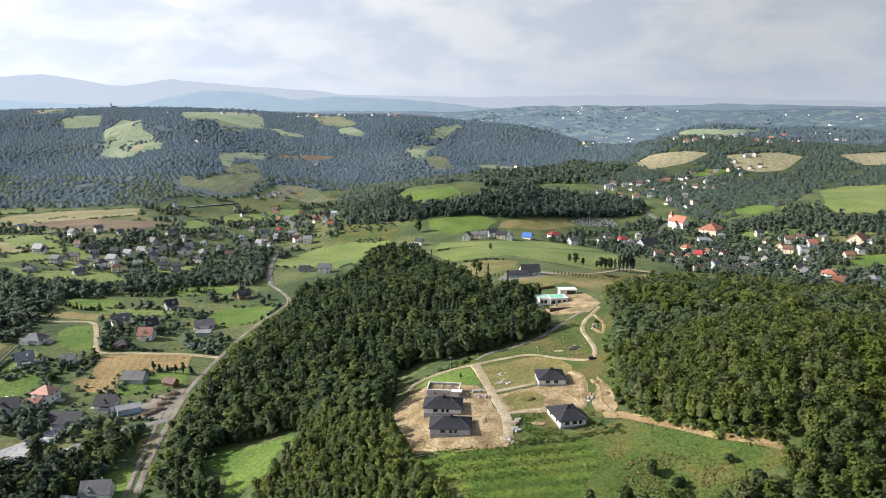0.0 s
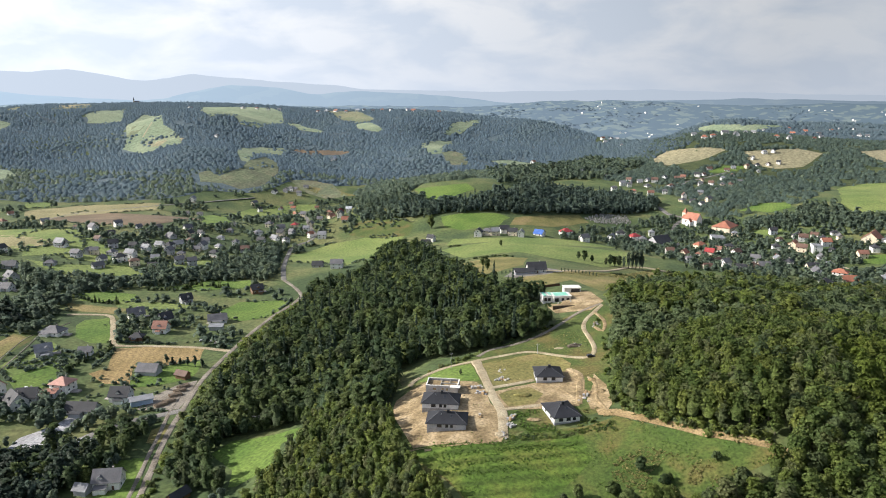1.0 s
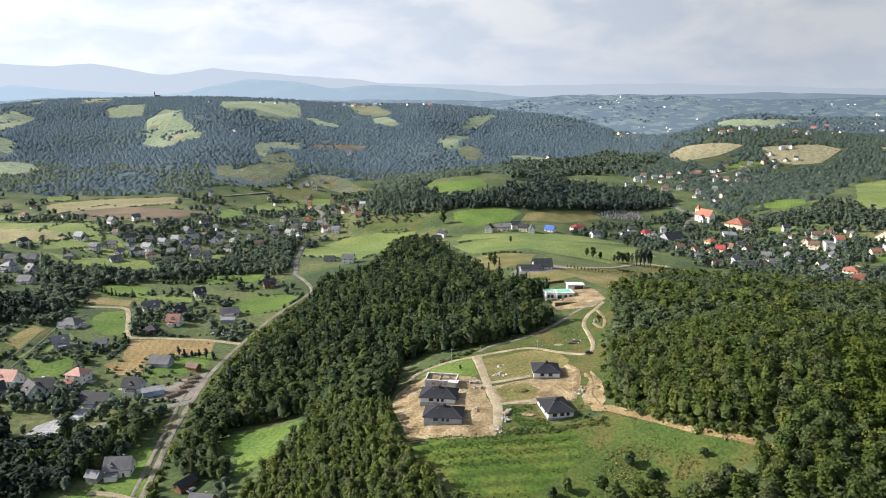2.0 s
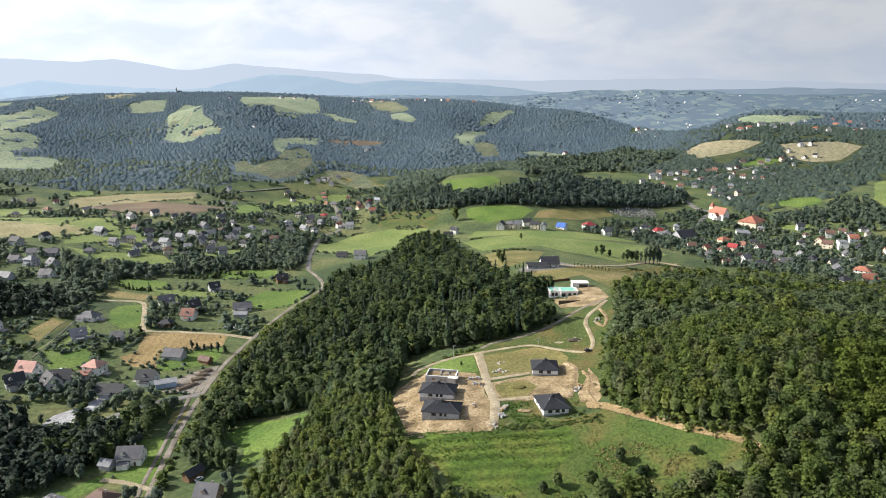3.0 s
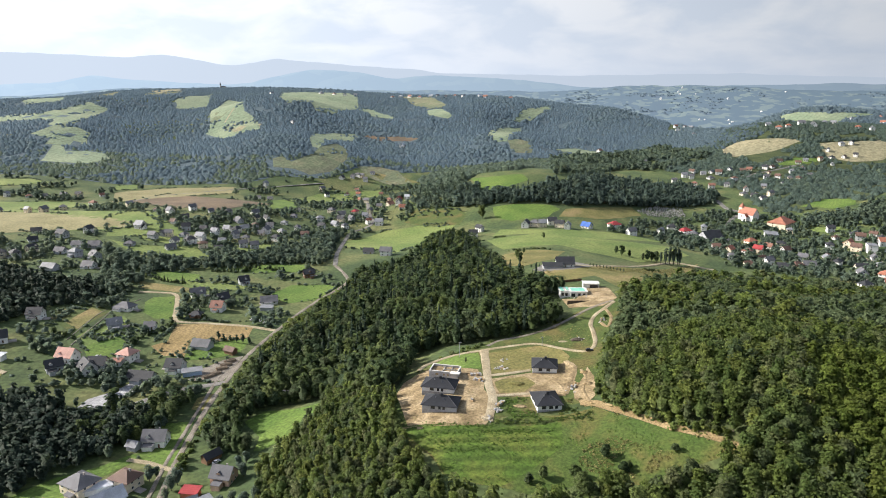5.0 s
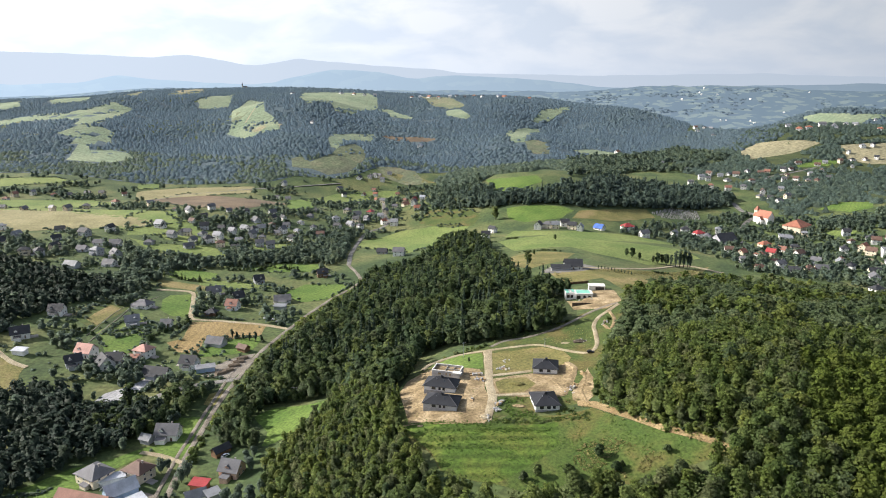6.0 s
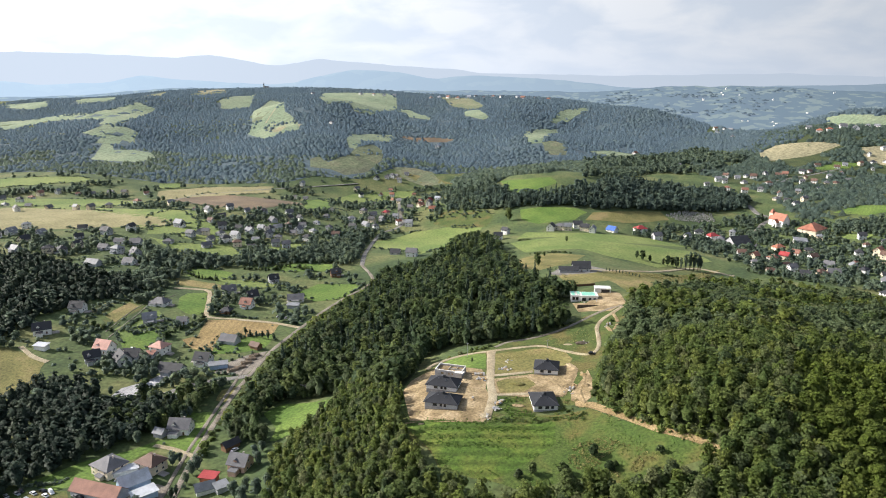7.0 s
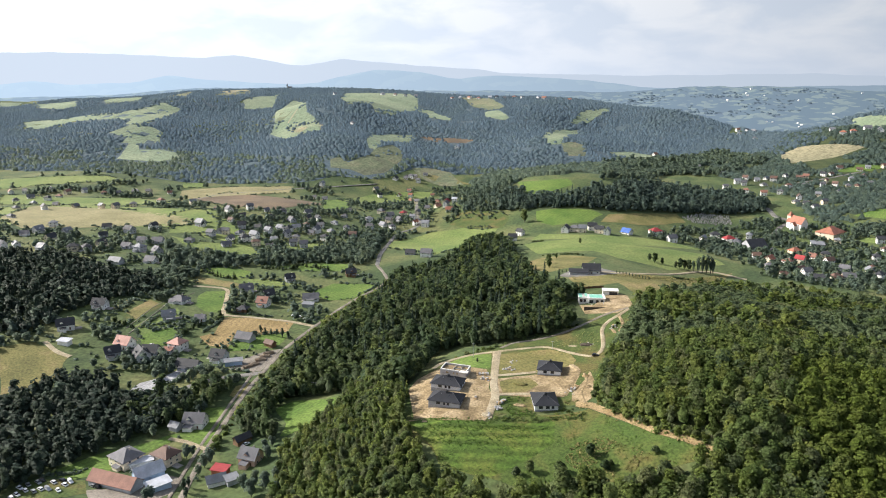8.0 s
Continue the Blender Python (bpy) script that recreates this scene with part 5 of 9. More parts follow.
house(-856.0, 911.0, 50, 12.7, 10.1, 3, 4.2, "gable", "white", "grey", "single-storey white rendered house with grey tiled gabled roof", rows=1)
house(-820.7, 933.6, 10, 11, 8.4, 3, 2.5, "hip", "white", "rust", "single-storey white rendered house with rust-brown hipped roof", rows=1)
house(-828.5, 962.0, 80, 11.6, 9.4, 5.6, 3.9, "gable", "cream", "rust", "two-storey cream rendered house with rust-brown gabled roof", rows=2)
house(-633.0, 834.0, 80, 12.4, 9, 5.6, 3.8, "gable", "cream", "grey", "two-storey cream rendered house with grey tiled gabled roof", rows=2)
house(-622.9, 928.0, -15, 12.6, 9.5, 5.6, 2.9, "hip", "white", "rust", "two-storey white rendered house with rust-brown hipped roof", rows=2)
house(-797.3, 854.4, -15, 10.4, 8.1, 3, 2.4, "hip", "white", "slate", "single-storey white rendered house with pale grey hipped roof", rows=1)
house(-814.0, 985.4, 80, 9.4, 7.6, 5.6, 3.2, "gable", "white", "slate", "two-storey white rendered house with pale grey gabled roof", rows=2)
house(-873.8, 974.3, -15, 10, 8.3, 5.6, 3.5, "gable", "white", "grey", "two-storey white rendered house with grey tiled gabled roof", rows=2)
house(-743.0, 1026.4, 0, 11.9, 8.5, 3, 3.6, "gable", "white", "grey", "single-storey white rendered house with grey tiled gabled roof", rows=1)
house(-921.9, 938.1, -35, 11.3, 8.9, 5.6, 3.7, "gable", "white", "rust", "two-storey white rendered house with rust-brown gabled roof", rows=2)
house(-466.2, 1212.0, 80, 12.4, 9.3, 5.6, 3.9, "gable", "white", "slate", "two-storey white rendered house with pale grey gabled roof", rows=2)
house(-349.2, 1315.4, 80, 12.7, 10.2, 3, 4.3, "gable", "white", "charcoal", "single-storey white rendered house with charcoal gabled roof", rows=1)
house(-332.5, 1340.0, 80, 9.3, 7.4, 3, 2.2, "hip", "cream", "charcoal", "single-storey cream rendered house with charcoal hipped roof", rows=1)
house(-314.6, 1341.3, -15, 10, 8, 5.6, 3.4, "gable", "cream", "grey", "two-storey cream rendered house with grey tiled gabled roof", rows=2)
house(-27.7, 804.4, -35, 10.9, 7.7, 5.6, 3.2, "gable", "white", "charcoal", "two-storey white rendered house with charcoal gabled roof", rows=2)
house(-32.2, 769.4, 10, 11.6, 9.1, 5.6, 3.8, "gable", "white", "charcoal", "two-storey white rendered house with charcoal gabled roof", rows=2)
house(27.8, 808.4, 80, 13.2, 10.5, 5.6, 4.4, "gable", "white", "charcoal", "two-storey white rendered house with charcoal gabled roof", rows=2)
house(47.7, 811.5, 10, 11, 9.1, 5.6, 3.8, "gable", "cream", "slate", "two-storey cream rendered house with pale grey gabled roof", rows=2)
house(59.4, 826.8, 10, 12.5, 9.8, 5.6, 4.1, "gable", "white", "charcoal", "two-storey white rendered house with charcoal gabled roof", rows=2)
house(68.4, 812.8, -15, 12.4, 8.8, 5.6, 3.7, "gable", "cream", "charcoal", "two-storey cream rendered house with charcoal gabled roof", rows=2)
house(77.8, 806.5, 80, 11.4, 8, 5.6, 3.4, "gable", "white", "slate", "two-storey white rendered house with pale grey gabled roof", rows=2)
house(38.5, 812.9, -15, 14, 9.8, 5.6, 2.9, "hip", "cream", "grey", "two-storey cream rendered house with grey tiled hipped roof", rows=2)
house(101.5, 827.8, -35, 13.4, 10.9, 3, 4.6, "gable", "white", "blue", "single-storey white rendered house with blue gabled roof", rows=1)
house(136.8, 853.8, 30, 16.2, 12.4, 5.6, 3.7, "hip", "white", "red", "two-storey white rendered house with bright red hipped roof", rows=2)
house(228.8, 884.8, 30, 15.7, 12, 5.6, 3.6, "hip", "white", "red", "two-storey white rendered house with bright red hipped roof", rows=2)
house(155.0, 827.0, 30, 13, 9.4, 5.6, 3.9, "gable", "white", "grey", "two-storey white rendered house with grey tiled gabled roof", rows=2)
house(195.9, 867.2, 50, 10.2, 7.5, 5.6, 3.1, "gable", "white", "slate", "two-storey white rendered house with pale grey gabled roof", rows=2)
house(214.1, 897.1, 0, 12.9, 10.4, 5.6, 3.1, "hip", "white", "charcoal", "two-storey white rendered house with charcoal hipped roof", rows=2)
house(258.2, 913.1, 80, 11.8, 8.5, 5.6, 2.5, "hip", "white", "slate", "two-storey white rendered house with pale grey hipped roof", rows=2)
house(237.4, 873.1, 80, 12.8, 9.9, 5.6, 3, "hip", "white", "grey", "two-storey white rendered house with grey tiled hipped roof", rows=2)
house(256.5, 867.1, 30, 24.9, 20.1, 3, 8.4, "gable", "grey", "charcoal", "single-storey grey rendered house with charcoal gabled roof", rows=1)
house(242.5, 774.7, 0, 10.2, 8.2, 5.6, 3.4, "gable", "white", "brown", "two-storey white rendered house with brown gabled roof", rows=2)
house(325.4, 819.4, -15, 11.4, 8.3, 5.6, 2.5, "hip", "cream", "charcoal", "two-storey cream rendered house with charcoal hipped roof", rows=2)
house(318.6, 779.8, 30, 11.8, 8.4, 5.6, 3.5, "gable", "white", "brown", "two-storey white rendered house with brown gabled roof", rows=2)
house(273.1, 688.6, 30, 9.3, 6.9, 5.6, 2.9, "gable", "white", "grey", "two-storey white rendered house with grey tiled gabled roof", rows=2)
house(280.5, 669.0, -15, 10.3, 7.4, 3, 3.1, "gable", "white", "charcoal", "single-storey white rendered house with charcoal gabled roof", rows=1)
house(299.6, 687.9, 30, 11.1, 8.1, 3, 2.4, "hip", "cream", "brown", "single-storey cream rendered house with brown hipped roof", rows=1)
house(312.7, 691.9, 0, 11.3, 8.6, 3, 3.6, "gable", "cream", "grey", "single-storey cream rendered house with grey tiled gabled roof", rows=1)
house(273.6, 712.9, 30, 9.8, 7.5, 3, 3.1, "gable", "white", "brown", "single-storey white rendered house with brown gabled roof", rows=1)
house(249.8, 671.2, 10, 9.1, 6.4, 3, 2.7, "gable", "cream", "brown", "single-storey cream rendered house with brown gabled roof", rows=1)
house(354.9, 917.4, 50, 30.8, 23.4, 5.6, 7, "hip", "cream", "orange", "two-storey cream rendered house with orange tiled hipped roof", rows=2)
house(296.5, 836.8, 30, 15.2, 10.9, 5.6, 3.3, "hip", "cream", "orange", "two-storey cream rendered house with orange tiled hipped roof", rows=2)
house(329.2, 870.4, 80, 20, 14.8, 5.6, 0.8, "shed", "white", "slate", "two-storey white rendered house with pale grey lean-to roof", rows=2)
house(269.6, 751.8, -35, 11.4, 8.5, 5.6, 2.5, "hip", "white", "rust", "two-storey white rendered house with rust-brown hipped roof", rows=2)
house(252.2, 755.3, 50, 11.2, 9.1, 5.6, 3.8, "gable", "cream", "orange", "two-storey cream rendered house with orange tiled gabled roof", rows=2)
house(289.2, 780.1, -35, 11.3, 9, 5.6, 3.8, "gable", "cream", "red", "two-storey cream rendered house with bright red gabled roof", rows=2)
house(429.0, 802.9, 0, 12, 9.7, 5.6, 4.1, "gable", "white", "orange", "two-storey white rendered house with orange tiled gabled roof", rows=2)
house(394.0, 806.2, 50, 13, 9.7, 5.6, 4.1, "gable", "cream", "orange", "two-storey cream rendered house with orange tiled gabled roof", rows=2)
house(368.7, 653.6, -35, 12.9, 9.9, 5.6, 3, "hip", "white", "orange", "two-storey white rendered house with orange tiled hipped roof", rows=2)
house(352.0, 608.5, 0, 12, 8.6, 5.6, 3.6, "gable", "cream", "orange", "two-storey cream rendered house with orange tiled gabled roof", rows=2)
house(416.0, 845.3, -15, 12.9, 10.7, 3, 3.2, "hip", "white", "charcoal", "single-storey white rendered house with charcoal hipped roof", rows=1)
house(415.1, 828.8, -15, 11.5, 8.6, 5.6, 3.6, "gable", "white", "brown", "two-storey white rendered house with brown gabled roof", rows=2)
house(433.6, 839.5, -35, 9.6, 7, 3, 2.9, "gable", "white", "brown", "single-storey white rendered house with brown gabled roof", rows=1)
house(436.8, 824.1, 80, 12.4, 9.1, 3, 2.7, "hip", "cream", "charcoal", "single-storey cream rendered house with charcoal hipped roof", rows=1)
house(451.5, 816.4, 80, 9.1, 6.6, 5.6, 2.8, "gable", "cream", "grey", "two-storey cream rendered house with grey tiled gabled roof", rows=2)
house(494.0, 796.3, 30, 11.2, 8.2, 3, 2.5, "hip", "white", "grey", "single-storey white rendered house with grey tiled hipped roof", rows=1)
house(464.7, 767.1, 80, 11.8, 9.5, 5.6, 2.9, "hip", "white", "charcoal", "two-storey white rendered house with charcoal hipped roof", rows=2)
house(364.3, 698.6, 0, 10.8, 9.1, 3, 3.8, "gable", "cream", "charcoal", "single-storey cream rendered house with charcoal gabled roof", rows=1)
house(327.1, 599.8, 30, 10.5, 7.9, 3, 2.4, "hip", "white", "charcoal", "single-storey white rendered house with charcoal hipped roof", rows=1)
house(372.7, 802.6, 80, 11.1, 9.4, 5.6, 2.8, "hip", "white", "charcoal", "two-storey white rendered house with charcoal hipped roof", rows=2)
house(395.4, 788.4, -35, 12.5, 8.8, 5.6, 3.7, "gable", "cream", "brown", "two-storey cream rendered house with brown gabled roof", rows=2)
house(407.3, 646.4, 50, 12.9, 10.9, 3, 3.3, "hip", "cream", "slate", "single-storey cream rendered house with pale grey hipped roof", rows=1)
house(347.1, 712.5, 50, 11.8, 8.3, 5.6, 2.5, "hip", "white", "charcoal", "two-storey white rendered house with charcoal hipped roof", rows=2)
house(343.7, 730.9, 80, 11.2, 8.8, 5.6, 3.7, "gable", "cream", "slate", "two-storey cream rendered house with pale grey gabled roof", rows=2)
house(482.6, 805.6, 50, 24.5, 17.9, 3, 7.5, "gable", "cream", "orange", "single-storey cream rendered house with orange tiled gabled roof", rows=1)
house(407.7, 780.6, 80, 15.5, 11.7, 8.4, 0.8, "shed", "white", "slate", "three-storey white rendered house with pale grey lean-to roof", rows=3)
house(290.3, 1239.2, 10, 11.3, 8.8, 5.6, 3.7, "gable", "white", "slate", "two-storey white rendered house with pale grey gabled roof", rows=2)
house(308.0, 1267.8, -35, 10.4, 8.5, 5.6, 3.6, "gable", "white", "brown", "two-storey white rendered house with brown gabled roof", rows=2)
house(325.4, 1259.9, 0, 10.4, 8.5, 3, 3.6, "gable", "white", "slate", "single-storey white rendered house with pale grey gabled roof", rows=1)
house(341.6, 1271.9, 50, 9.8, 6.9, 3, 2.9, "gable", "white", "slate", "single-storey white rendered house with pale grey gabled roof", rows=1)
house(330.5, 1225.0, 30, 11.8, 9.4, 3, 2.8, "hip", "white", "grey", "single-storey white rendered house with grey tiled hipped roof", rows=1)
house(343.9, 1164.3, -15, 10.8, 7.9, 5.6, 2.4, "hip", "white", "grey", "two-storey white rendered house with grey tiled hipped roof", rows=2)
house(395.7, 1225.6, 30, 11.5, 9, 3, 2.7, "hip", "white", "grey", "single-storey white rendered house with grey tiled hipped roof", rows=1)
house(442.2, 1308.0, -35, 10.8, 7.4, 5.6, 3.1, "gable", "white", "charcoal", "two-storey white rendered house with charcoal gabled roof", rows=2)
house(457.7, 1319.8, 30, 9, 7.6, 3, 3.2, "gable", "white", "brown", "single-storey white rendered house with brown gabled roof", rows=1)
house(420.1, 1222.0, 0, 8.6, 6.5, 5.6, 2.7, "gable", "white", "grey", "two-storey white rendered house with grey tiled gabled roof", rows=2)
house(480.3, 1282.3, 0, 10.6, 8, 5.6, 2.4, "hip", "white", "slate", "two-storey white rendered house with pale grey hipped roof", rows=2)
house(516.2, 1364.2, -15, 11.9, 8.2, 3, 3.4, "gable", "white", "brown", "single-storey white rendered house with brown gabled roof", rows=1)
house(512.2, 1323.5, 80, 10.1, 7.2, 3, 3, "gable", "white", "brown", "single-storey white rendered house with brown gabled roof", rows=1)
house(575.5, 1361.8, 80, 8.5, 6.4, 3, 2.7, "gable", "white", "slate", "single-storey white rendered house with pale grey gabled roof", rows=1)
house(629.8, 1473.1, 10, 11.3, 9.3, 5.6, 2.8, "hip", "white", "slate", "two-storey white rendered house with pale grey hipped roof", rows=2)
house(650.3, 1480.1, 50, 10.2, 8.2, 5.6, 3.4, "gable", "white", "charcoal", "two-storey white rendered house with charcoal gabled roof", rows=2)
house(634.4, 1413.3, -35, 8.7, 7.3, 5.6, 3.1, "gable", "white", "charcoal", "two-storey white rendered house with charcoal gabled roof", rows=2)
house(365.2, 1085.0, -35, 10.4, 7.5, 3, 3.1, "gable", "white", "charcoal", "single-storey white rendered house with charcoal gabled roof", rows=1)
house(370.8, 1059.8, 30, 11.5, 8.6, 3, 3.6, "gable", "white", "grey", "single-storey white rendered house with grey tiled gabled roof", rows=1)
house(366.3, 1209.2, 10, 11, 8, 5.6, 2.4, "hip", "white", "brown", "two-storey white rendered house with brown hipped roof", rows=2)
house(440.7, 1227.4, -35, 10.2, 7.8, 5.6, 3.3, "gable", "white", "brown", "two-storey white rendered house with brown gabled roof", rows=2)
house(265.3, 1191.8, 10, 10, 7.3, 5.6, 3.1, "gable", "white", "grey", "two-storey white rendered house with grey tiled gabled roof", rows=2)
house(277.0, 1321.1, 30, 8.8, 6.8, 3, 2.9, "gable", "white", "grey", "single-storey white rendered house with grey tiled gabled roof", rows=1)
house(228.0, 1378.7, 30, 8.9, 7.4, 3, 3.1, "gable", "white", "charcoal", "single-storey white rendered house with charcoal gabled roof", rows=1)
house(243.2, 1403.0, 0, 8.8, 6.8, 5.6, 2.9, "gable", "white", "slate", "two-storey white rendered house with pale grey gabled roof", rows=2)
house(504.6, 1264.8, -15, 9.7, 7, 3, 2.9, "gable", "white", "grey", "single-storey white rendered house with grey tiled gabled roof", rows=1)
house(429.6, 1168.4, 50, 8.6, 7.2, 3, 3, "gable", "white", "slate", "single-storey white rendered house with pale grey gabled roof", rows=1)
house(397.7, 1282.1, -15, 11.6, 9.1, 3, 3.8, "gable", "white", "brown", "single-storey white rendered house with brown gabled roof", rows=1)
house(484.4, 1370.5, 10, 11.7, 8.5, 3, 3.6, "gable", "white", "brown", "single-storey white rendered house with brown gabled roof", rows=1)
house(593.1, 1438.6, 50, 9.1, 6.2, 5.6, 2.6, "gable", "white", "slate", "two-storey white rendered house with pale grey gabled roof", rows=2)
house(317.7, 1153.9, 0, 11.2, 7.9, 5.6, 3.3, "gable", "white", "rust", "two-storey white rendered house with rust-brown gabled roof", rows=2)
house(407.9, 1281.7, -15, 10.9, 9.1, 5.6, 3.8, "gable", "cream", "rust", "two-storey cream rendered house with rust-brown gabled roof", rows=2)
house(562.3, 1387.2, 30, 10, 7.7, 5.6, 3.2, "gable", "cream", "rust", "two-storey cream rendered house with rust-brown gabled roof", rows=2)
house(433.0, 1254.7, 50, 9.4, 7.1, 5.6, 3, "gable", "cream", "rust", "two-storey cream rendered house with rust-brown gabled roof", rows=2)
house(293.5, 1169.2, -15, 10.7, 7.9, 5.6, 2.4, "hip", "white", "rust", "two-storey white rendered house with rust-brown hipped roof", rows=2)
house(680.1, 1661.8, -35, 13.1, 9.6, 5.6, 4, "gable", "white", "slate", "two-storey white rendered house with pale grey gabled roof", rows=2)
house(545.8, 1594.3, -15, 15.7, 11.9, 5.6, 3.6, "hip", "white", "orange", "two-storey white rendered house with orange tiled hipped roof", rows=2)
house(566.2, 1599.1, 0, 13.9, 9.5, 5.6, 2.9, "hip", "white", "orange", "two-storey white rendered house with orange tiled hipped roof", rows=2)
house(617.7, 1601.4, 80, 17.6, 14.3, 5.6, 6, "gable", "white", "grey", "two-storey white rendered house with grey tiled gabled roof", rows=2)
house(1032.2, 2239.3, -35, 16.6, 11.5, 5.6, 4.8, "gable", "white", "orange", "two-storey white rendered house with orange tiled gabled roof", rows=2)
house(1089.0, 2281.2, -15, 16, 13.4, 5.6, 5.6, "gable", "white", "orange", "two-storey white rendered house with orange tiled gabled roof", rows=2)
house(1118.5, 2252.1, 10, 14.4, 9.9, 5.6, 4.2, "gable", "white", "grey", "two-storey white rendered house with grey tiled gabled roof", rows=2)
house(919.9, 1832.6, 10, 13.4, 11.4, 5.6, 4.8, "gable", "white", "slate", "two-storey white rendered house with pale grey gabled roof", rows=2)
house(1168.1, 2244.0, 30, 12.3, 9.3, 5.6, 3.9, "gable", "white", "grey", "two-storey white rendered house with grey tiled gabled roof", rows=2)
house(600.1, 1623.4, 0, 17, 11.9, 5.6, 5, "gable", "white", "grey", "two-storey white rendered house with grey tiled gabled roof", rows=2)
house(1226.3, 2219.6, -35, 15.1, 12.3, 5.6, 3.7, "hip", "white", "slate", "two-storey white rendered house with pale grey hipped roof", rows=2)
house(714.5, 1618.5, -15, 12.9, 9.2, 5.6, 2.8, "hip", "white", "orange", "two-storey white rendered house with orange tiled hipped roof", rows=2)
house(-303.8, 1698.9, 80, 16.9, 13.1, 5.6, 5.5, "gable", "white", "white", "two-storey white rendered house with white gabled roof", rows=2)
house(-443.7, 2535.6, -35, 16.9, 13.1, 5.6, 5.5, "gable", "white", "rust", "two-storey white rendered house with rust-brown gabled roof", rows=2)
house(-403.8, 2511.2, -15, 15.1, 12.2, 5.6, 3.7, "hip", "white", "rust", "two-storey white rendered house with rust-brown hipped roof", rows=2)
house(-367.5, 2534.3, 10, 15.3, 12.2, 5.6, 5.1, "gable", "white", "white", "two-storey white rendered house with white gabled roof", rows=2)
house(-348.0, 2567.2, 30, 12.7, 9.7, 5.6, 4.1, "gable", "white", "grey", "two-storey white rendered house with grey tiled gabled roof", rows=2)
house(-305.8, 2487.1, 10, 12.2, 8.7, 5.6, 3.7, "gable", "white", "grey", "two-storey white rendered house with grey tiled gabled roof", rows=2)
house(-275.0, 2510.0, 80, 18, 15, 5.6, 4.5, "hip", "white", "rust", "two-storey white rendered house with rust-brown hipped roof", rows=2)
house(-241.1, 2467.0, 50, 13.7, 11.2, 5.6, 4.7, "gable", "white", "slate", "two-storey white rendered house with pale grey gabled roof", rows=2)
house(-182.0, 2456.0, 50, 17.9, 13, 5.6, 5.5, "gable", "white", "white", "two-storey white rendered house with white gabled roof", rows=2)
house(-160.8, 2428.6, -15, 16.9, 14.4, 5.6, 6, "gable", "white", "rust", "two-storey white rendered house with rust-brown gabled roof", rows=2)
house(-124.3, 2463.5, 80, 12.4, 8.6, 5.6, 3.6, "gable", "white", "slate", "two-storey white rendered house with pale grey gabled roof", rows=2)
house(-937.6, 2462.2, 50, 15.1, 11.7, 5.6, 4.9, "gable", "white", "slate", "two-storey white rendered house with pale grey gabled roof", rows=2)
house(-724.7, 2529.5, -35, 13.7, 10.7, 5.6, 3.2, "hip", "white", "rust", "two-storey white rendered house with rust-brown hipped roof", rows=2)
house(-681.4, 2515.2, 80, 14.2, 11.2, 5.6, 4.7, "gable", "white", "slate", "two-storey white rendered house with pale grey gabled roof", rows=2)
house(-647.2, 2536.6, 10, 14.1, 11.3, 5.6, 4.7, "gable", "white", "slate", "two-storey white rendered house with pale grey gabled roof", rows=2)
house(-605.3, 1755.6, -35, 12.6, 9.4, 5.6, 2.8, "hip", "white", "grey", "two-storey white rendered house with grey tiled hipped roof", rows=2)
house(-480.6, 2551.8, 80, 16.8, 13.4, 5.6, 4, "hip", "white", "white", "two-storey white rendered house with white hipped roof", rows=2)
house(-504.6, 2520.5, 50, 14.3, 9.9, 5.6, 3, "hip", "white", "rust", "two-storey white rendered house with rust-brown hipped roof", rows=2)
house(-770.3, 2516.3, 50, 17.3, 13.8, 5.6, 4.1, "hip", "white", "slate", "two-storey white rendered house with pale grey hipped roof", rows=2)
house(-74.6, 2426.8, 0, 13, 10.8, 5.6, 4.5, "gable", "white", "rust", "two-storey white rendered house with rust-brown gabled roof", rows=2)
house(406.8, 1998.1, 0, 12.7, 10.5, 5.6, 3.1, "hip", "white", "slate", "two-storey white rendered house with pale grey hipped roof", rows=2)
house(454.4, 2071.4, -35, 15.4, 12.3, 5.6, 5.2, "gable", "white", "slate", "two-storey white rendered house with pale grey gabled roof", rows=2)
house(419.6, 1842.8, 80, 15.5, 10.7, 5.6, 3.2, "hip", "white", "grey", "two-storey white rendered house with grey tiled hipped roof", rows=2)
house(174.9, 1668.3, 50, 13.7, 10.5, 5.6, 4.4, "gable", "white", "rust", "two-storey white rendered house with rust-brown gabled roof", rows=2)
house(320.3, 731.1, -35, 11.3, 8.3, 5.6, 3.5, "gable", "white", "grey", "two-storey white rendered house with grey tiled gabled roof", rows=2)
house(390.2, 717.2, 10, 11.9, 8.7, 3, 2.6, "hip", "white", "slate", "single-storey white rendered house with pale grey hipped roof", rows=1)
house(241.1, 702.1, 0, 8.4, 6.5, 5.6, 1.9, "hip", "white", "grey", "two-storey white rendered house with grey tiled hipped roof", rows=2)
house(274.0, 845.8, 80, 8.8, 6.7, 3, 2.8, "gable", "pale grey", "charcoal", "single-storey pale grey rendered house with charcoal gabled roof", rows=1)
house(355.6, 762.6, 50, 8.4, 6.1, 3, 1.8, "hip", "white", "rust", "single-storey white rendered house with rust-brown hipped roof", rows=1)
house(441.0, 747.9, 0, 11.5, 8.9, 5.6, 3.7, "gable", "cream", "rust", "two-storey cream rendered house with rust-brown gabled roof", rows=2)
house(397.6, 870.9, 0, 10.1, 8.2, 5.6, 3.4, "gable", "pale grey", "charcoal", "two-storey pale grey rendered house with charcoal gabled roof", rows=2)
house(310.7, 815.8, -35, 10.5, 8.5, 3, 3.6, "gable", "white", "rust", "single-storey white rendered house with rust-brown gabled roof", rows=1)
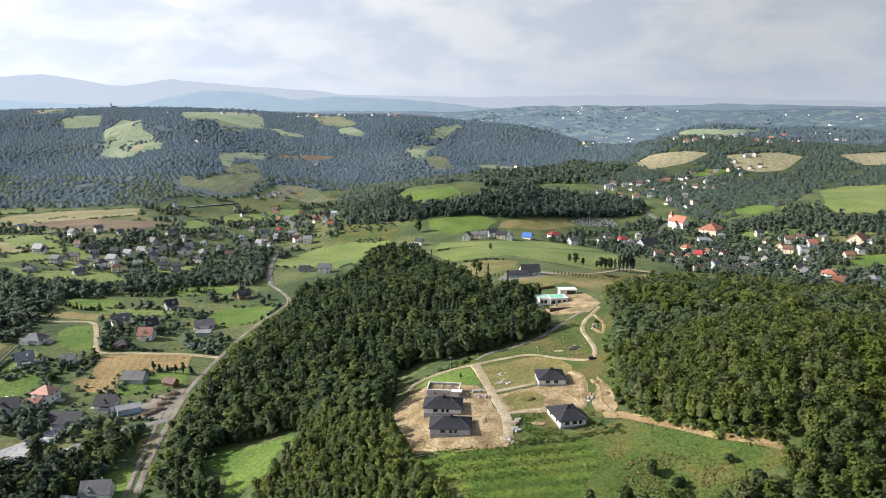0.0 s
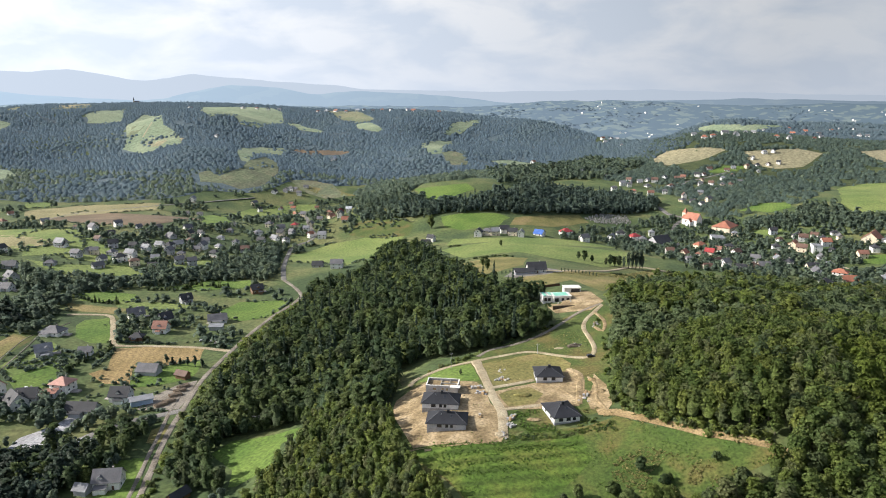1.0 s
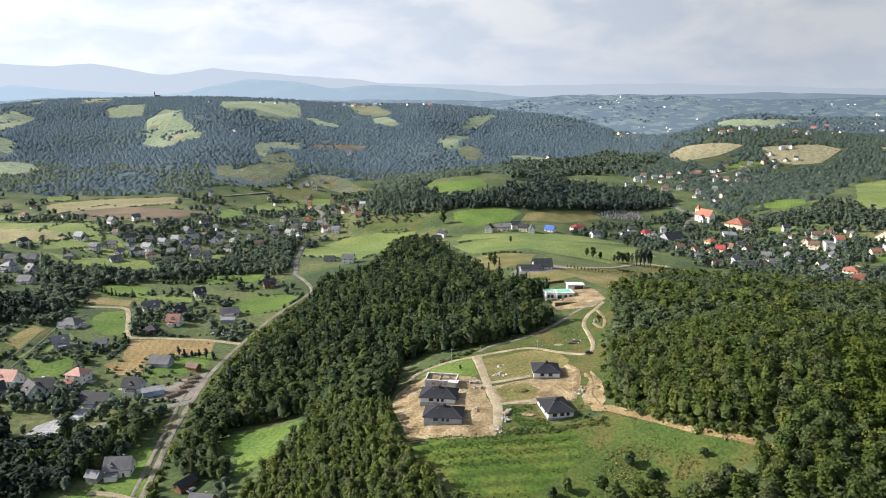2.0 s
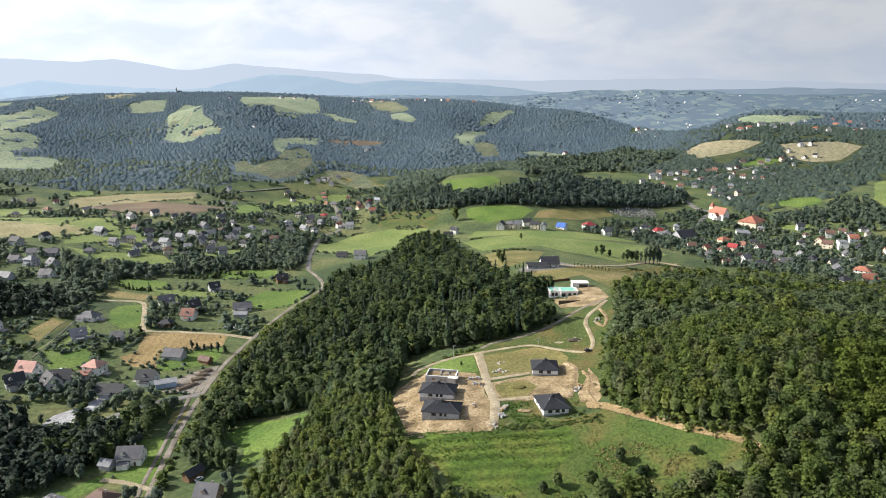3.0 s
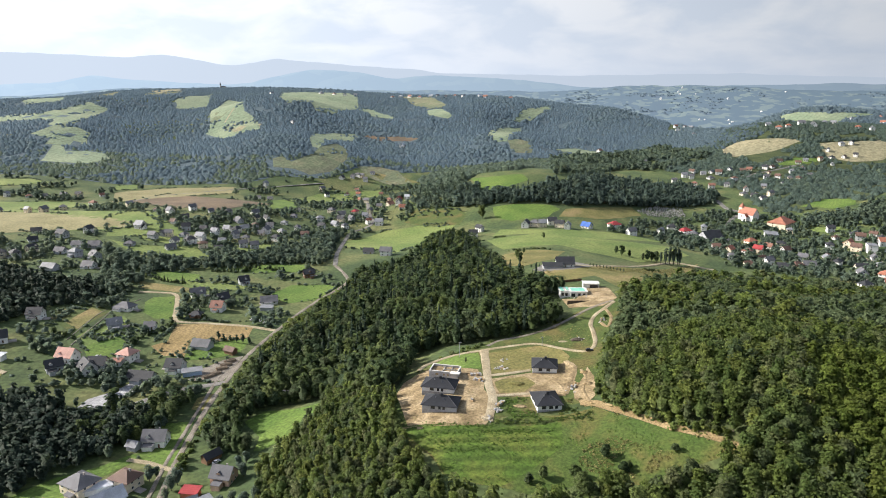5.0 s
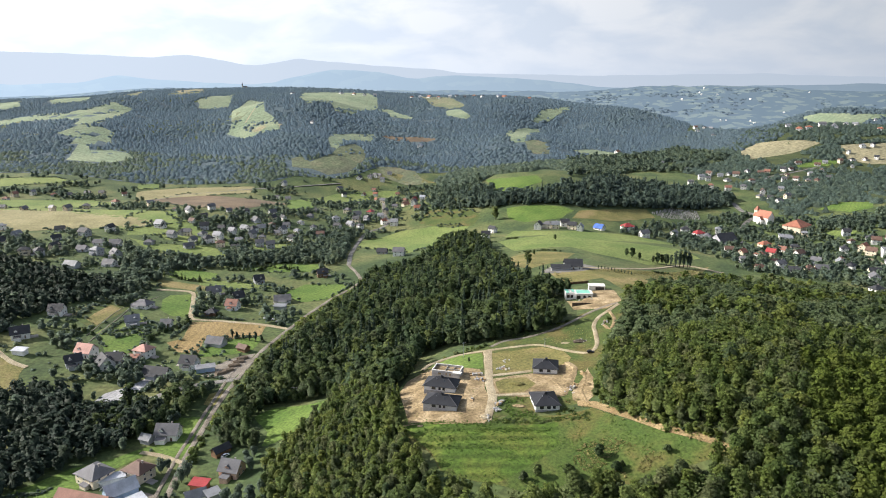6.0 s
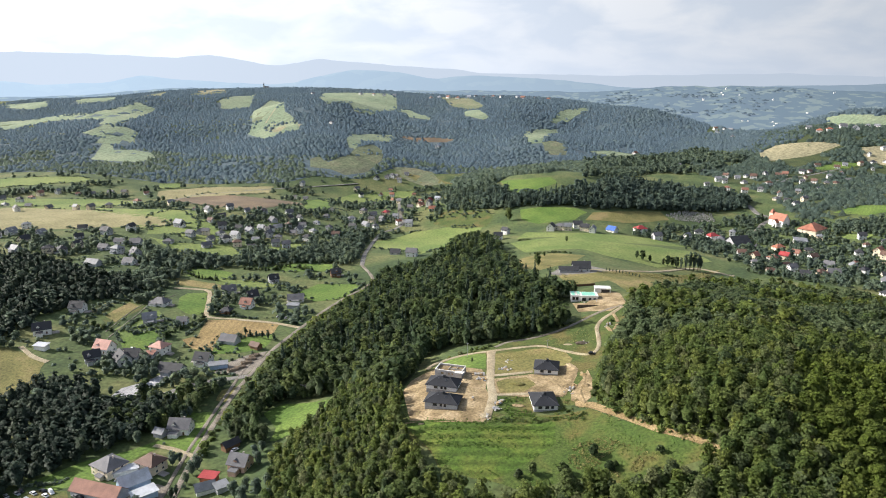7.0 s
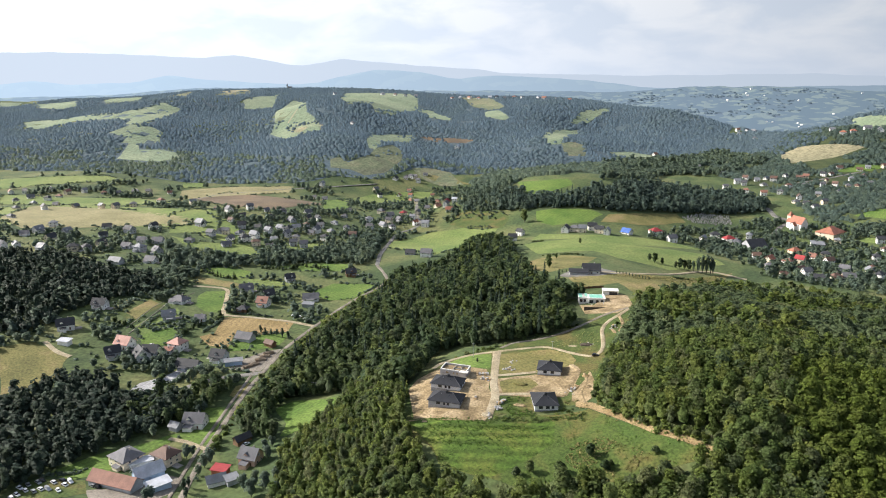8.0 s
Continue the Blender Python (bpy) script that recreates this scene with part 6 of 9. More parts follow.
house(393.0, 841.1, 30, 8.7, 5.9, 3, 1.8, "hip", "white", "brown", "single-storey white rendered house with brown hipped roof", rows=1)
house(345.8, 651.5, 80, 11.4, 8.1, 5.6, 3.4, "gable", "pale grey", "grey", "two-storey pale grey rendered house with grey tiled gabled roof", rows=2)
house(456.7, 838.4, 0, 10.2, 7, 3, 2.1, "hip", "white", "charcoal", "single-storey white rendered house with charcoal hipped roof", rows=1)
house(354.5, 881.5, -15, 9.2, 7.5, 5.6, 2.2, "hip", "cream", "slate", "two-storey cream rendered house with pale grey hipped roof", rows=2)
house(425.3, 780.4, 50, 8.2, 6.8, 3, 2, "hip", "white", "charcoal", "single-storey white rendered house with charcoal hipped roof", rows=1)
house(399.1, 750.9, 80, 9.9, 8.3, 3, 3.5, "gable", "pale grey", "grey", "single-storey pale grey rendered house with grey tiled gabled roof", rows=1)
house(363.7, 1125.2, 80, 11.4, 8.6, 5.6, 3.6, "gable", "white", "brown", "two-storey white rendered house with brown gabled roof", rows=2)
house(352.0, 1261.2, -15, 12.9, 9.1, 5.6, 3.8, "gable", "white", "brown", "two-storey white rendered house with brown gabled roof", rows=2)
house(375.4, 1283.1, 50, 9.8, 7.7, 5.6, 3.2, "gable", "white", "grey", "two-storey white rendered house with grey tiled gabled roof", rows=2)
house(474.5, 1230.4, 50, 12.9, 10.9, 3, 3.3, "hip", "cream", "brown", "single-storey cream rendered house with brown hipped roof", rows=1)
house(588.4, 1402.8, 30, 11.6, 8.4, 3, 2.5, "hip", "white", "charcoal", "single-storey white rendered house with charcoal hipped roof", rows=1)
house(534.6, 1381.6, -15, 10.1, 7.6, 3, 3.2, "gable", "white", "slate", "single-storey white rendered house with pale grey gabled roof", rows=1)
house(299.5, 1227.1, 0, 9.4, 6.5, 5.6, 2.7, "gable", "white", "grey", "two-storey white rendered house with grey tiled gabled roof", rows=2)
house(611.4, 1406.8, 50, 11.3, 8.2, 3, 3.4, "gable", "white", "brown", "single-storey white rendered house with brown gabled roof", rows=1)
house(393.8, 1139.5, -15, 9.3, 7.2, 5.6, 3, "gable", "cream", "slate", "two-storey cream rendered house with pale grey gabled roof", rows=2)
house(354.0, 1099.8, 30, 12.2, 9.1, 3, 2.7, "hip", "cream", "grey", "single-storey cream rendered house with grey tiled hipped roof", rows=1)
house(460.9, 1228.6, 80, 11.5, 9.3, 3, 2.8, "hip", "cream", "grey", "single-storey cream rendered house with grey tiled hipped roof", rows=1)
house(388.2, 1083.4, 30, 10.7, 7.7, 5.6, 3.2, "gable", "cream", "grey", "two-storey cream rendered house with grey tiled gabled roof", rows=2)
house(-221.4, 921.2, -35, 9.1, 7.4, 5.6, 3.1, "gable", "grey", "grey", "two-storey grey rendered house with grey tiled gabled roof", rows=2)
house(-288.3, 706.0, 30, 10.4, 8.1, 5.6, 3.4, "gable", "grey", "grey", "two-storey grey rendered house with grey tiled gabled roof", rows=2)
house(-311.1, 795.4, -35, 9.1, 6.5, 5.6, 1.9, "hip", "grey", "brown", "two-storey grey rendered house with brown hipped roof", rows=2)
house(-393.3, 698.4, -15, 9.5, 7.3, 5.6, 3.1, "gable", "grey", "grey", "two-storey grey rendered house with grey tiled gabled roof", rows=2)
house(-314.9, 842.4, -35, 9.4, 6.7, 5.6, 2.8, "gable", "white", "charcoal", "two-storey white rendered house with charcoal gabled roof", rows=2)
house(-358.0, 752.1, 0, 9.8, 7.2, 3, 3, "gable", "grey", "charcoal", "single-storey grey rendered house with charcoal gabled roof", rows=1)
house(-262.6, 961.0, -15, 11.5, 9.4, 5.6, 2.8, "hip", "cream", "grey", "two-storey cream rendered house with grey tiled hipped roof", rows=2)
house(-316.5, 712.7, 10, 9.8, 7.6, 3, 3.2, "gable", "white", "slate", "single-storey white rendered house with pale grey gabled roof", rows=1)
house(-305.9, 942.7, 10, 9.7, 7.4, 3, 2.2, "hip", "white", "grey", "single-storey white rendered house with grey tiled hipped roof", rows=1)
house(-341.5, 868.1, 50, 11.6, 9.8, 3, 4.1, "gable", "white", "grey", "single-storey white rendered house with grey tiled gabled roof", rows=1)
house(-376.8, 744.0, 30, 11.6, 9.1, 5.6, 3.8, "gable", "grey", "charcoal", "two-storey grey rendered house with charcoal gabled roof", rows=2)
house(-403.3, 792.9, 30, 10.8, 8.2, 3, 3.4, "gable", "grey", "charcoal", "single-storey grey rendered house with charcoal gabled roof", rows=1)
house(-327.1, 686.8, 30, 9.7, 7, 5.6, 2.1, "hip", "cream", "brown", "two-storey cream rendered house with brown hipped roof", rows=2)
house(-405.2, 767.0, -15, 8.3, 6.9, 3, 2.9, "gable", "white", "brown", "single-storey white rendered house with brown gabled roof", rows=1)
house(-462.9, 829.4, -15, 9.3, 6.9, 3, 2.1, "hip", "grey", "brown", "single-storey grey rendered house with brown hipped roof", rows=1)
house(-274.8, 705.6, 30, 10.7, 8.4, 5.6, 3.5, "gable", "grey", "grey", "two-storey grey rendered house with grey tiled gabled roof", rows=2)
house(-246.8, 796.4, 10, 11.5, 7.9, 5.6, 3.3, "gable", "grey", "brown", "two-storey grey rendered house with brown gabled roof", rows=2)
house(-297.0, 895.6, 0, 9.9, 7.5, 3, 2.2, "hip", "grey", "grey", "single-storey grey rendered house with grey tiled hipped roof", rows=1)
house(-364.5, 693.2, 80, 8.8, 7.1, 3, 3, "gable", "white", "grey", "single-storey white rendered house with grey tiled gabled roof", rows=1)
house(-391.2, 839.5, 50, 8.1, 6.5, 3, 2.7, "gable", "grey", "grey", "single-storey grey rendered house with grey tiled gabled roof", rows=1)
house(-256.5, 1255.0, 10, 8, 5.6, 3, 2.4, "gable", "cream", "rust", "single-storey cream rendered house with rust-brown gabled roof", rows=1)
house(-166.8, 991.4, 80, 11.1, 8.7, 5.6, 3.7, "gable", "white", "grey", "two-storey white rendered house with grey tiled gabled roof", rows=2)
house(-316.5, 1230.6, 80, 9.7, 7.5, 3, 3.1, "gable", "white", "rust", "single-storey white rendered house with rust-brown gabled roof", rows=1)
house(-203.9, 961.6, 80, 10.6, 7.5, 5.6, 3.1, "gable", "cream", "grey", "two-storey cream rendered house with grey tiled gabled roof", rows=2)
house(-259.2, 1159.6, -15, 11.3, 9.1, 5.6, 3.8, "gable", "cream", "grey", "two-storey cream rendered house with grey tiled gabled roof", rows=2)
house(-205.2, 937.5, 0, 9.4, 7.1, 5.6, 3, "gable", "white", "slate", "two-storey white rendered house with pale grey gabled roof", rows=2)
house(-306.2, 1268.3, 0, 8.3, 6.7, 3, 2.8, "gable", "white", "rust", "single-storey white rendered house with rust-brown gabled roof", rows=1)
house(-156.4, 965.3, 10, 11.2, 9, 3, 3.8, "gable", "white", "orange", "single-storey white rendered house with orange tiled gabled roof", rows=1)
house(-197.4, 994.2, 0, 9.3, 6.9, 3, 2.9, "gable", "cream", "grey", "single-storey cream rendered house with grey tiled gabled roof", rows=1)
house(-193.7, 910.6, 50, 8.6, 6.4, 5.6, 2.7, "gable", "white", "orange", "two-storey white rendered house with orange tiled gabled roof", rows=2)
house(-282.3, 1198.1, -35, 8.4, 6.4, 3, 2.7, "gable", "cream", "orange", "single-storey cream rendered house with orange tiled gabled roof", rows=1)
house(-285.7, 1090.4, -15, 8.6, 6.5, 3, 2.7, "gable", "cream", "charcoal", "single-storey cream rendered house with charcoal gabled roof", rows=1)
house(-234.3, 912.6, -15, 10.9, 8, 5.6, 3.4, "gable", "cream", "charcoal", "two-storey cream rendered house with charcoal gabled roof", rows=2)
house(-283.5, 1138.9, 0, 12, 8.4, 3, 2.5, "hip", "white", "brown", "single-storey white rendered house with brown hipped roof", rows=1)
house(-746.6, 844.5, 10, 10.2, 8.1, 3, 3.4, "gable", "cream", "grey", "single-storey cream rendered house with grey tiled gabled roof", rows=1)
house(-686.7, 1045.3, 50, 9.8, 7.1, 3, 3, "gable", "white", "rust", "single-storey white rendered house with rust-brown gabled roof", rows=1)
house(-653.2, 828.8, -15, 9.3, 7.7, 5.6, 3.2, "gable", "cream", "slate", "two-storey cream rendered house with pale grey gabled roof", rows=2)
house(-762.7, 785.7, -15, 10.8, 9.1, 3, 2.7, "hip", "cream", "grey", "single-storey cream rendered house with grey tiled hipped roof", rows=1)
house(-717.0, 1028.3, 0, 12, 8.5, 5.6, 3.6, "gable", "cream", "charcoal", "two-storey cream rendered house with charcoal gabled roof", rows=2)
house(-809.9, 897.0, 0, 11.2, 8.9, 5.6, 2.7, "hip", "white", "charcoal", "two-storey white rendered house with charcoal hipped roof", rows=2)
house(-623.7, 861.2, 30, 11.7, 8.7, 5.6, 2.6, "hip", "cream", "grey", "two-storey cream rendered house with grey tiled hipped roof", rows=2)
house(-701.6, 832.5, 80, 10.4, 8.4, 3, 3.5, "gable", "cream", "grey", "single-storey cream rendered house with grey tiled gabled roof", rows=1)
house(-718.4, 790.7, -35, 12.5, 8.9, 5.6, 3.7, "gable", "white", "grey", "two-storey white rendered house with grey tiled gabled roof", rows=2)
house(-779.6, 990.7, 30, 9.8, 8.1, 3, 2.4, "hip", "white", "rust", "single-storey white rendered house with rust-brown hipped roof", rows=1)
house(-903.9, 951.0, 0, 10.8, 7.6, 5.6, 3.2, "gable", "white", "charcoal", "two-storey white rendered house with charcoal gabled roof", rows=2)
house(-756.7, 997.7, 30, 11.6, 9.5, 3, 4, "gable", "cream", "grey", "single-storey cream rendered house with grey tiled gabled roof", rows=1)
house(-854.1, 877.8, 50, 10.8, 8, 3, 2.4, "hip", "white", "charcoal", "single-storey white rendered house with charcoal hipped roof", rows=1)
house(-539.8, 889.8, 50, 10.8, 8.3, 5.6, 3.5, "gable", "cream", "slate", "two-storey cream rendered house with pale grey gabled roof", rows=2)
house(-448.5, 642.6, 10, 10.2, 7.9, 3, 3.3, "gable", "white", "grey", "single-storey white rendered house with grey tiled gabled roof", rows=1)
house(-472.4, 580.9, -35, 10.4, 8.3, 5.6, 2.5, "hip", "grey", "charcoal", "two-storey grey rendered house with charcoal hipped roof", rows=2)
house(-576.1, 627.0, 80, 10.8, 8.7, 5.6, 3.7, "gable", "white", "slate", "two-storey white rendered house with pale grey gabled roof", rows=2)
house(-543.1, 633.9, 80, 9.8, 8.2, 5.6, 3.4, "gable", "grey", "slate", "two-storey grey rendered house with pale grey gabled roof", rows=2)
house(-552.2, 547.4, 0, 11.7, 9.2, 5.6, 3.9, "gable", "white", "grey", "two-storey white rendered house with grey tiled gabled roof", rows=2)
house(-402.5, 666.1, 10, 10.4, 7.5, 3, 2.2, "hip", "grey", "grey", "single-storey grey rendered house with grey tiled hipped roof", rows=1)
house(-405.9, 610.1, -35, 11.4, 9.3, 5.6, 3.9, "gable", "grey", "grey", "two-storey grey rendered house with grey tiled gabled roof", rows=2)
house(-472.8, 698.6, 80, 9.3, 7.7, 5.6, 3.2, "gable", "white", "charcoal", "two-storey white rendered house with charcoal gabled roof", rows=2)
house(-577.4, 607.3, 30, 9.7, 7.2, 3, 3, "gable", "white", "grey", "single-storey white rendered house with grey tiled gabled roof", rows=1)
house(-515.2, 565.3, -15, 10.6, 8.6, 3, 3.6, "gable", "grey", "slate", "single-storey grey rendered house with pale grey gabled roof", rows=1)
house(-501.0, 642.9, 50, 9.1, 6.6, 3, 2.8, "gable", "grey", "charcoal", "single-storey grey rendered house with charcoal gabled roof", rows=1)
house(-428.2, 610.4, -15, 11.4, 9.4, 5.6, 2.8, "hip", "grey", "slate", "two-storey grey rendered house with pale grey hipped roof", rows=2)
house(749.2, 1631.8, 80, 12.9, 10.7, 5.6, 4.5, "gable", "white", "grey", "two-storey white rendered house with grey tiled gabled roof", rows=2)
house(658.9, 1655.3, -15, 11.7, 9.2, 5.6, 2.8, "hip", "white", "slate", "two-storey white rendered house with pale grey hipped roof", rows=2)
house(1194.1, 2328.6, 0, 10.7, 7.6, 5.6, 3.2, "gable", "white", "orange", "two-storey white rendered house with orange tiled gabled roof", rows=2)
house(1181.5, 2175.1, 30, 13.5, 10.1, 5.6, 3, "hip", "white", "grey", "two-storey white rendered house with grey tiled hipped roof", rows=2)
house(1236.1, 2356.7, 10, 11.4, 8.7, 5.6, 3.7, "gable", "white", "slate", "two-storey white rendered house with pale grey gabled roof", rows=2)
house(1061.5, 2330.4, 50, 13.5, 11.2, 5.6, 3.4, "hip", "white", "orange", "two-storey white rendered house with orange tiled hipped roof", rows=2)
house(1242.4, 2204.1, -35, 12.8, 9.6, 5.6, 4, "gable", "white", "grey", "two-storey white rendered house with grey tiled gabled roof", rows=2)
house(538.1, 1645.7, 0, 12.8, 9, 5.6, 3.8, "gable", "white", "slate", "two-storey white rendered house with pale grey gabled roof", rows=2)
house(1052.6, 2206.5, 30, 14, 10, 5.6, 3, "hip", "white", "grey", "two-storey white rendered house with grey tiled hipped roof", rows=2)
house(960.6, 2286.8, -35, 12.5, 10.3, 5.6, 3.1, "hip", "white", "slate", "two-storey white rendered house with pale grey hipped roof", rows=2)
house(848.1, 1721.6, 30, 11.7, 8.3, 5.6, 3.5, "gable", "white", "orange", "two-storey white rendered house with orange tiled gabled roof", rows=2)
house(1275.6, 2346.4, 30, 13.7, 10.5, 5.6, 4.4, "gable", "white", "grey", "two-storey white rendered house with grey tiled gabled roof", rows=2)
house(414.1, 2075.9, 30, 12.6, 10.3, 5.6, 4.3, "gable", "white", "rust", "two-storey white rendered house with rust-brown gabled roof", rows=2)
house(724.4, 3693.4, 0, 11.1, 8.8, 5.6, 3.7, "gable", "white", "grey", "two-storey white rendered house with grey tiled gabled roof", rows=2)
house(640.8, 3089.2, -15, 13.6, 11.3, 5.6, 3.4, "hip", "white", "rust", "two-storey white rendered house with rust-brown hipped roof", rows=2)
house(802.0, 3115.8, -35, 12.4, 9.2, 5.6, 3.9, "gable", "white", "grey", "two-storey white rendered house with grey tiled gabled roof", rows=2)
house(690.8, 3129.9, -35, 11.6, 8, 5.6, 2.4, "hip", "white", "rust", "two-storey white rendered house with rust-brown hipped roof", rows=2)
house(440.3, 2081.0, 50, 13.3, 10.4, 5.6, 4.4, "gable", "white", "grey", "two-storey white rendered house with grey tiled gabled roof", rows=2)
house(876.0, 3245.3, 30, 12.8, 8.8, 5.6, 3.7, "gable", "white", "rust", "two-storey white rendered house with rust-brown gabled roof", rows=2)
house(762.3, 2966.4, 50, 11.8, 9.6, 5.6, 4, "gable", "white", "rust", "two-storey white rendered house with rust-brown gabled roof", rows=2)
house(744.0, 3356.1, -35, 12.6, 10.2, 5.6, 3.1, "hip", "white", "slate", "two-storey white rendered house with pale grey hipped roof", rows=2)
house(723.1, 3862.8, -15, 10.7, 7.3, 5.6, 3.1, "gable", "white", "rust", "two-storey white rendered house with rust-brown gabled roof", rows=2)
house(579.6, 3115.5, -15, 13.4, 9.4, 5.6, 3.9, "gable", "white", "rust", "two-storey white rendered house with rust-brown gabled roof", rows=2)
house(764.7, 3064.2, 50, 13.1, 10.2, 5.6, 4.3, "gable", "white", "slate", "two-storey white rendered house with pale grey gabled roof", rows=2)
house(963.9, 3930.3, 50, 10.5, 8.3, 5.6, 3.5, "gable", "white", "slate", "two-storey white rendered house with pale grey gabled roof", rows=2)
house(951.2, 3385.2, 0, 12.9, 9.1, 5.6, 3.8, "gable", "white", "grey", "two-storey white rendered house with grey tiled gabled roof", rows=2)

# ---- the building site ----
SITE_ROOF = tiles("new anthracite roof tiles", (0.026, 0.028, 0.034), 0.36, 0.7, 0.25)
RIDGE = plain("dark ridge tiles", (0.085, 0.087, 0.095))
BLOCK = plain("grey concrete block walls", (0.36, 0.36, 0.37), wear=0.2, fine=2.0)
RING = plain("pale concrete ring beam", (0.66, 0.65, 0.62))
BARE_RENDER = plain("undercoat render", (0.70, 0.71, 0.74))
MEMBRANE = plain("mint green roof membrane", (0.20, 0.52, 0.40), 0.5)
TIMBER = plain("raw timber", (0.42, 0.30, 0.17), wear=0.25)
PALLET = plain("wrapped pale blocks", (0.46, 0.44, 0.40), wear=0.25)
STEEL = plain("grey galvanised steel", (0.34, 0.35, 0.36), 0.5)
BLACK = plain("black paint", (0.018, 0.018, 0.020), 0.25, spec=0.6)
RUBBER = plain("black rubber", (0.02, 0.02, 0.02))


def hips(parent, w, d, eaves, rise, over, thick):
    """Ridge and hip caps along the roof's folds."""
    a_, b_ = w / 2 + over, d / 2 + over
    z0 = eaves - rise * over / (d / 2) + thick
    rl, zt = max(0.15, (w - d) / 2 + 0.15), eaves + rise + thick
    runs = [((-rl, 0, zt), (rl, 0, zt))] + [((sx * rl, 0, zt), (sx * a_, sy * b_, z0)) for sx in (-1, 1) for sy in (-1, 1)]
    for p, q in runs:
        p, q = Vector(p), Vector(q)
        bm = bmesh.new()
        box(bm, 0, (q - p).length, -0.13, 0.13, -0.02, 0.07)
        cap = part("ridge_cap", bm, RIDGE, parent)
        cap.matrix_basis = Matrix.Translation(p) @ (q - p).to_track_quat("X", "Z").to_matrix().to_4x4()


def bungalow(x, y, turn, w, d, label, wall, lights, z, skylight=True, extra=None):
    """A new bungalow with a dark hipped roof; lights: windows on the front as (x, width)."""
    home = thing("bungalow", x, y, turn, label, "house", "new bungalows", z)
    KEEP_OUT.append((x, y, w * 0.6 + 3))
    eaves, rise, over, thick = 2.9, 2.75, 0.65, 0.22
    part("wall", wall_mesh("hip", w, d, eaves, rise, -2.5), wall, home)
    bm = bmesh.new()
    box(bm, -w / 2 - 0.06, w / 2 + 0.06, -d / 2 - 0.06, d / 2 + 0.06, -2.5, 0.35)
    part("plinth", bm, BLOCK, home, "grey block plinth")
    roof = part("roof", roof_mesh("hip", w, d, eaves, rise, over, thick, 1.0), SITE_ROOF, home)
    hips(roof, w, d, eaves, rise, over, thick)
    bm = bmesh.new()
    a_, b_, z0 = w / 2 + over, d / 2 + over, eaves - rise * over / (d / 2)
    box(bm, -a_ - 0.12, a_ + 0.12, -b_ - 0.12, -b_ + 0.0, z0 + 0.02, z0 + 0.16)
    part("gutter", bm, DARK_FRAME, home)
    for px, ww in lights:
        window(home, px, -d / 2, 0.95, 0, ww, 1.35, True)
    for sx in (-1, 1):
        for py in (-0.22, 0.22):
            window(home, sx * w / 2, py * d, 0.95, 90 * sx, 1.5, 1.35, True)
    stack = part("chimney", boxes_mesh(("chimney", "dark"), DARK_FRAME, (-0.55, 0.55, -0.4, 0.4, -1.2, 1.3), (-0.63, 0.63, -0.48, 0.48, 1.3, 1.44)), None, home)
    stack.matrix_basis = pose(0.03 * w, -0.06 * d, eaves + rise * 0.92, 0, 0, 0)
    pipe = part("vent_pipe", boxes_mesh(("vent_pipe",), STEEL, (-0.09, 0.09, -0.09, 0.09, -0.5, 0.8)), None, home)
    pipe.matrix_basis = pose(-0.14 * w, -0.16 * d, eaves + rise * 0.7, 0, 0, 0)
    if skylight:
        slope = math.degrees(math.atan2(rise, d / 2))
        sl = part("roof_window", boxes_mesh(("roof_window",), DARK_FRAME, (-0.5, 0.5, -0.75, 0.75, 0.0, 0.1)), None, home)
        sl.matrix_basis = pose(0.12 * w, -0.22 * d, eaves + rise * (1 - 0.44) + thick + 0.02, slope, 0, 0)
        part("pane", boxes_mesh(("roof_pane",), GLASS, (-0.4, 0.4, -0.65, 0.65, 0.0, 0.12)), None, sl)
    return home


bungalow(3.2, 271.6, -3, 16.4, 10.6, "grey-walled new bungalow with dark hipped tiled roof", WALLS["grey"], ((-3.0, 2.0), (0.2, 1.2), (2.2, 1.2)), float(ground_z(4, 267)) + 0.3)
bungalow(0.1, 288.4, -4, 16.0, 10.6, "pale-walled new bungalow with dark hipped tiled roof", BARE_RENDER, ((-3.0, 2.0), (0.2, 1.2), (2.2, 1.2)), float(ground_z(2, 284)) + 0.3)
bungalow(51.6, 319.0, 1, 12.6, 12.2, "white new bungalow with charcoal hipped roof", BARE_RENDER, ((-2.2, 1.9), (1.8, 1.9)), float(ground_z(51, 312)) + 0.3, False)
bungalow(52.5, 278.8, 14, 11.6, 14.6, "white corner bungalow with grey hipped roof", WALLS["white"], ((-2.8, 1.9), (0.6, 1.9), (3.2, 1.4)), float(ground_z(52, 271)) + 0.3)


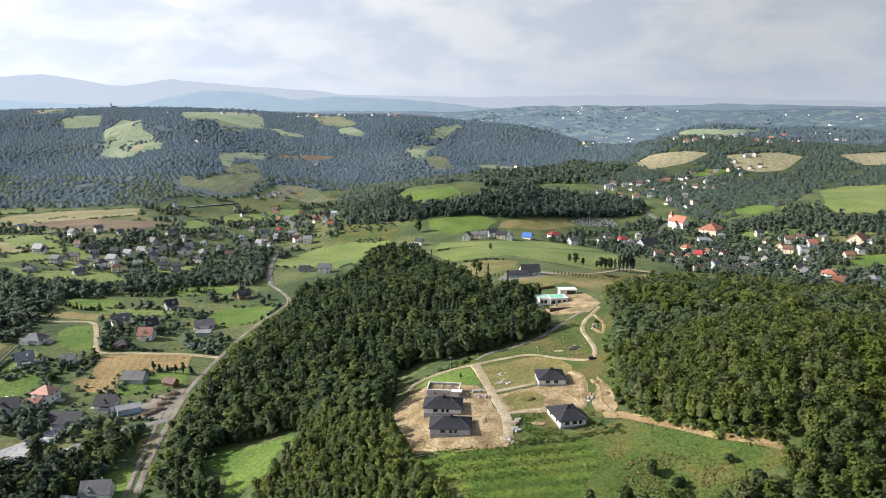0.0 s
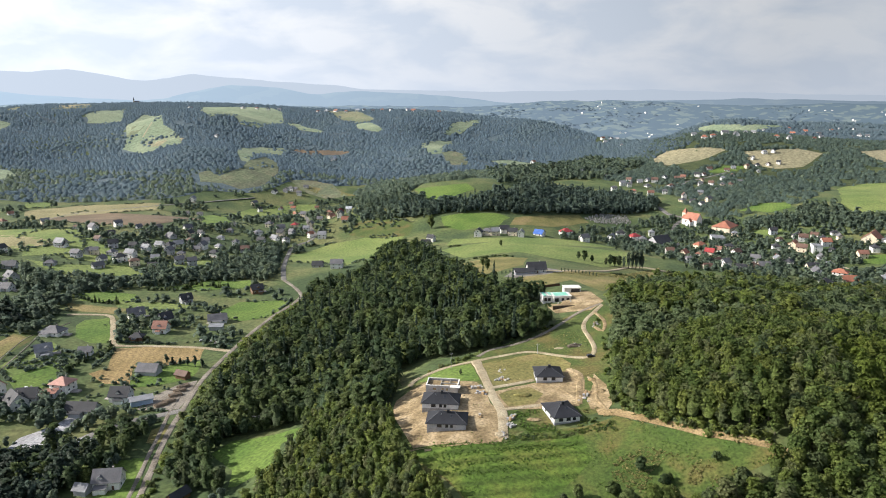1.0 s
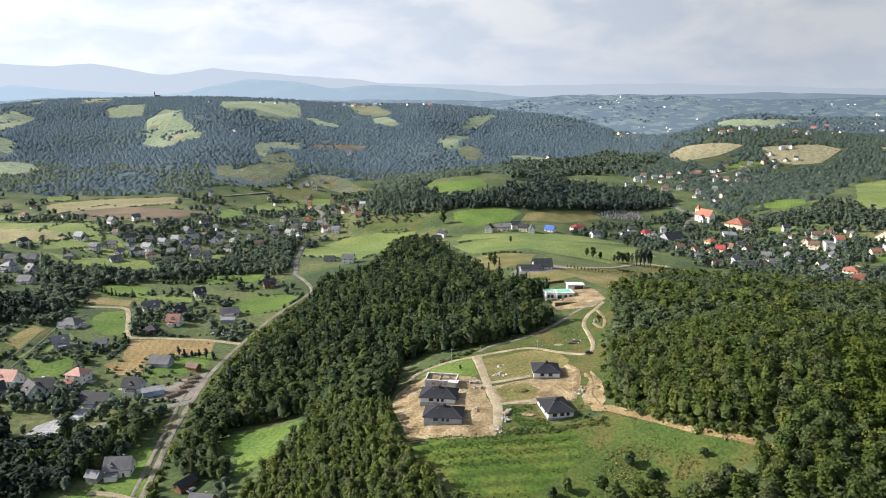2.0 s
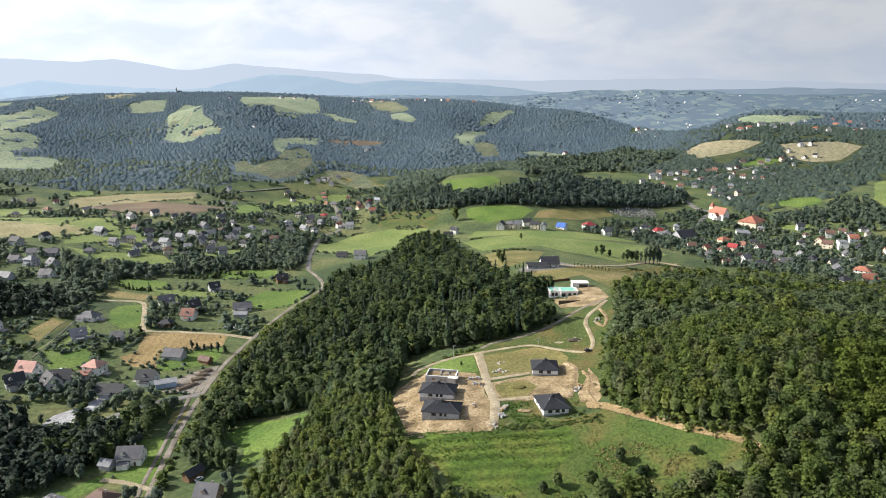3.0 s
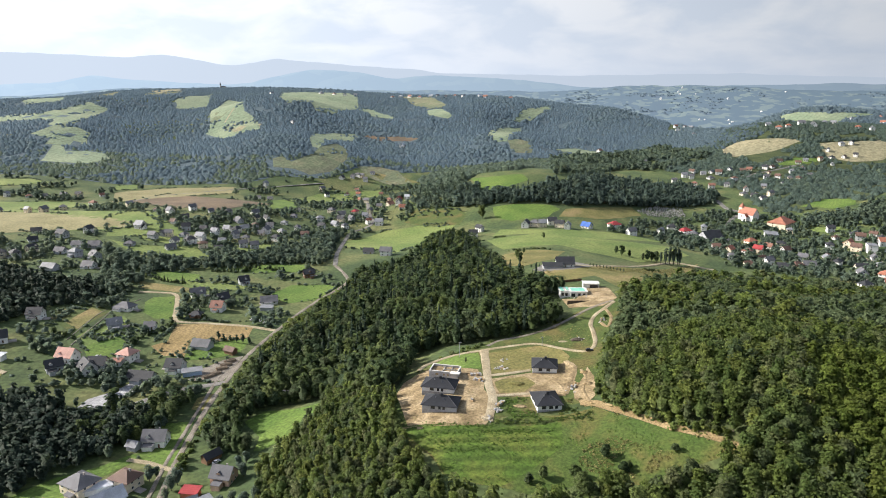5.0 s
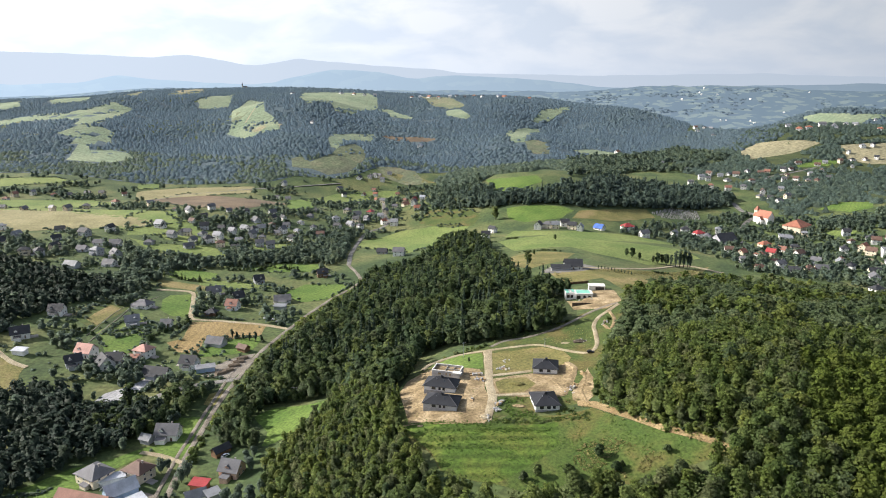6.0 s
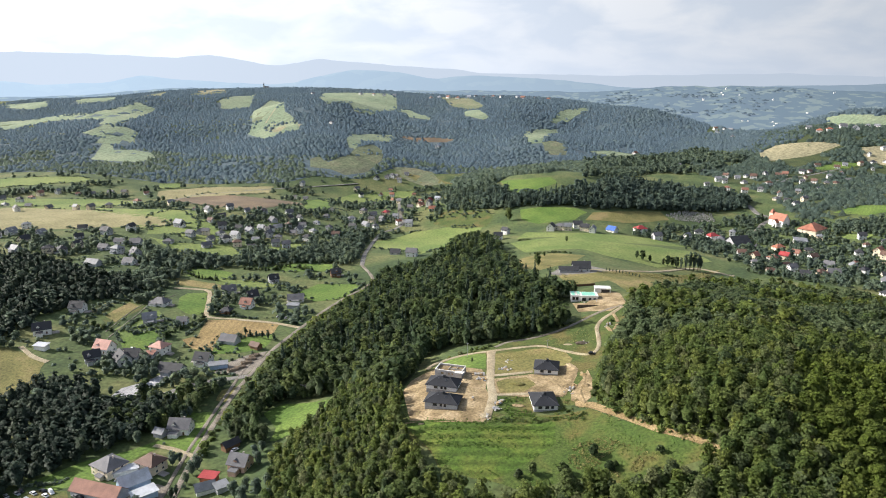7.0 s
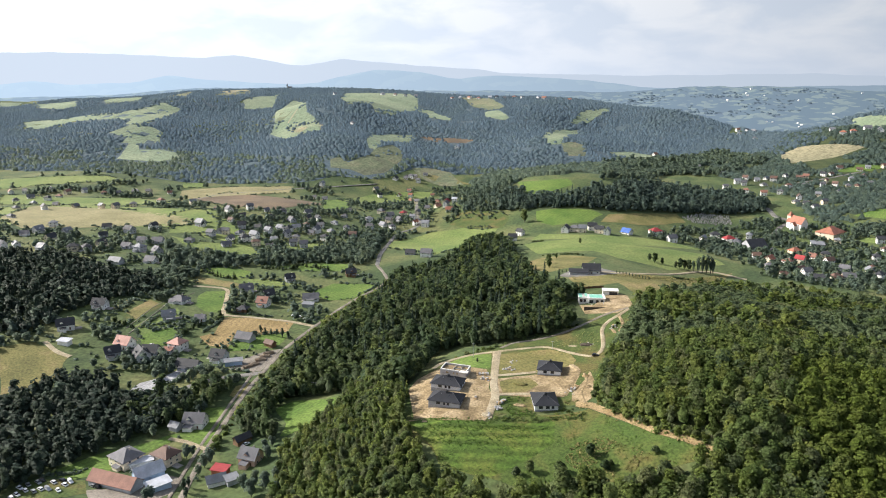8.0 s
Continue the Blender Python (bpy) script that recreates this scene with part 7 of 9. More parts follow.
def shell_house(x, y, turn, w, d, h, label, z):
    """Roofless block walls with a pale ring beam, window holes and a partition."""
    home = thing("house_shell", x, y, turn, label, "house", "new bungalows", z)
    KEEP_OUT.append((x, y, w * 0.6 + 3))
    t = 0.3
    holes = ((-3.4, 1.6), (0.4, 1.0), (2.4, 1.0))
    edges = [-w / 2] + [e_ for px, ww in holes for e_ in (px - ww / 2, px + ww / 2)] + [w / 2]
    for i in range(0, len(edges), 2):
        bm = bmesh.new()
        box(bm, edges[i], edges[i + 1], -d / 2, -d / 2 + t, -2.5, h)
        part("wall", bm, BLOCK, home)
    for px, ww in holes:
        bm = bmesh.new()
        box(bm, px - ww / 2, px + ww / 2, -d / 2 + 0.01, -d / 2 + t - 0.01, -2.5, 1.0)
        box(bm, px - ww / 2, px + ww / 2, -d / 2 + 0.01, -d / 2 + t - 0.01, 2.2, h)
        part("wall", bm, BLOCK, home)
    for b in ((-w / 2, -w / 2 + t, -d / 2 + t, d / 2), (w / 2 - t, w / 2, -d / 2 + t, d / 2), (-w / 2 + t, w / 2 - t, d / 2 - t, d / 2)):
        bm = bmesh.new()
        box(bm, *b, -2.5, h)
        part("wall", bm, BLOCK, home)
    for b in ((-1.0, -0.8, -d / 2 + t, d / 2 - t), (-0.8, w / 2 - t, 0.3, 0.5), (3.0, 3.2, 0.5, d / 2 - t)):
        bm = bmesh.new()
        box(bm, *b, -1, h - 0.3)
        part("partition", bm, PALLET, home)
    bm = bmesh.new()
    box(bm, -w / 2 + t, w / 2 - t, -d / 2 + t, d / 2 - t, -2.5, h - 0.9)
    part("floor_slab", bm, COVER["earth"], home)
    for b in ((-w / 2 - 0.05, w / 2 + 0.05, -d / 2 - 0.05, -d / 2 + 0.45), (-w / 2 - 0.05, w / 2 + 0.05, d / 2 - 0.45, d / 2 + 0.05), (-w / 2 - 0.05, -w / 2 + 0.45, -d / 2 + 0.45, d / 2 - 0.45), (w / 2 - 0.45, w / 2 + 0.05, -d / 2 + 0.45, d / 2 - 0.45)):
        bm = bmesh.new()
        box(bm, *b, h, h + 0.32)
        part("ring_beam", bm, RING, home, "pale concrete ring beam")
    bm = bmesh.new()
    box(bm, w / 2 - 3.6, w / 2 + 1.2, -d / 2 - 1.4, -d / 2 + 1.6, h - 0.05, h + 0.2)
    part("porch_slab", bm, RING, home)
    return home


shell_house(0.4, 305.0, -6, 15.0, 9.0, 3.2, "unfinished grey block house with pale ring beam", float(ground_z(2, 300)) + 0.4)


def villa(x, y, turn):
    """Unfinished flat-roofed house: pale walls, green membrane, roof beams still open."""
    home = thing("unfinished_villa", x, y, turn, "unfinished white villa with green membrane on flat roof", "house", "", float(ground_z(x, y)))
    KEEP_OUT.append((x, y, 13))
    for b in ((-9, -2.5, -4.5, 4.5, -2, 3.3), (-2.5, 9, -6, 3, -2, 3.5)):
        bm = bmesh.new()
        box(bm, *b)
        part("wall", bm, WALLS["white"], home)
    for b in ((-9.3, -2.6, -4.8, 4.8, 3.3, 3.7), (-2.6, 9.4, -6.4, 3.3, 3.5, 3.95)):
        bm = bmesh.new()
        box(bm, *b)
        part("roof_slab", bm, RING, home)
    bm = bmesh.new()
    box(bm, -1.6, 7.6, -5.0, 2.4, 3.95, 4.03)
    part("membrane", bm, MEMBRANE, home, "mint green roofing membrane")
    for i in range(5):
        bm = bmesh.new()
        box(bm, -8.6 + 1.2 * i, -8.1 + 1.2 * i, -4.0, 4.0, 3.7, 3.9)
        part("beam", bm, PALLET, home)
    for b in ((-8.8, -6.6, -4.2, 4.2, 3.9, 3.97), (-4.6, -2.8, -2.0, 4.4, 3.9, 3.97)):
        bm = bmesh.new()
        box(bm, *b)
        part("membrane", bm, MEMBRANE, home, "strip of mint green membrane")
    bm = bmesh.new()
    box(bm, -2.4, 1.2, -6.9, -6.05, 2.7, 3.0)
    part("canopy", bm, RING, home)
    for sx in (-2.2, 1.0):
        bm = bmesh.new()
        box(bm, sx - 0.12, sx + 0.12, -6.85, -6.6, -1.5, 2.7)
        part("pillar", bm, RING, home)
    for px, ww in ((-0.5, 2.6), (3.6, 1.8), (6.9, 1.8)):
        window(home, px, -6, 0.2, 0, ww, 2.3, True)
    for px in (-7.4, -5.0):
        window(home, px, -4.5, 0.4, 0, 1.8, 2.1, True)
    return home


villa(70.0, 439.0, 8)
# no footprints: keeps trees out of the camera's line to the villa
KEEP_OUT.extend([(60.0, 428.0, 13), (60.0, 413.0, 14), (66.0, 403.0, 11)])
garage = thing("garage", 83.0, 455.0, 5, "white flat-roofed garage with dark panel as open front", "garage", "", float(ground_z(83, 455)))
KEEP_OUT.append((83.0, 455.0, 8))
# the dark front panel stands in for the shaded inside of the garage
for b, mat, nm in (((-5.5, 5.5, -3.2, 3.2, -2, 3.1), WALLS["white"], "wall"), ((-5.9, 5.9, -3.6, 3.6, 3.1, 3.5), RING, "roof"), ((-1.0, 5.0, -3.24, -3.1, 0.1, 2.6), GLASS, "door")):
    bm = bmesh.new()
    box(bm, *b)
    part(nm, bm, mat, garage)
house(67.0, 531.0, 8, 14, 10, 3.4, 4.6, "gable", "white", "charcoal", "white house with steep charcoal gabled roof and paved yard", rows=1)
house(57.0, 524.0, 8, 15, 7, 2.6, 1.9, "gable", "grey", "charcoal", "long low charcoal-roofed outbuilding", "barn", chimneys=0, glazed=False)


def pole(x, y, h):
    ob = thing("utility_pole", x, y, 20, "grey utility pole beside the gravel track", "pole")
    bm = bmesh.new()
    bmesh.ops.create_cone(bm, cap_ends=True, segments=8, radius1=0.17, radius2=0.11, depth=h + 1, matrix=Matrix.Translation((0, 0, h / 2 - 0.5)))
    part("post", bm, STEEL, ob)
    bm = bmesh.new()
    box(bm, -0.9, 0.9, -0.06, 0.06, h - 0.7, h - 0.55)
    part("cross_arm", bm, STEEL, ob)
    for sx in (-0.75, 0, 0.75):
        bm = bmesh.new()
        bmesh.ops.create_cone(bm, cap_ends=True, segments=6, radius1=0.07, radius2=0.05, depth=0.25, matrix=Matrix.Translation((sx, 0, h - 0.42)))
        part("insulator", bm, RING, ob)
    return ob


pole(3.7, 340.1, 9.0)
pole(50.1, 354.2, 5.5)


def car(x, y, turn, paint, label, van=False):
    """A car: shaped body, cabin, glass, four wheels."""
    ob = thing("van" if van else "car", x, y, turn, label, "car", "parked vehicles", lift=0.2)
    KEEP_OUT.append((x, y, 3.5))
    key = ("body", van, paint.name)
    if key not in MESHES:
        bm = bmesh.new()
        prof = [(-2.1, 0.35), (-2.1, 0.85), (-1.9, 0.95), (2.0, 0.85), (2.15, 0.6), (2.1, 0.35)]
        lo = [bm.verts.new((px, -0.86, pz)) for px, pz in prof]
        hi = [bm.verts.new((px, 0.86, pz)) for px, pz in prof]
        bm.faces.new(lo)
        bm.faces.new(hi[::-1])
        for i in range(len(prof)):
            j = (i + 1) % len(prof)
            bm.faces.new((lo[j], lo[i], hi[i], hi[j]))
        bmesh.ops.recalc_face_normals(bm, faces=bm.faces[:])
        MESHES[key] = bpy.data.meshes.new("body")
        bm.to_mesh(MESHES[key])
        bm.free()
        MESHES[key].materials.append(paint)
        bm = bmesh.new()
        top = 1.9 if van else 1.45
        base = [(-2.0 if van else -1.75, -0.82), (1.0, -0.82), (1.0, 0.82), (-2.0 if van else -1.75, 0.82)]
        roof_ = [(-1.95 if van else -1.2, -0.66), (0.45, -0.66), (0.45, 0.66), (-1.95 if van else -1.2, 0.66)]
        b_ = [bm.verts.new((*p, 0.9)) for p in base]
        t_ = [bm.verts.new((*p, top)) for p in roof_]
        for i in range(4):
            j = (i + 1) % 4
            bm.faces.new((b_[i], b_[j], t_[j], t_[i]))
        MESHES[("glass", van)] = bpy.data.meshes.new("cabin_glass")
        bm.to_mesh(MESHES[("glass", van)])
        MESHES[("glass", van)].materials.append(paint if van else GLASS)
        bm.free()
        boxes_mesh(("roof_panel", van, paint.name), paint, (-1.95 if van else -1.22, 0.47, -0.67, 0.67, top, top + 0.05))
    body = part("body", MESHES[key], None, ob)
    part("cabin", MESHES[("glass", van)], None, ob)
    part("roof_panel", MESHES[("roof_panel", van, paint.name)], None, ob)
    if ("wheel",) not in MESHES:
        bm = bmesh.new()
        bmesh.ops.create_cone(bm, cap_ends=True, segments=10, radius1=0.32, radius2=0.32, depth=0.2, matrix=pose(0, 0, 0, 90, 0, 0))
        MESHES[("wheel",)] = bpy.data.meshes.new("wheel")
        bm.to_mesh(MESHES[("wheel",)])
        bm.free()
        MESHES[("wheel",)].materials.append(RUBBER)
    for px in (-1.3, 1.35):
        for py in (-0.8, 0.8):
            wh = part("wheel", MESHES[("wheel",)], None, ob)
            wh.matrix_basis = pose(px, py, 0.32)
    return ob


PAINT = {"black": BLACK, "white": plain("white car paint", (0.75, 0.76, 0.78), 0.3, spec=0.6), "silver": plain("silver car paint", (0.45, 0.46, 0.48), 0.3, 0.5)}
dark_car = car(76.0, 339.9, 5, PAINT["black"], "black car parked on the gravel track")
car(-204.3, 206.1, -20, PAINT["white"], "white car parked on the worn yard")
car(-202.5, 209.6, 150, PAINT["silver"], "silver car parked on the worn yard")
car(-199.3, 204.5, 150, PAINT["white"], "white car parked on the worn yard")
car(-198.7, 212.2, -20, PAINT["silver"], "silver car parked on the worn yard")
car(-191.9, 206.5, 160, PAINT["white"], "white car parked on the worn yard")
car(-198.4, 214.5, -20, PAINT["black"], "black car parked on the worn yard")
car(-190.3, 213.4, 160, PAINT["white"], "white car parked on the worn yard")
car(-181.6, 206.8, -30, PAINT["white"], "white car parked on the worn yard")
car(-182.5, 212.3, 160, PAINT["white"], "white car parked on the worn yard")
car(-181.7, 215.3, -30, PAINT["white"], "white van parked on the worn yard", True)
car(-193.8, 204.1, 150, PAINT["silver"], "silver car parked on the worn yard")
car(-187.0, 216.1, 160, PAINT["black"], "black car parked on the worn yard")
car(-200.3, 200.2, -20, PAINT["white"], "white car parked on the worn yard")
car(-187.9, 207.0, -20, PAINT["silver"], "silver van parked on the worn yard", True)
car(-200.6, 197.0, 150, PAINT["white"], "white van parked on the worn yard", True)
car(-145.3, 217.7, 60, PAINT["silver"], "silver car parked beside a house")
car(-167.1, 214.0, 170, PAINT["silver"], "silver car parked beside a house")
car(-164.3, 213.5, 170, PAINT["black"], "black car parked beside a house")
car(-113.6, 271.9, 60, PAINT["white"], "white car parked beside a house")
car(-176.3, 479.1, 170, PAINT["white"], "white car parked beside a house")
car(-182.2, 480.4, 20, PAINT["white"], "white car parked beside a house")
car(-169.8, 476.4, 60, PAINT["silver"], "silver car parked beside a house")
car(-252.4, 381.8, 0, PAINT["white"], "white car parked beside a house")

def block_stack(x, y, turn, rows, label):
    """Pallets of wrapped building blocks, set down unevenly."""
    r = random.Random(int(x * 7 + y))
    ob = thing("block_stack", x, y, turn, label, "building material", "material piles", lift=0.1)
    KEEP_OUT.append((x, y, 4))
    for i in range(rows):
        for j in range(2):
            h = r.choice((0.6, 1.0, 1.2))
            bm = bmesh.new()
            box(bm, -0.55, 0.55, -0.5, 0.5, 0.14, h)
            bmesh.ops.bevel(bm, geom=bm.edges[:], offset=0.05, segments=1, affect="EDGES")
            p = part("block_pack", bm, r.choice((PALLET, TIMBER, TIMBER, BLOCK, BLOCK)), ob)
            p.matrix_basis = pose(i * 1.5 + r.uniform(-0.2, 0.2), j * 1.5 + r.uniform(-0.3, 0.3), 0, 0, 0, r.uniform(-20, 20))
            q = part("pallet", boxes_mesh(("pallet",), TIMBER, (-0.6, 0.6, -0.5, 0.5, 0.1, 0.14), (-0.6, -0.45, -0.5, 0.5, -0.1, 0.1), (0.45, 0.6, -0.5, 0.5, -0.1, 0.1)), None, p)
    return ob


block_stack(12.9, 304.3, 10, 5, "pallets of grey blocks stacked beside the shell house")
block_stack(16.1, 298.5, -15, 4, "loose pallets and timber on the sandy plot")
block_stack(30.5, 273.6, 60, 4, "pale pallets of building blocks on the grass edge")
block_stack(30.2, 268.3, 40, 2, "two worn pallets of blocks beside the track")
block_stack(66.3, 294.0, 70, 4, "pale blocks and scrap piled beside the bungalow")
block_stack(28.4, 316.2, 20, 2, "white wrapped pallets beside the track")
block_stack(86.7, 381.7, 90, 2, "timber pile by the looped track")
block_stack(17.3, 275.6, 0, 1, "small dark pile of boards on the plot")


def heap(x, y, w, d, h, material, name, label):
    """An uneven heap with a lumpy top."""
    bm = bmesh.new()
    bmesh.ops.create_icosphere(bm, subdivisions=3, radius=1.0)
    for v in bm.verts:
        k = 1 + 0.35 * noise.noise(v.co * 2.3 + Vector((x, y, 0)))
        v.co = Vector((v.co.x * w / 2 * k, v.co.y * d / 2 * k, max(v.co.z, -0.4) * h * k))
    for f in bm.faces:
        f.smooth = True
    ob = tagged(part(name, bm, material, None), label, "heap")
    ob.matrix_world = pose(x, y, float(ground_z(x, y)) + 0.05)
    KEEP_OUT.append((x, y, w / 2 + 1))
    return ob


heap(37.7, 297.6, 8, 4, 1.3, COVER["dry"], "soil_mound", "weedy heap of dug earth between the tracks")
heap(70.6, 357.6, 8, 3.5, 1.6, BARK, "brush_mound", "grey-brown heap of cut brushwood on the slope")
heap(71.9, 311.4, 4, 3, 1.0, COVER["clay"], "soil_mound", "small orange clay heap by the wood")
heap(73.5, 297.1, 5, 3, 1.2, COVER["earth"], "soil_mound", "sandy spoil heap beside the wood")
heap(25.6, 262.8, 5, 4, 0.7, COVER["track"], "gravel_mound", "pale spread of gravel at the track's end")
heap(62.7, 357.6, 6, 2.5, 0.6, COVER["track"], "rubble_mound", "low pale rubble heap on dry grass")
heap(40.6, 274.9, 6, 3, 0.5, COVER["earth"], "soil_mound", "sandy patch heaped beside the drive")

# loose stones and rubble lying about the plots
def boulder(x, y, size, seed):
    bm = bmesh.new()
    bmesh.ops.create_icosphere(bm, subdivisions=2, radius=size)
    for v in bm.verts:
        v.co *= 1 + 0.45 * noise.noise(v.co * (1.6 / size) + Vector((seed * 3.3, seed, 0)))
        v.co.z = max(v.co.z * 0.7, -0.35 * size)
    ob = tagged(part("boulder", bm, PALLET if seed % 3 else BLOCK, None), "rough pale stone lying on the building plot", "stone", "stones on the plots")
    ob.matrix_world = pose(x, y, float(ground_z(x, y)) + 0.3 * size + 0.2, 0, 0, seed * 40)


sr = random.Random(17)
for cx, cy, count, wide in ((29.0, 316.0, 7, 1.8), (27.0, 329.0, 5, 2.0), (65.5, 292.0, 6, 1.4), (70.0, 358.0, 5, 2.4), (85.5, 380.0, 4, 1.2), (30.5, 271.0, 5, 1.3), (26.0, 262.0, 5, 2.0), (74.0, 430.0, 5, 3.0)):
    for k_ in range(count):
        boulder(cx + sr.gauss(0, wide), cy + sr.gauss(0, wide), sr.uniform(0.3, 0.75), k_ + int(cx))

# low retaining edge by the unfinished villa
for i, (x0, y0, x1, y1) in enumerate(((66, 418, 86, 421), (50, 440, 72, 447))):
    bm = bmesh.new()
    ln = math.hypot(x1 - x0, y1 - y0)
    box(bm, 0, ln, -0.15, 0.15, -2.0, 1.1)
    bank = tagged(part("garden_wall", bm, BARK if i == 0 else COVER["shade wood floor"], None), "low dark earth-coloured wall beside the villa yard", "wall", kind="structure")
    bank.matrix_world = pose(x0, y0, float(ground_z((x0 + x1) / 2, (y0 + y1) / 2)), 0, 0, math.degrees(math.atan2(y1 - y0, x1 - x0)))


def log_pile(x, y, turn, n_, length, label):
    ob = thing("log_pile", x, y, turn, label, "timber", "log piles", lift=0.1)
    r = random.Random(int(x + y))
    if ("log", length) not in MESHES:
        bm = bmesh.new()
        bmesh.ops.create_cone(bm, cap_ends=True, segments=7, radius1=0.3, radius2=0.26, depth=length, matrix=pose(0, 0, 0, 0, 90, 0))
        MESHES[("log", length)] = bpy.data.meshes.new("log")
        bm.to_mesh(MESHES[("log", length)])
        bm.free()
        MESHES[("log", length)].materials.append(LOG)
    for row in range(3):
        for i in range(n_ - row):
            lg = part("log", MESHES[("log", length)], None, ob)
            lg.matrix_basis = pose(r.uniform(-0.3, 0.3), (i + row / 2) * 0.56, 0.28 + row * 0.48, 0, 0, r.uniform(-2, 2))
    return ob


LOG = plain("brown sawn logs", (0.26, 0.20, 0.14), wear=0.35)
for k_, (lx, ly) in enumerate(((-161.2, 380.7), (-161.1, 387.4), (-161.1, 372.2), (-163.9, 367.4), (-161.0, 394.4))):
    log_pile(lx, ly, 35 + 4 * k_, 8, 7.0, "stacked brown logs in the timber yard")


def church(x, y, turn):
    ob = thing("church", x, y, turn, "white church with orange roof and steep gable tower", "church", "", float(ground_z(x, y)))
    KEEP_OUT.append((x, y, 16))
    part("nave_wall", wall_mesh("gable", 24, 12, 8, 8, -3), WALLS["white"], ob)
    part("nave_roof", roof_mesh("gable", 24, 12, 8, 8, 0.6, 0.3, 1.0), ROOFS["orange"], ob)
    bm = bmesh.new()
    box(bm, -14.5, -9, -3, 3, -3, 15)
    part("tower", bm, WALLS["cream"], ob)
    bm = bmesh.new()
    bmesh.ops.create_cone(bm, cap_ends=True, segments=4, radius1=4.6, radius2=0.2, depth=6, matrix=pose(-11.75, 0, 18, 0, 0, 45))
    part("spire", bm, ROOFS["orange"], ob)
    part("porch_wall", wall_mesh("gable", 6, 7, 5, 4, -3), WALLS["white"], ob).matrix_basis = pose(2, -8, 0, 0, 0, 90)
    part("porch_roof", roof_mesh("gable", 6, 7, 5, 4, 0.4, 0.25, 1.0), ROOFS["orange"], ob).matrix_basis = pose(2, -8, 0, 0, 0, 90)
    for i in range(4):
        window(ob, -6 + 4.5 * i, -6, 2.5, 0, 1.2, 3.5)
    return ob


church(325.4, 960.8, -55)


def crest_church(x, y, turn):
    ob = thing("church", x, y, turn, "small hilltop church with slender dark spire", "church")
    part("nave_wall", wall_mesh("gable", 18, 9, 6, 5, -3), WALLS["cream"], ob)
    part("nave_roof", roof_mesh("gable", 18, 9, 6, 5, 0.5, 0.3, 1.0), ROOFS["grey"], ob)
    bm = bmesh.new()
    box(bm, -13.5, -9, -2.3, 2.3, -3, 15)
    part("tower", bm, WALLS["cream"], ob)
    bm = bmesh.new()
    bmesh.ops.create_cone(bm, cap_ends=True, segments=4, radius1=3.6, radius2=0.1, depth=11, matrix=pose(-11.25, 0, 20.5, 0, 0, 45))
    part("spire", bm, ROOFS["charcoal"], ob)


crest_church(-1275, 2790, 20)

# the burial ground on the slope: rows of pale and dark stones
GRAVES = [(177, 961), (207, 998), (246, 1006), (246, 972), (222, 955), (190, 949)]
gr = np.random.RandomState(9)
gx0, gx1 = min(p[0] for p in GRAVES), max(p[0] for p in GRAVES)
gy0, gy1 = min(p[1] for p in GRAVES), max(p[1] for p in GRAVES)
bm = bmesh.new()
for px in np.arange(gx0, gx1, 2.6):
    for py in np.arange(gy0, gy1, 3.4):
        if inside(np.array([px]), np.array([py]), GRAVES)[0] and gr.rand() < 0.8:
            x_, y_ = px + gr.uniform(-0.9, 0.9), py + gr.uniform(-1.2, 1.2)
            z_ = float(ground_z(x_, y_))
            box(bm, x_ - 0.6, x_ + 0.6, y_ - 1.0, y_ + 0.9, z_ - 0.5, z_ + 0.7)
            box(bm, x_ - 0.55, x_ + 0.55, y_ + 0.9, y_ + 1.1, z_ - 0.5, z_ + 1.5)
tagged(part("gravestones", bm, plain("weathered grey stones", (0.30, 0.29, 0.28), wear=0.5), None), "rows of pale and dark gravestones on the slope", "graves", kind="stuff")
FIELDS.append(GRAVES)


# ---- trees ----


def dome_template(seed, height, spread, foot=0.0, taper=0.62, up=0.4, sides=6, skirt=1.0, shoulder=0.66):
    """A closed, uneven crown: a skirt and a cap, as quads with soft normals."""
    r = np.random.RandomState(seed)
    turn = (np.arange(sides) + r.rand()) * 2 * np.pi / sides
    low = np.stack([np.cos(turn), np.sin(turn), np.zeros(sides)], -1) * (spread * skirt * (0.85 + 0.3 * r.rand(sides)))[:, None]
    low[:, 2] = height * foot
    high = np.stack([np.cos(turn + 0.3), np.sin(turn + 0.3), np.zeros(sides)], -1) * (spread * taper * (0.8 + 0.4 * r.rand(sides)))[:, None]
    high[:, 2] = height * (shoulder + 0.16 * r.rand(sides))
    top = np.array([spread * 0.15 * r.normal(), spread * 0.15 * r.normal(), height])
    quads = [(low[i], low[(i + 1) % sides], high[(i + 1) % sides], high[i]) for i in range(sides)]
    quads += [(high[i], high[(i + 1) % sides], high[(i + 2) % sides], top) for i in range(0, sides, 2)]
    v = np.array(quads).reshape(-1, 3)
    n_ = (v - np.array([0, 0, height * 0.35])) / np.array([spread, spread, height])
    n_ = n_ / np.linalg.norm(n_, axis=1)[:, None] + np.array([0, 0, up])
    return np.concatenate([v, n_ / np.linalg.norm(n_, axis=1)[:, None]], 1)


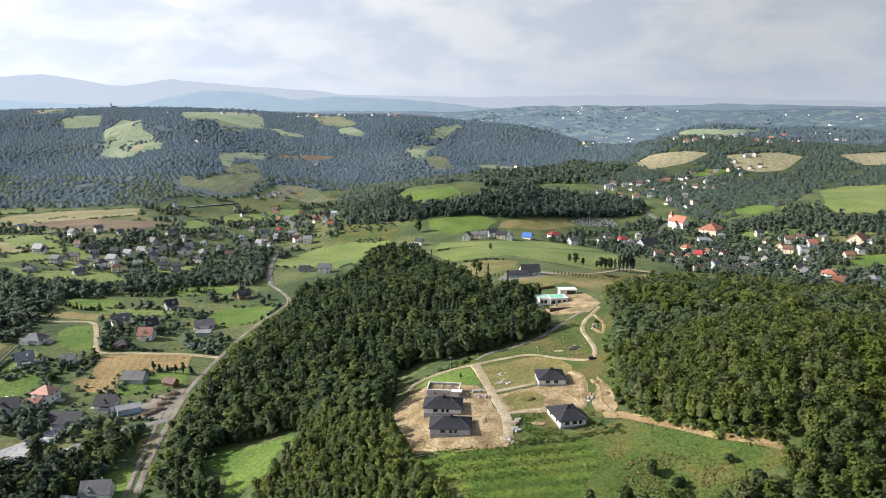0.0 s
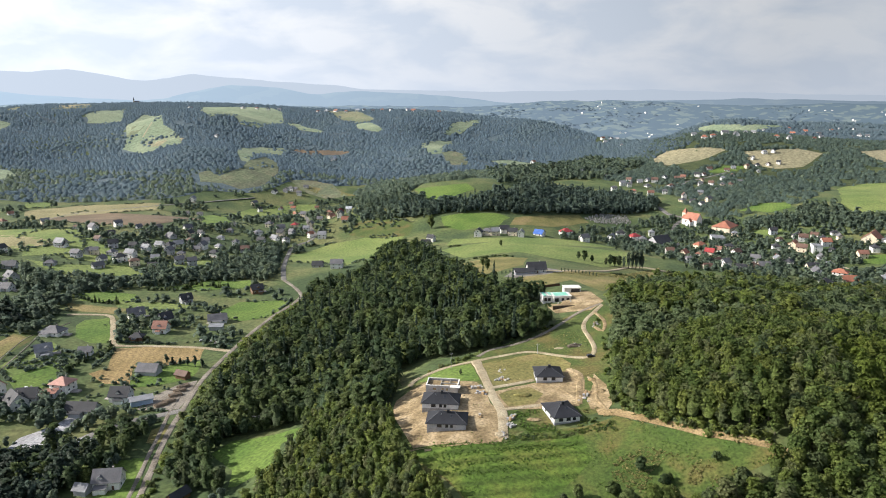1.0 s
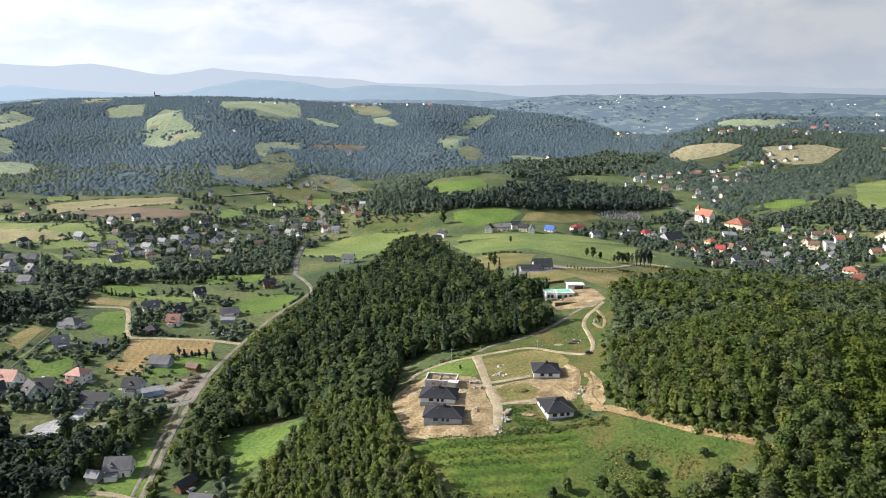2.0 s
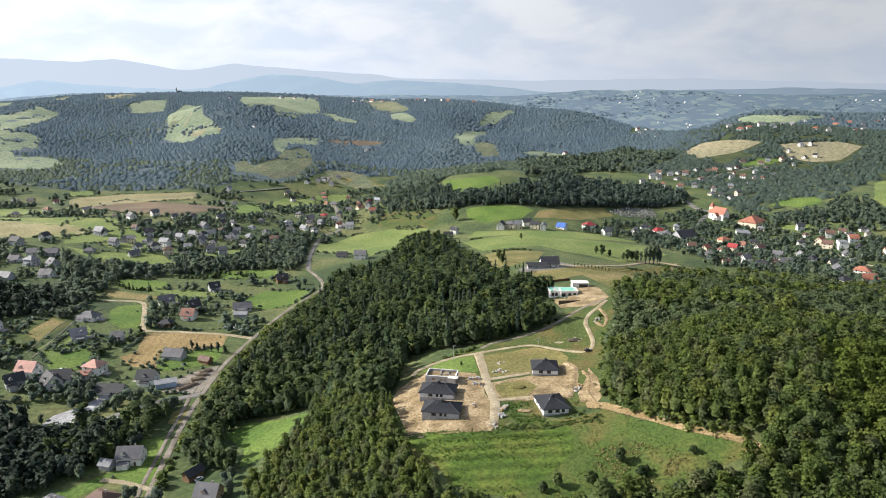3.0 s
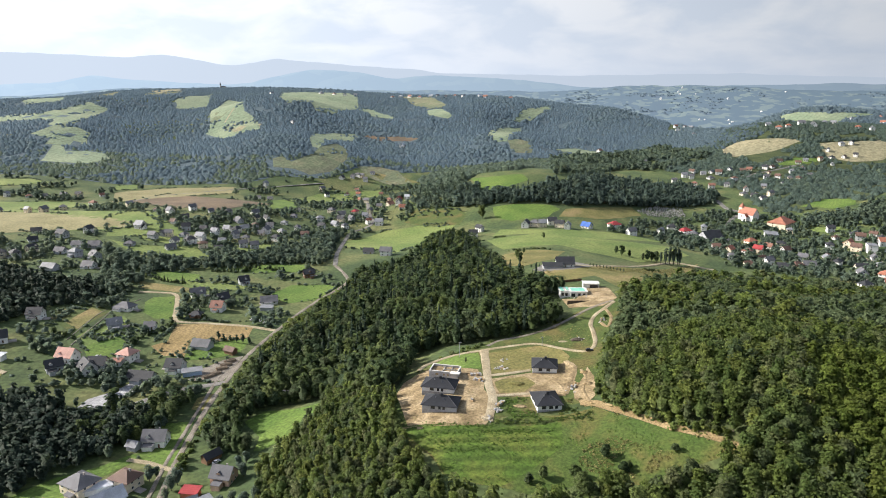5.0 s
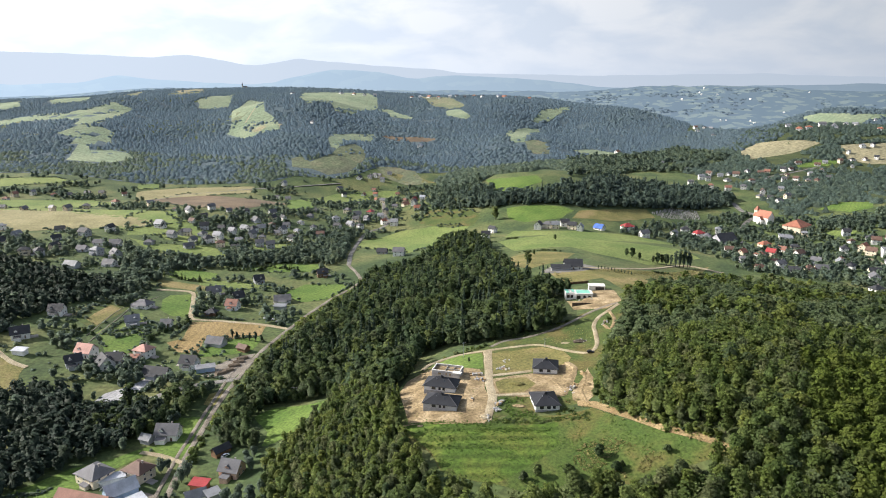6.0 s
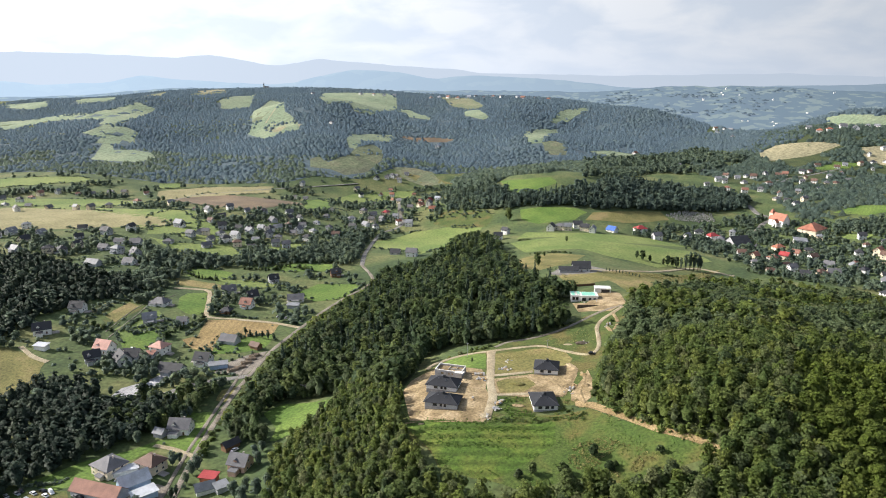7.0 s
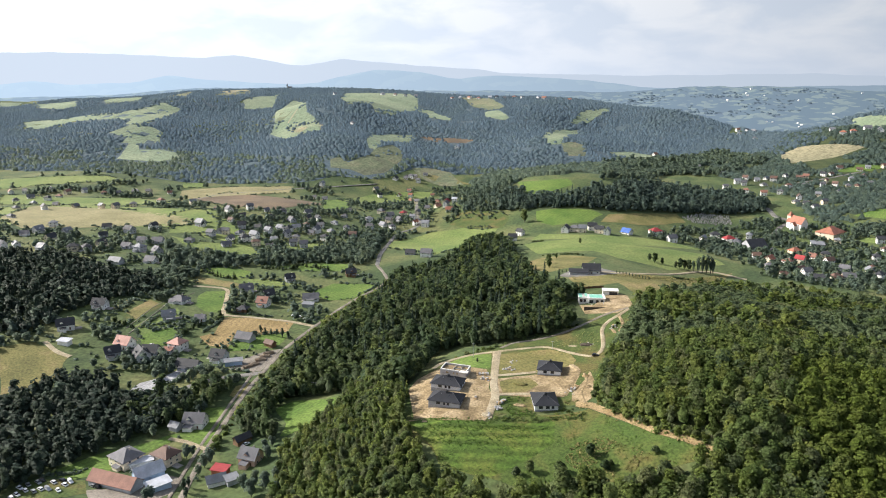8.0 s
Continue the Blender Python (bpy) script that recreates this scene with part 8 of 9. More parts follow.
def crown_template(seed, height, spread, lumps, clumps, size, spruce=False, foot=0.22, up=0.25):
    """Leaf clumps of one tree as bent quads, standing on z = 0."""
    r = np.random.RandomState(seed)
    verts, k = [], clumps
    if spruce:
        u = r.rand(k) ** 0.75
        z = height * (0.10 + 0.90 * (1 - u))
        rad = spread * u * (0.72 + 0.34 * r.rand(k)) * (0.86 + 0.2 * np.sin(z * 2.4))
        a_ = r.rand(k) * 2 * np.pi
        c = np.stack([rad * np.cos(a_), rad * np.sin(a_), z], -1)
        nrm = np.stack([np.cos(a_), np.sin(a_), np.full(k, 0.75)], -1)
        sz = size * (0.5 + 0.7 * u)
    else:
        lo = height * foot
        centre = []
        for i in range(lumps):
            h = r.rand()
            a_ = r.rand() * 2 * np.pi
            rr = spread * (0.62 * math.sqrt(r.rand())) * (1 - 0.55 * h)
            centre.append((rr * math.cos(a_), rr * math.sin(a_), lo + (height - lo) * (0.22 + 0.62 * h), spread * (0.42 + 0.22 * r.rand()) * (1 - 0.25 * h)))
        centre = np.array(centre)
        pick = r.randint(0, lumps, k)
        d = r.normal(size=(k, 3))
        d[:, 2] = np.abs(d[:, 2]) * 0.9 - 0.25
        d /= np.linalg.norm(d, axis=1)[:, None]
        c = centre[pick, :3] + d * centre[pick, 3:4] * np.array([1, 1, 0.95]) * (0.85 + 0.25 * r.rand(k, 1))
        c[:, 2] = np.maximum(c[:, 2], lo * 0.7)
        nrm = d + np.array([0, 0, 0.25])
        sz = np.full(k, size) * (0.7 + 0.6 * r.rand(k))
    if up > 0.5:
        nrm = nrm * 0.6 + np.array([0, 0, 0.5 * up])
    nrm = nrm + r.normal(size=(k, 3)) * 0.36
    nrm /= np.linalg.norm(nrm, axis=1)[:, None]
    t1 = np.cross(nrm, r.normal(size=(k, 3)))
    t1 /= np.linalg.norm(t1, axis=1)[:, None]
    t2 = np.cross(nrm, t1)
    s = sz[:, None] * 0.5
    droop = nrm * s * -0.45
    quad = np.stack([c + t1 * s * 1.15 + droop, c + t2 * s, c - t1 * s * 1.15 + droop * (0.3 + r.rand(k, 1)), c - t2 * s * (0.7 + 0.5 * r.rand(k, 1))], 1)
    soft = (c - np.array([0, 0, height * 0.38])) / np.array([spread, spread, height * 0.6])
    soft = soft / np.linalg.norm(soft, axis=1)[:, None] + 0.5 * nrm + np.array([0, 0, up])
    soft /= np.linalg.norm(soft, axis=1)[:, None]
    facing = np.einsum("ij,ij->i", np.cross(quad[:, 1] - quad[:, 0], quad[:, 3] - quad[:, 0]), soft)
    quad[facing < 0] = quad[facing < 0][:, ::-1]
    leaves_ = np.concatenate([quad.reshape(-1, 3), np.repeat(soft, 4, axis=0)], 1)
    if height < 4:
        return leaves_
    heart = dome_template(seed, height * 0.80, spread * 0.62, 0.12 if spruce else 0.22, 0.34 if spruce else 1.0, up, skirt=1.0 if spruce else 0.6, shoulder=0.5)
    return np.concatenate([leaves_, heart])


def spire_template(seed, height, spread, sides=5, up=1.2):
    """A pointed conifer crown, as quads with soft normals."""
    r = np.random.RandomState(seed)
    turn = (np.arange(sides) + r.rand()) * 2 * np.pi / sides
    low = np.stack([np.cos(turn), np.sin(turn), np.zeros(sides)], -1) * (spread * (0.75 + 0.5 * r.rand(sides)))[:, None]
    low[:, 2] = height * 0.15 * r.rand(sides)
    top = np.stack([np.cos(turn), np.sin(turn), np.zeros(sides)], -1) * spread * 0.12
    top[:, 2] = height * (0.92 + 0.08 * r.rand(sides))
    v = np.array([(low[i], low[(i + 1) % sides], top[(i + 1) % sides], top[i]) for i in range(sides)]).reshape(-1, 3)
    n_ = np.stack([v[:, 0] / spread, v[:, 1] / spread, np.full(len(v), up)], -1)
    return np.concatenate([v, n_ / np.linalg.norm(n_, axis=1)[:, None]], 1)


def trunk_template(height, girth, limbs, seed):
    """A tapered trunk with a few limbs, as quads."""
    r = np.random.RandomState(seed)
    verts, quads = [], []

    def tube(p0, p1, r0, r1, sides=6):
        p0, p1 = np.array(p0), np.array(p1)
        d = (p1 - p0) / np.linalg.norm(p1 - p0)
        u = np.cross(d, [0.3, 0.9, 0.1])
        u /= np.linalg.norm(u)
        w = np.cross(d, u)
        base = len(verts)
        for p, rad in ((p0, r0), ((p0 + p1) / 2 + u * r0 * 0.4, (r0 + r1) / 2), (p1, r1)):
            for i in range(sides):
                t = 2 * np.pi * i / sides
                verts.append(p + rad * (np.cos(t) * u + np.sin(t) * w))
        for row in range(2):
            for i in range(sides):
                j = (i + 1) % sides
                quads.append((base + row * sides + i, base + row * sides + j, base + (row + 1) * sides + j, base + (row + 1) * sides + i))

    tube((0, 0, -0.6), (0, 0, height * 0.72), girth, girth * 0.35)
    for i in range(limbs):
        z = height * (0.25 + 0.4 * r.rand())
        a_ = r.rand() * 2 * np.pi
        reach = height * (0.16 + 0.1 * r.rand())
        tube((0, 0, z), (reach * math.cos(a_), reach * math.sin(a_), z + reach * 0.9), girth * 0.4, girth * 0.12, 4)
    return np.array(verts), np.array(quads)


def scatter(poly, spacing, seed, clear=True, keep=None, grain=60.0):
    """Jittered places on a hex grid inside a polygon, off the roads, fields and houses."""
    r = np.random.RandomState(seed)
    xs, ys = [p[0] for p in poly], [p[1] for p in poly]
    gx, gy = np.meshgrid(np.arange(min(xs), max(xs), spacing), np.arange(min(ys), max(ys), spacing * 0.87))
    gx = gx + (np.arange(gx.shape[0]) % 2)[:, None] * spacing / 2
    x, y = gx.ravel() + r.uniform(-0.36, 0.36, gx.size) * spacing, gy.ravel() + r.uniform(-0.36, 0.36, gx.size) * spacing
    ok = inside(x, y, list(poly))
    if clear:
        for f in FIELDS:
            ok &= ~inside(x, y, f)
            if f[0][1] > 1250:       # no trees on the camera's side of far clearings, which they would hide
                ok &= ~inside(x, y + 16, f)
            elif f[0][1] > 380 or f[0][0] < -60:
                ok &= ~inside(x, y + 8, f) & ~inside(x, y + 15, f)
    for line, width in ROADS:
        box = (x > line[:, 0].min() - 9) & (x < line[:, 0].max() + 9) & (y > line[:, 1].min() - 9) & (y < line[:, 1].max() + 9) & ok
        i = np.nonzero(box)[0]
        if len(i):
            d = np.min((x[i, None] - line[None, :, 0]) ** 2 + (y[i, None] - line[None, :, 1]) ** 2, axis=1)
            ok[i[d < (width / 2 + 2.2) ** 2]] = False
            if line[:, 0].max() < -60:       # no trees on the camera's side of valley lanes, so these stay in view
                d = np.min((x[i, None] - line[None, :, 0]) ** 2 + (y[i, None] + 6 - line[None, :, 1]) ** 2, axis=1)
                ok[i[d < (width / 2 + 3.0) ** 2]] = False
    for hx, hy, hr in KEEP_OUT:
        ok &= (x - hx) ** 2 + (y - hy) ** 2 > hr * hr
    x, y = x[ok], y[ok]
    if keep is not None:
        f = np.array([noise.fractal((a_ / grain, b_ / grain, seed), 1.0, 2.0, 3) for a_, b_ in zip(x, y)])
        m = f > np.quantile(f, 1 - keep) if len(f) else f > 0
        x, y = x[m], y[m]
    return np.stack([x, y], -1)


def woods(name, label, places, templates, scale, material, seed, sink=0.3, tall=None):
    """Many trees in one mesh: leaf clumps of the templates set out at the places."""
    if len(places) == 0:
        return None
    r = np.random.RandomState(seed)
    z = ground_z(places[:, 0], places[:, 1]) - sink
    pick = r.randint(0, len(templates), len(places))
    parts_v, parts_n, parts_t = [], [], []
    for i, tpl in enumerate(templates):
        p = np.nonzero(pick == i)[0]
        if not len(p):
            continue
        a_ = r.rand(len(p)) * 2 * np.pi
        s = scale[0] + (scale[1] - scale[0]) * r.rand(len(p))
        sz = s * (0.85 + 0.3 * r.rand(len(p)))
        co, si = np.cos(a_) * s, np.sin(a_) * s
        v = np.empty((len(p), len(tpl), 3), np.float32)
        v[..., 0] = co[:, None] * tpl[None, :, 0] - si[:, None] * tpl[None, :, 1] + places[p, 0:1]
        v[..., 1] = si[:, None] * tpl[None, :, 0] + co[:, None] * tpl[None, :, 1] + places[p, 1:2]
        v[..., 2] = sz[:, None] * tpl[None, :, 2] + z[p][:, None]
        n_ = np.empty_like(v)
        n_[..., 0] = np.cos(a_)[:, None] * tpl[None, :, 3] - np.sin(a_)[:, None] * tpl[None, :, 4]
        n_[..., 1] = np.sin(a_)[:, None] * tpl[None, :, 3] + np.cos(a_)[:, None] * tpl[None, :, 4]
        n_[..., 2] = tpl[None, :, 5]
        parts_v.append(v.reshape(-1, 3))
        parts_n.append(n_.reshape(-1, 3))
        parts_t.append(np.repeat(r.rand(len(p)), len(tpl) // 4))
    v, t = np.concatenate(parts_v), np.concatenate(parts_t)
    me = arrays_mesh(name, v, np.arange(len(v)).reshape(-1, 4), material, True)
    me.normals_split_custom_set_from_vertices(np.concatenate(parts_n).tolist())
    at = me.attributes.new("tint", "FLOAT", "FACE")
    at.data.foreach_set("value", t.astype(np.float32))
    return tagged(new(name, me), label, "trees", kind="stuff")


BIG = [crown_template(s, 13 + (s % 4), 4.3 + 0.4 * (s % 4), 10, 104, 1.46, foot=0.1, up=1.1) for s in range(8)]
BIG_FAR = [crown_template(20 + s, 13 + (s % 4), 4.3 + 0.4 * (s % 4), 9, 58, 2.05, foot=0.1, up=1.25) for s in range(8)]
SPRUCE = [crown_template(40 + s, 16 + s, 2.6, 1, 105, 1.65, True) for s in range(3)]
MID = [crown_template(60 + s, 7.5 + (s % 3), 4.2 + 0.4 * (s % 3), 7, 34, 2.5, foot=0.05, up=1.1) for s in range(5)]
MID_SPRUCE = [crown_template(70 + s, 12 + s, 2.4, 1, 46, 2.0, True) for s in range(2)]
FAR = [dome_template(80 + s, 5 + 0.5 * s, 5.2 + 0.5 * (s % 3), up=2.4, taper=0.7, shoulder=0.6, sides=6) for s in range(6)]
FAR_SPRUCE = [spire_template(90 + s, 7 + 0.7 * s, 4.4 + 0.2 * s, up=2.4) for s in range(5)]
SHRUB = [crown_template(100 + s, 2.2, 1.7, 4, 18, 1.3, foot=0.0, up=1.0) for s in range(4)]

RIGHT_WOOD = [(96, 407), (97, 402), (97, 380), (91, 359), (86, 336), (81, 308), (77, 284), (85, 278), (98, 262), (105, 253), (123, 244), (132, 238)] + [(138, 236), (140, 205), (146, 184), (190, 184), (345, 430), (345, 520), (280, 545), (230, 560), (180, 545)]
LOW_WOOD = [(140, 236)] + [(132, 234), (118, 224), (102, 216), (93, 212), (77, 214), (69, 211), (56, 207), (46, 202), (34, 203), (21, 208), (12, 212), (4, 225), (-6, 235), (-15, 263)] + [(-23, 290), (-40, 290), (-60, 262), (-80, 248), (-60, 182), (150, 182)]
LEFT_WOOD = [(-29, 367), (-11, 373), (5, 365), (27, 371), (37, 377), (57, 387), (69, 398), (70, 420), (65, 455), (55, 453), (45, 473), (19, 506), (-13, 640), (-26, 719), (-59, 770), (-82, 747), (-78, 654), (-96, 630), (-123, 608), (-122, 560), (-122, 526), (-125, 487), (-129, 457), (-133, 419), (-136, 385), (-135, 362), (-132, 346)] + [(-119, 329), (-98, 331), (-75, 331), (-66, 313), (-72, 290), (-84, 264), (-80, 240), (-40, 270), (-24, 300), (-24, 330)]
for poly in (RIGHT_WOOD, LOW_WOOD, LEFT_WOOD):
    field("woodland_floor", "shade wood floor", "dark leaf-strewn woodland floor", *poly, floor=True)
RIGHT, LOW, LOW_YOUNG = scatter(RIGHT_WOOD, 4.5, 1), scatter(LOW_WOOD, 4.9, 3), scatter(LOW_WOOD, 3.5, 13)
SAPLING = [crown_template(140 + s, 9 + (s % 3), 2.4 + 0.2 * (s % 3), 5, 66, 1.1, foot=0.1, up=1.1) for s in range(6)] + [crown_template(150 + s, 9 + s, 1.8, 1, 60, 1.1, True) for s in range(1)]
edge_x = lambda p: 4 + 8 * np.sin(p[:, 1] / 11)
LOW, LOW_YOUNG = LOW[LOW[:, 0] >= edge_x(LOW)], LOW_YOUNG[LOW_YOUNG[:, 0] < edge_x(LOW_YOUNG)]
NEAR_R = (RIGHT[:, 1] < 250) & (RIGHT[:, 0] < 185) & (RIGHT[:, 1] > 212)
NEAR_L = (LOW[:, 1] > 209) & (LOW[:, 1] < 240)
BACK_R = RIGHT[:, 1] > 330
SILVER = np.array([noise.fractal((x_ / 55.0, y_ / 55.0, 8.0), 1.0, 2.0, 3) for x_, y_ in RIGHT]) > 0.05
woods("broadleaf_wood", "sunlit green broadleaf wood along the ridge", RIGHT[BACK_R & ~SILVER], BIG_FAR, (0.58, 1.08), LEAVES, 11)
woods("broadleaf_wood", "grey-green willows and aspens along the ridge", RIGHT[BACK_R & SILVER], BIG_FAR, (0.55, 1.05), LEAVES_SILVER, 15)
woods("broadleaf_wood", "dense sunlit green broadleaf wood on the rise", RIGHT[~NEAR_R & ~BACK_R & ~((RIGHT[:, 0] > 163) & (RIGHT[:, 1] < 285))], BIG, (0.74, 0.98), LEAVES, 2)
woods("broadleaf_wood", "yellow-green young broadleaf wood on the rise", RIGHT[~NEAR_R & ~BACK_R & (RIGHT[:, 0] > 163) & (RIGHT[:, 1] < 285)], BIG, (0.72, 0.98), LEAVES_YOUNG, 12)
NEAR_YOUNG = (LOW_YOUNG[:, 1] > 206) & (LOW_YOUNG[:, 1] < 236) & (LOW_YOUNG[:, 0] > -46)
woods("young_wood", "light green dense young trees on the spur", LOW_YOUNG[~NEAR_YOUNG], SAPLING, (0.7, 1.25), LEAVES, 16)
woods("lower_wood", "green broadleaf wood below the pasture", LOW[~NEAR_L], BIG, (0.58, 1.05), LEAVES, 4)
YOUNG_R = RIGHT[:, 0] + 6 * np.sin(RIGHT[:, 1] / 9) > 163 - 0.1 * (RIGHT[:, 1] - 240)
SINGLE_TREES = [(x_, y_, LEAVES_YOUNG if w_ else LEAVES) for (x_, y_), w_ in zip(RIGHT[NEAR_R], YOUNG_R[NEAR_R])] + [(x_, y_, LEAVES) for x_, y_ in LOW[NEAR_L]]

LEFT = scatter(LEFT_WOOD, 5.2, 5)
SPLIT = (np.random.RandomState(6).rand(len(LEFT)) < 0.16) & (LEFT[:, 1] > 360)
YOUNG = (LEFT[:, 1] < 330 + 0.25 * LEFT[:, 0] + 25 * np.sin(LEFT[:, 0] / 17)) & ~SPLIT
THICKET = scatter(LEFT_WOOD, 3.4, 14)
THICKET = THICKET[THICKET[:, 1] < 330 + 0.25 * THICKET[:, 0] + 25 * np.sin(THICKET[:, 0] / 17)]
woods("young_wood", "light green dense young trees below the plots", THICKET, SAPLING, (0.7, 1.15), LEAVES, 9)
woods("broadleaf_wood", "dense dark green mixed wood on the slope", LEFT[~SPLIT & ~YOUNG], BIG_FAR, (0.55, 1.2), LEAVES_DARK, 7)
woods("spruce_wood", "dark spruces among the broadleaf wood", LEFT[SPLIT], SPRUCE, (0.75, 1.15), NEEDLES, 8)

VALLEY_WOODS = [
    [(-419, 647), (-334, 635), (-301, 695), (-271, 676), (-235, 744), (-228, 831), (-199, 792), (-176, 677), (-193, 659), (-240, 651), (-276, 622), (-332, 592), (-376, 576)],
    [(-376, 576), (-325, 562), (-304, 539), (-311, 512), (-329, 500)],
    [(-212, 308), (-194, 325), (-172, 339), (-151, 329), (-147, 315), (-155, 302), (-160, 279), (-195, 280)],
    [(-132, 301), (-135, 347), (-111, 332), (-116, 313), (-102, 295), (-97, 273), (-125, 278)],
    [(-296, 286), (-281, 298), (-272, 324), (-235, 316), (-194, 317), (-171, 308), (-173, 276), (-187, 254), (-200, 226), (-204, 215), (-206, 208), (-204, 194), (-218, 188), (-319, 283)],
    [(-560, 513), (-484, 550), (-403, 533), (-339, 523), (-325, 499), (-343, 442), (-347, 413), (-343, 367), (-380, 342)],
    [(-157, 1056), (-146, 1352), (-70, 1030), (-50, 966), (-18, 939), (-32, 908), (-70, 920), (-126, 945)],
    [(-207, 765), (-182, 837), (-215, 863), (-234, 827)],
    [(-203, 1368), (-168, 1447), (-99, 1463), (-28, 1479), (55, 1502), (147, 1585), (177, 1509), (86, 1412), (5, 1055), (-55, 1062), (-77, 1015), (-119, 1020)],
]
# belts 4 and 5 use leaves with shade painted in; 2 and 3 darkened likewise
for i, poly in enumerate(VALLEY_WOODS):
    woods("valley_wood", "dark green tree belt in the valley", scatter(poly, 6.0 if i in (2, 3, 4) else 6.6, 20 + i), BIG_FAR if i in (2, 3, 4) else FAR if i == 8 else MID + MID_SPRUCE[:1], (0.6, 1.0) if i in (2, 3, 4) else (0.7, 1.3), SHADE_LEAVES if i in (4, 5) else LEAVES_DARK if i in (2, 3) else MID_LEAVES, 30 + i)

FAR_BASE = [(-738, 1163), (-522, 1208), (-465, 1268), (-380, 1294), (-337, 1379), (-210, 1416), (-100, 1477), (56, 1506), (177, 1629), (326, 1728)]
FAR_HILL = FAR_BASE + [(430, 2250), (430, 2520), (60, 2680), (-700, 2860), (-1300, 2840), (-2300, 2700), (-2300, 1300), (-1200, 1180)]
field("woodland_floor", "far wood floor", "haze-tinted floor of the hill forest", *FAR_HILL, floor=True)
FAR_PLACES = scatter(FAR_HILL, 10.4, 50, keep=0.96)
# stands of spruce and of broadleaf trees, with some of each strewn through the other
stand = np.array([noise.fractal((x_ / 170.0, y_ / 170.0, 2.0), 1.0, 2.0, 3) for x_, y_ in FAR_PLACES]) + np.random.RandomState(51).normal(size=len(FAR_PLACES)) * 0.22
woods("hill_forest", "haze-tinted forest covering the far hillside", FAR_PLACES[stand > 0.16], FAR, (0.7, 1.25), FAR_LEAVES, 52, 1.2)
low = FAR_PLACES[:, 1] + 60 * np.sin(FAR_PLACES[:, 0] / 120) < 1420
woods("hill_forest", "haze-tinted spruce forest on the far hillside", FAR_PLACES[(stand <= 0.16) & ~low], FAR_SPRUCE, (0.6, 1.2), FAR_NEEDLES, 53, 1.2)
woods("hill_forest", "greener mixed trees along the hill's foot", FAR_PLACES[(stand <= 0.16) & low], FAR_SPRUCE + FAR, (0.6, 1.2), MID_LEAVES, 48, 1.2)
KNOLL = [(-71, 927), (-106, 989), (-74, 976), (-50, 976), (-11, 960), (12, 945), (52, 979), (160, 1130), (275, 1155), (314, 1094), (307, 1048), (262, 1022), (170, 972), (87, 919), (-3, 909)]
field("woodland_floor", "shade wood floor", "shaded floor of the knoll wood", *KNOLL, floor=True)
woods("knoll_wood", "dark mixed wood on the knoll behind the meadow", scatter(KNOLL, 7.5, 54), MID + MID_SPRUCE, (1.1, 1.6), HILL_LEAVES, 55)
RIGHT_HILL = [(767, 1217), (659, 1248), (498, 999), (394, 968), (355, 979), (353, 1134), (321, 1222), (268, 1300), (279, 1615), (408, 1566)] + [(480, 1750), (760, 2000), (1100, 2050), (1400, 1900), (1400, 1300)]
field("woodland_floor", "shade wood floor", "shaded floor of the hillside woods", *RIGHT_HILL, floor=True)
woods("hill_wood", "haze-tinted woods on the hillside round the hamlet", scatter(RIGHT_HILL, 8.3, 56, keep=0.80, grain=60.0), FAR + FAR_SPRUCE[:3], (0.6, 1.15), HILL_LEAVES, 57)
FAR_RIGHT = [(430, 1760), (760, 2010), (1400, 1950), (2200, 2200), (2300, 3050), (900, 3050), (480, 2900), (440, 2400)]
field("woodland_floor", "far wood floor", "haze-tinted floor of the far slopes", *FAR_RIGHT, floor=True)
woods("hill_wood", "haze-tinted woods on far slopes", scatter(FAR_RIGHT, 13.5, 58, keep=0.72, grain=140.0), FAR + FAR_SPRUCE[:2], (1.1, 1.7), FAR_LEAVES, 59)
VILLAGE = [(561, 882), (504, 904), (447, 939), (384, 951), (332, 980), (303, 1020), (239, 957), (160, 906), (114, 794), (188, 776), (217, 720), (228, 665), (273, 639), (373, 572)]
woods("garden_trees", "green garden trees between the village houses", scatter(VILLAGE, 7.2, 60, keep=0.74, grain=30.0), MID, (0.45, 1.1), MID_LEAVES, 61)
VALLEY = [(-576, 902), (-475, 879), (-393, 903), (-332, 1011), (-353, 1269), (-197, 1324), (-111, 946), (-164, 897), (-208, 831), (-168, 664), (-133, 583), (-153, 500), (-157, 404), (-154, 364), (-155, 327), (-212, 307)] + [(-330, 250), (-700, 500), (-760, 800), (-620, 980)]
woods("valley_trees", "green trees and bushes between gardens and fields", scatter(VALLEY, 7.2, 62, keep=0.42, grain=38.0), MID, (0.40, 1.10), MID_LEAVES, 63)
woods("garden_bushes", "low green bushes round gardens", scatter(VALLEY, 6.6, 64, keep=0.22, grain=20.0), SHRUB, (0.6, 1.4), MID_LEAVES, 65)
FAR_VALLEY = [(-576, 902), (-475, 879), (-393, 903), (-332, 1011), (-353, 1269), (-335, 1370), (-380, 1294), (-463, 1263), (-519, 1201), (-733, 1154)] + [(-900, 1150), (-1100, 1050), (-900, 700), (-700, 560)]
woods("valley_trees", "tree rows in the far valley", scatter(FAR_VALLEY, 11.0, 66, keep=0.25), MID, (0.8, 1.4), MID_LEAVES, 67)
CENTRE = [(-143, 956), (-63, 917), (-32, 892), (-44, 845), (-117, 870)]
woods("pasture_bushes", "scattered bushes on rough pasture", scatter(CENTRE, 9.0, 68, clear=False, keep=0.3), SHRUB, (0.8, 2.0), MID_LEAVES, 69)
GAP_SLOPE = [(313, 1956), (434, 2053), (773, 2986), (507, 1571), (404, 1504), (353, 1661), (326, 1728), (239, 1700)]
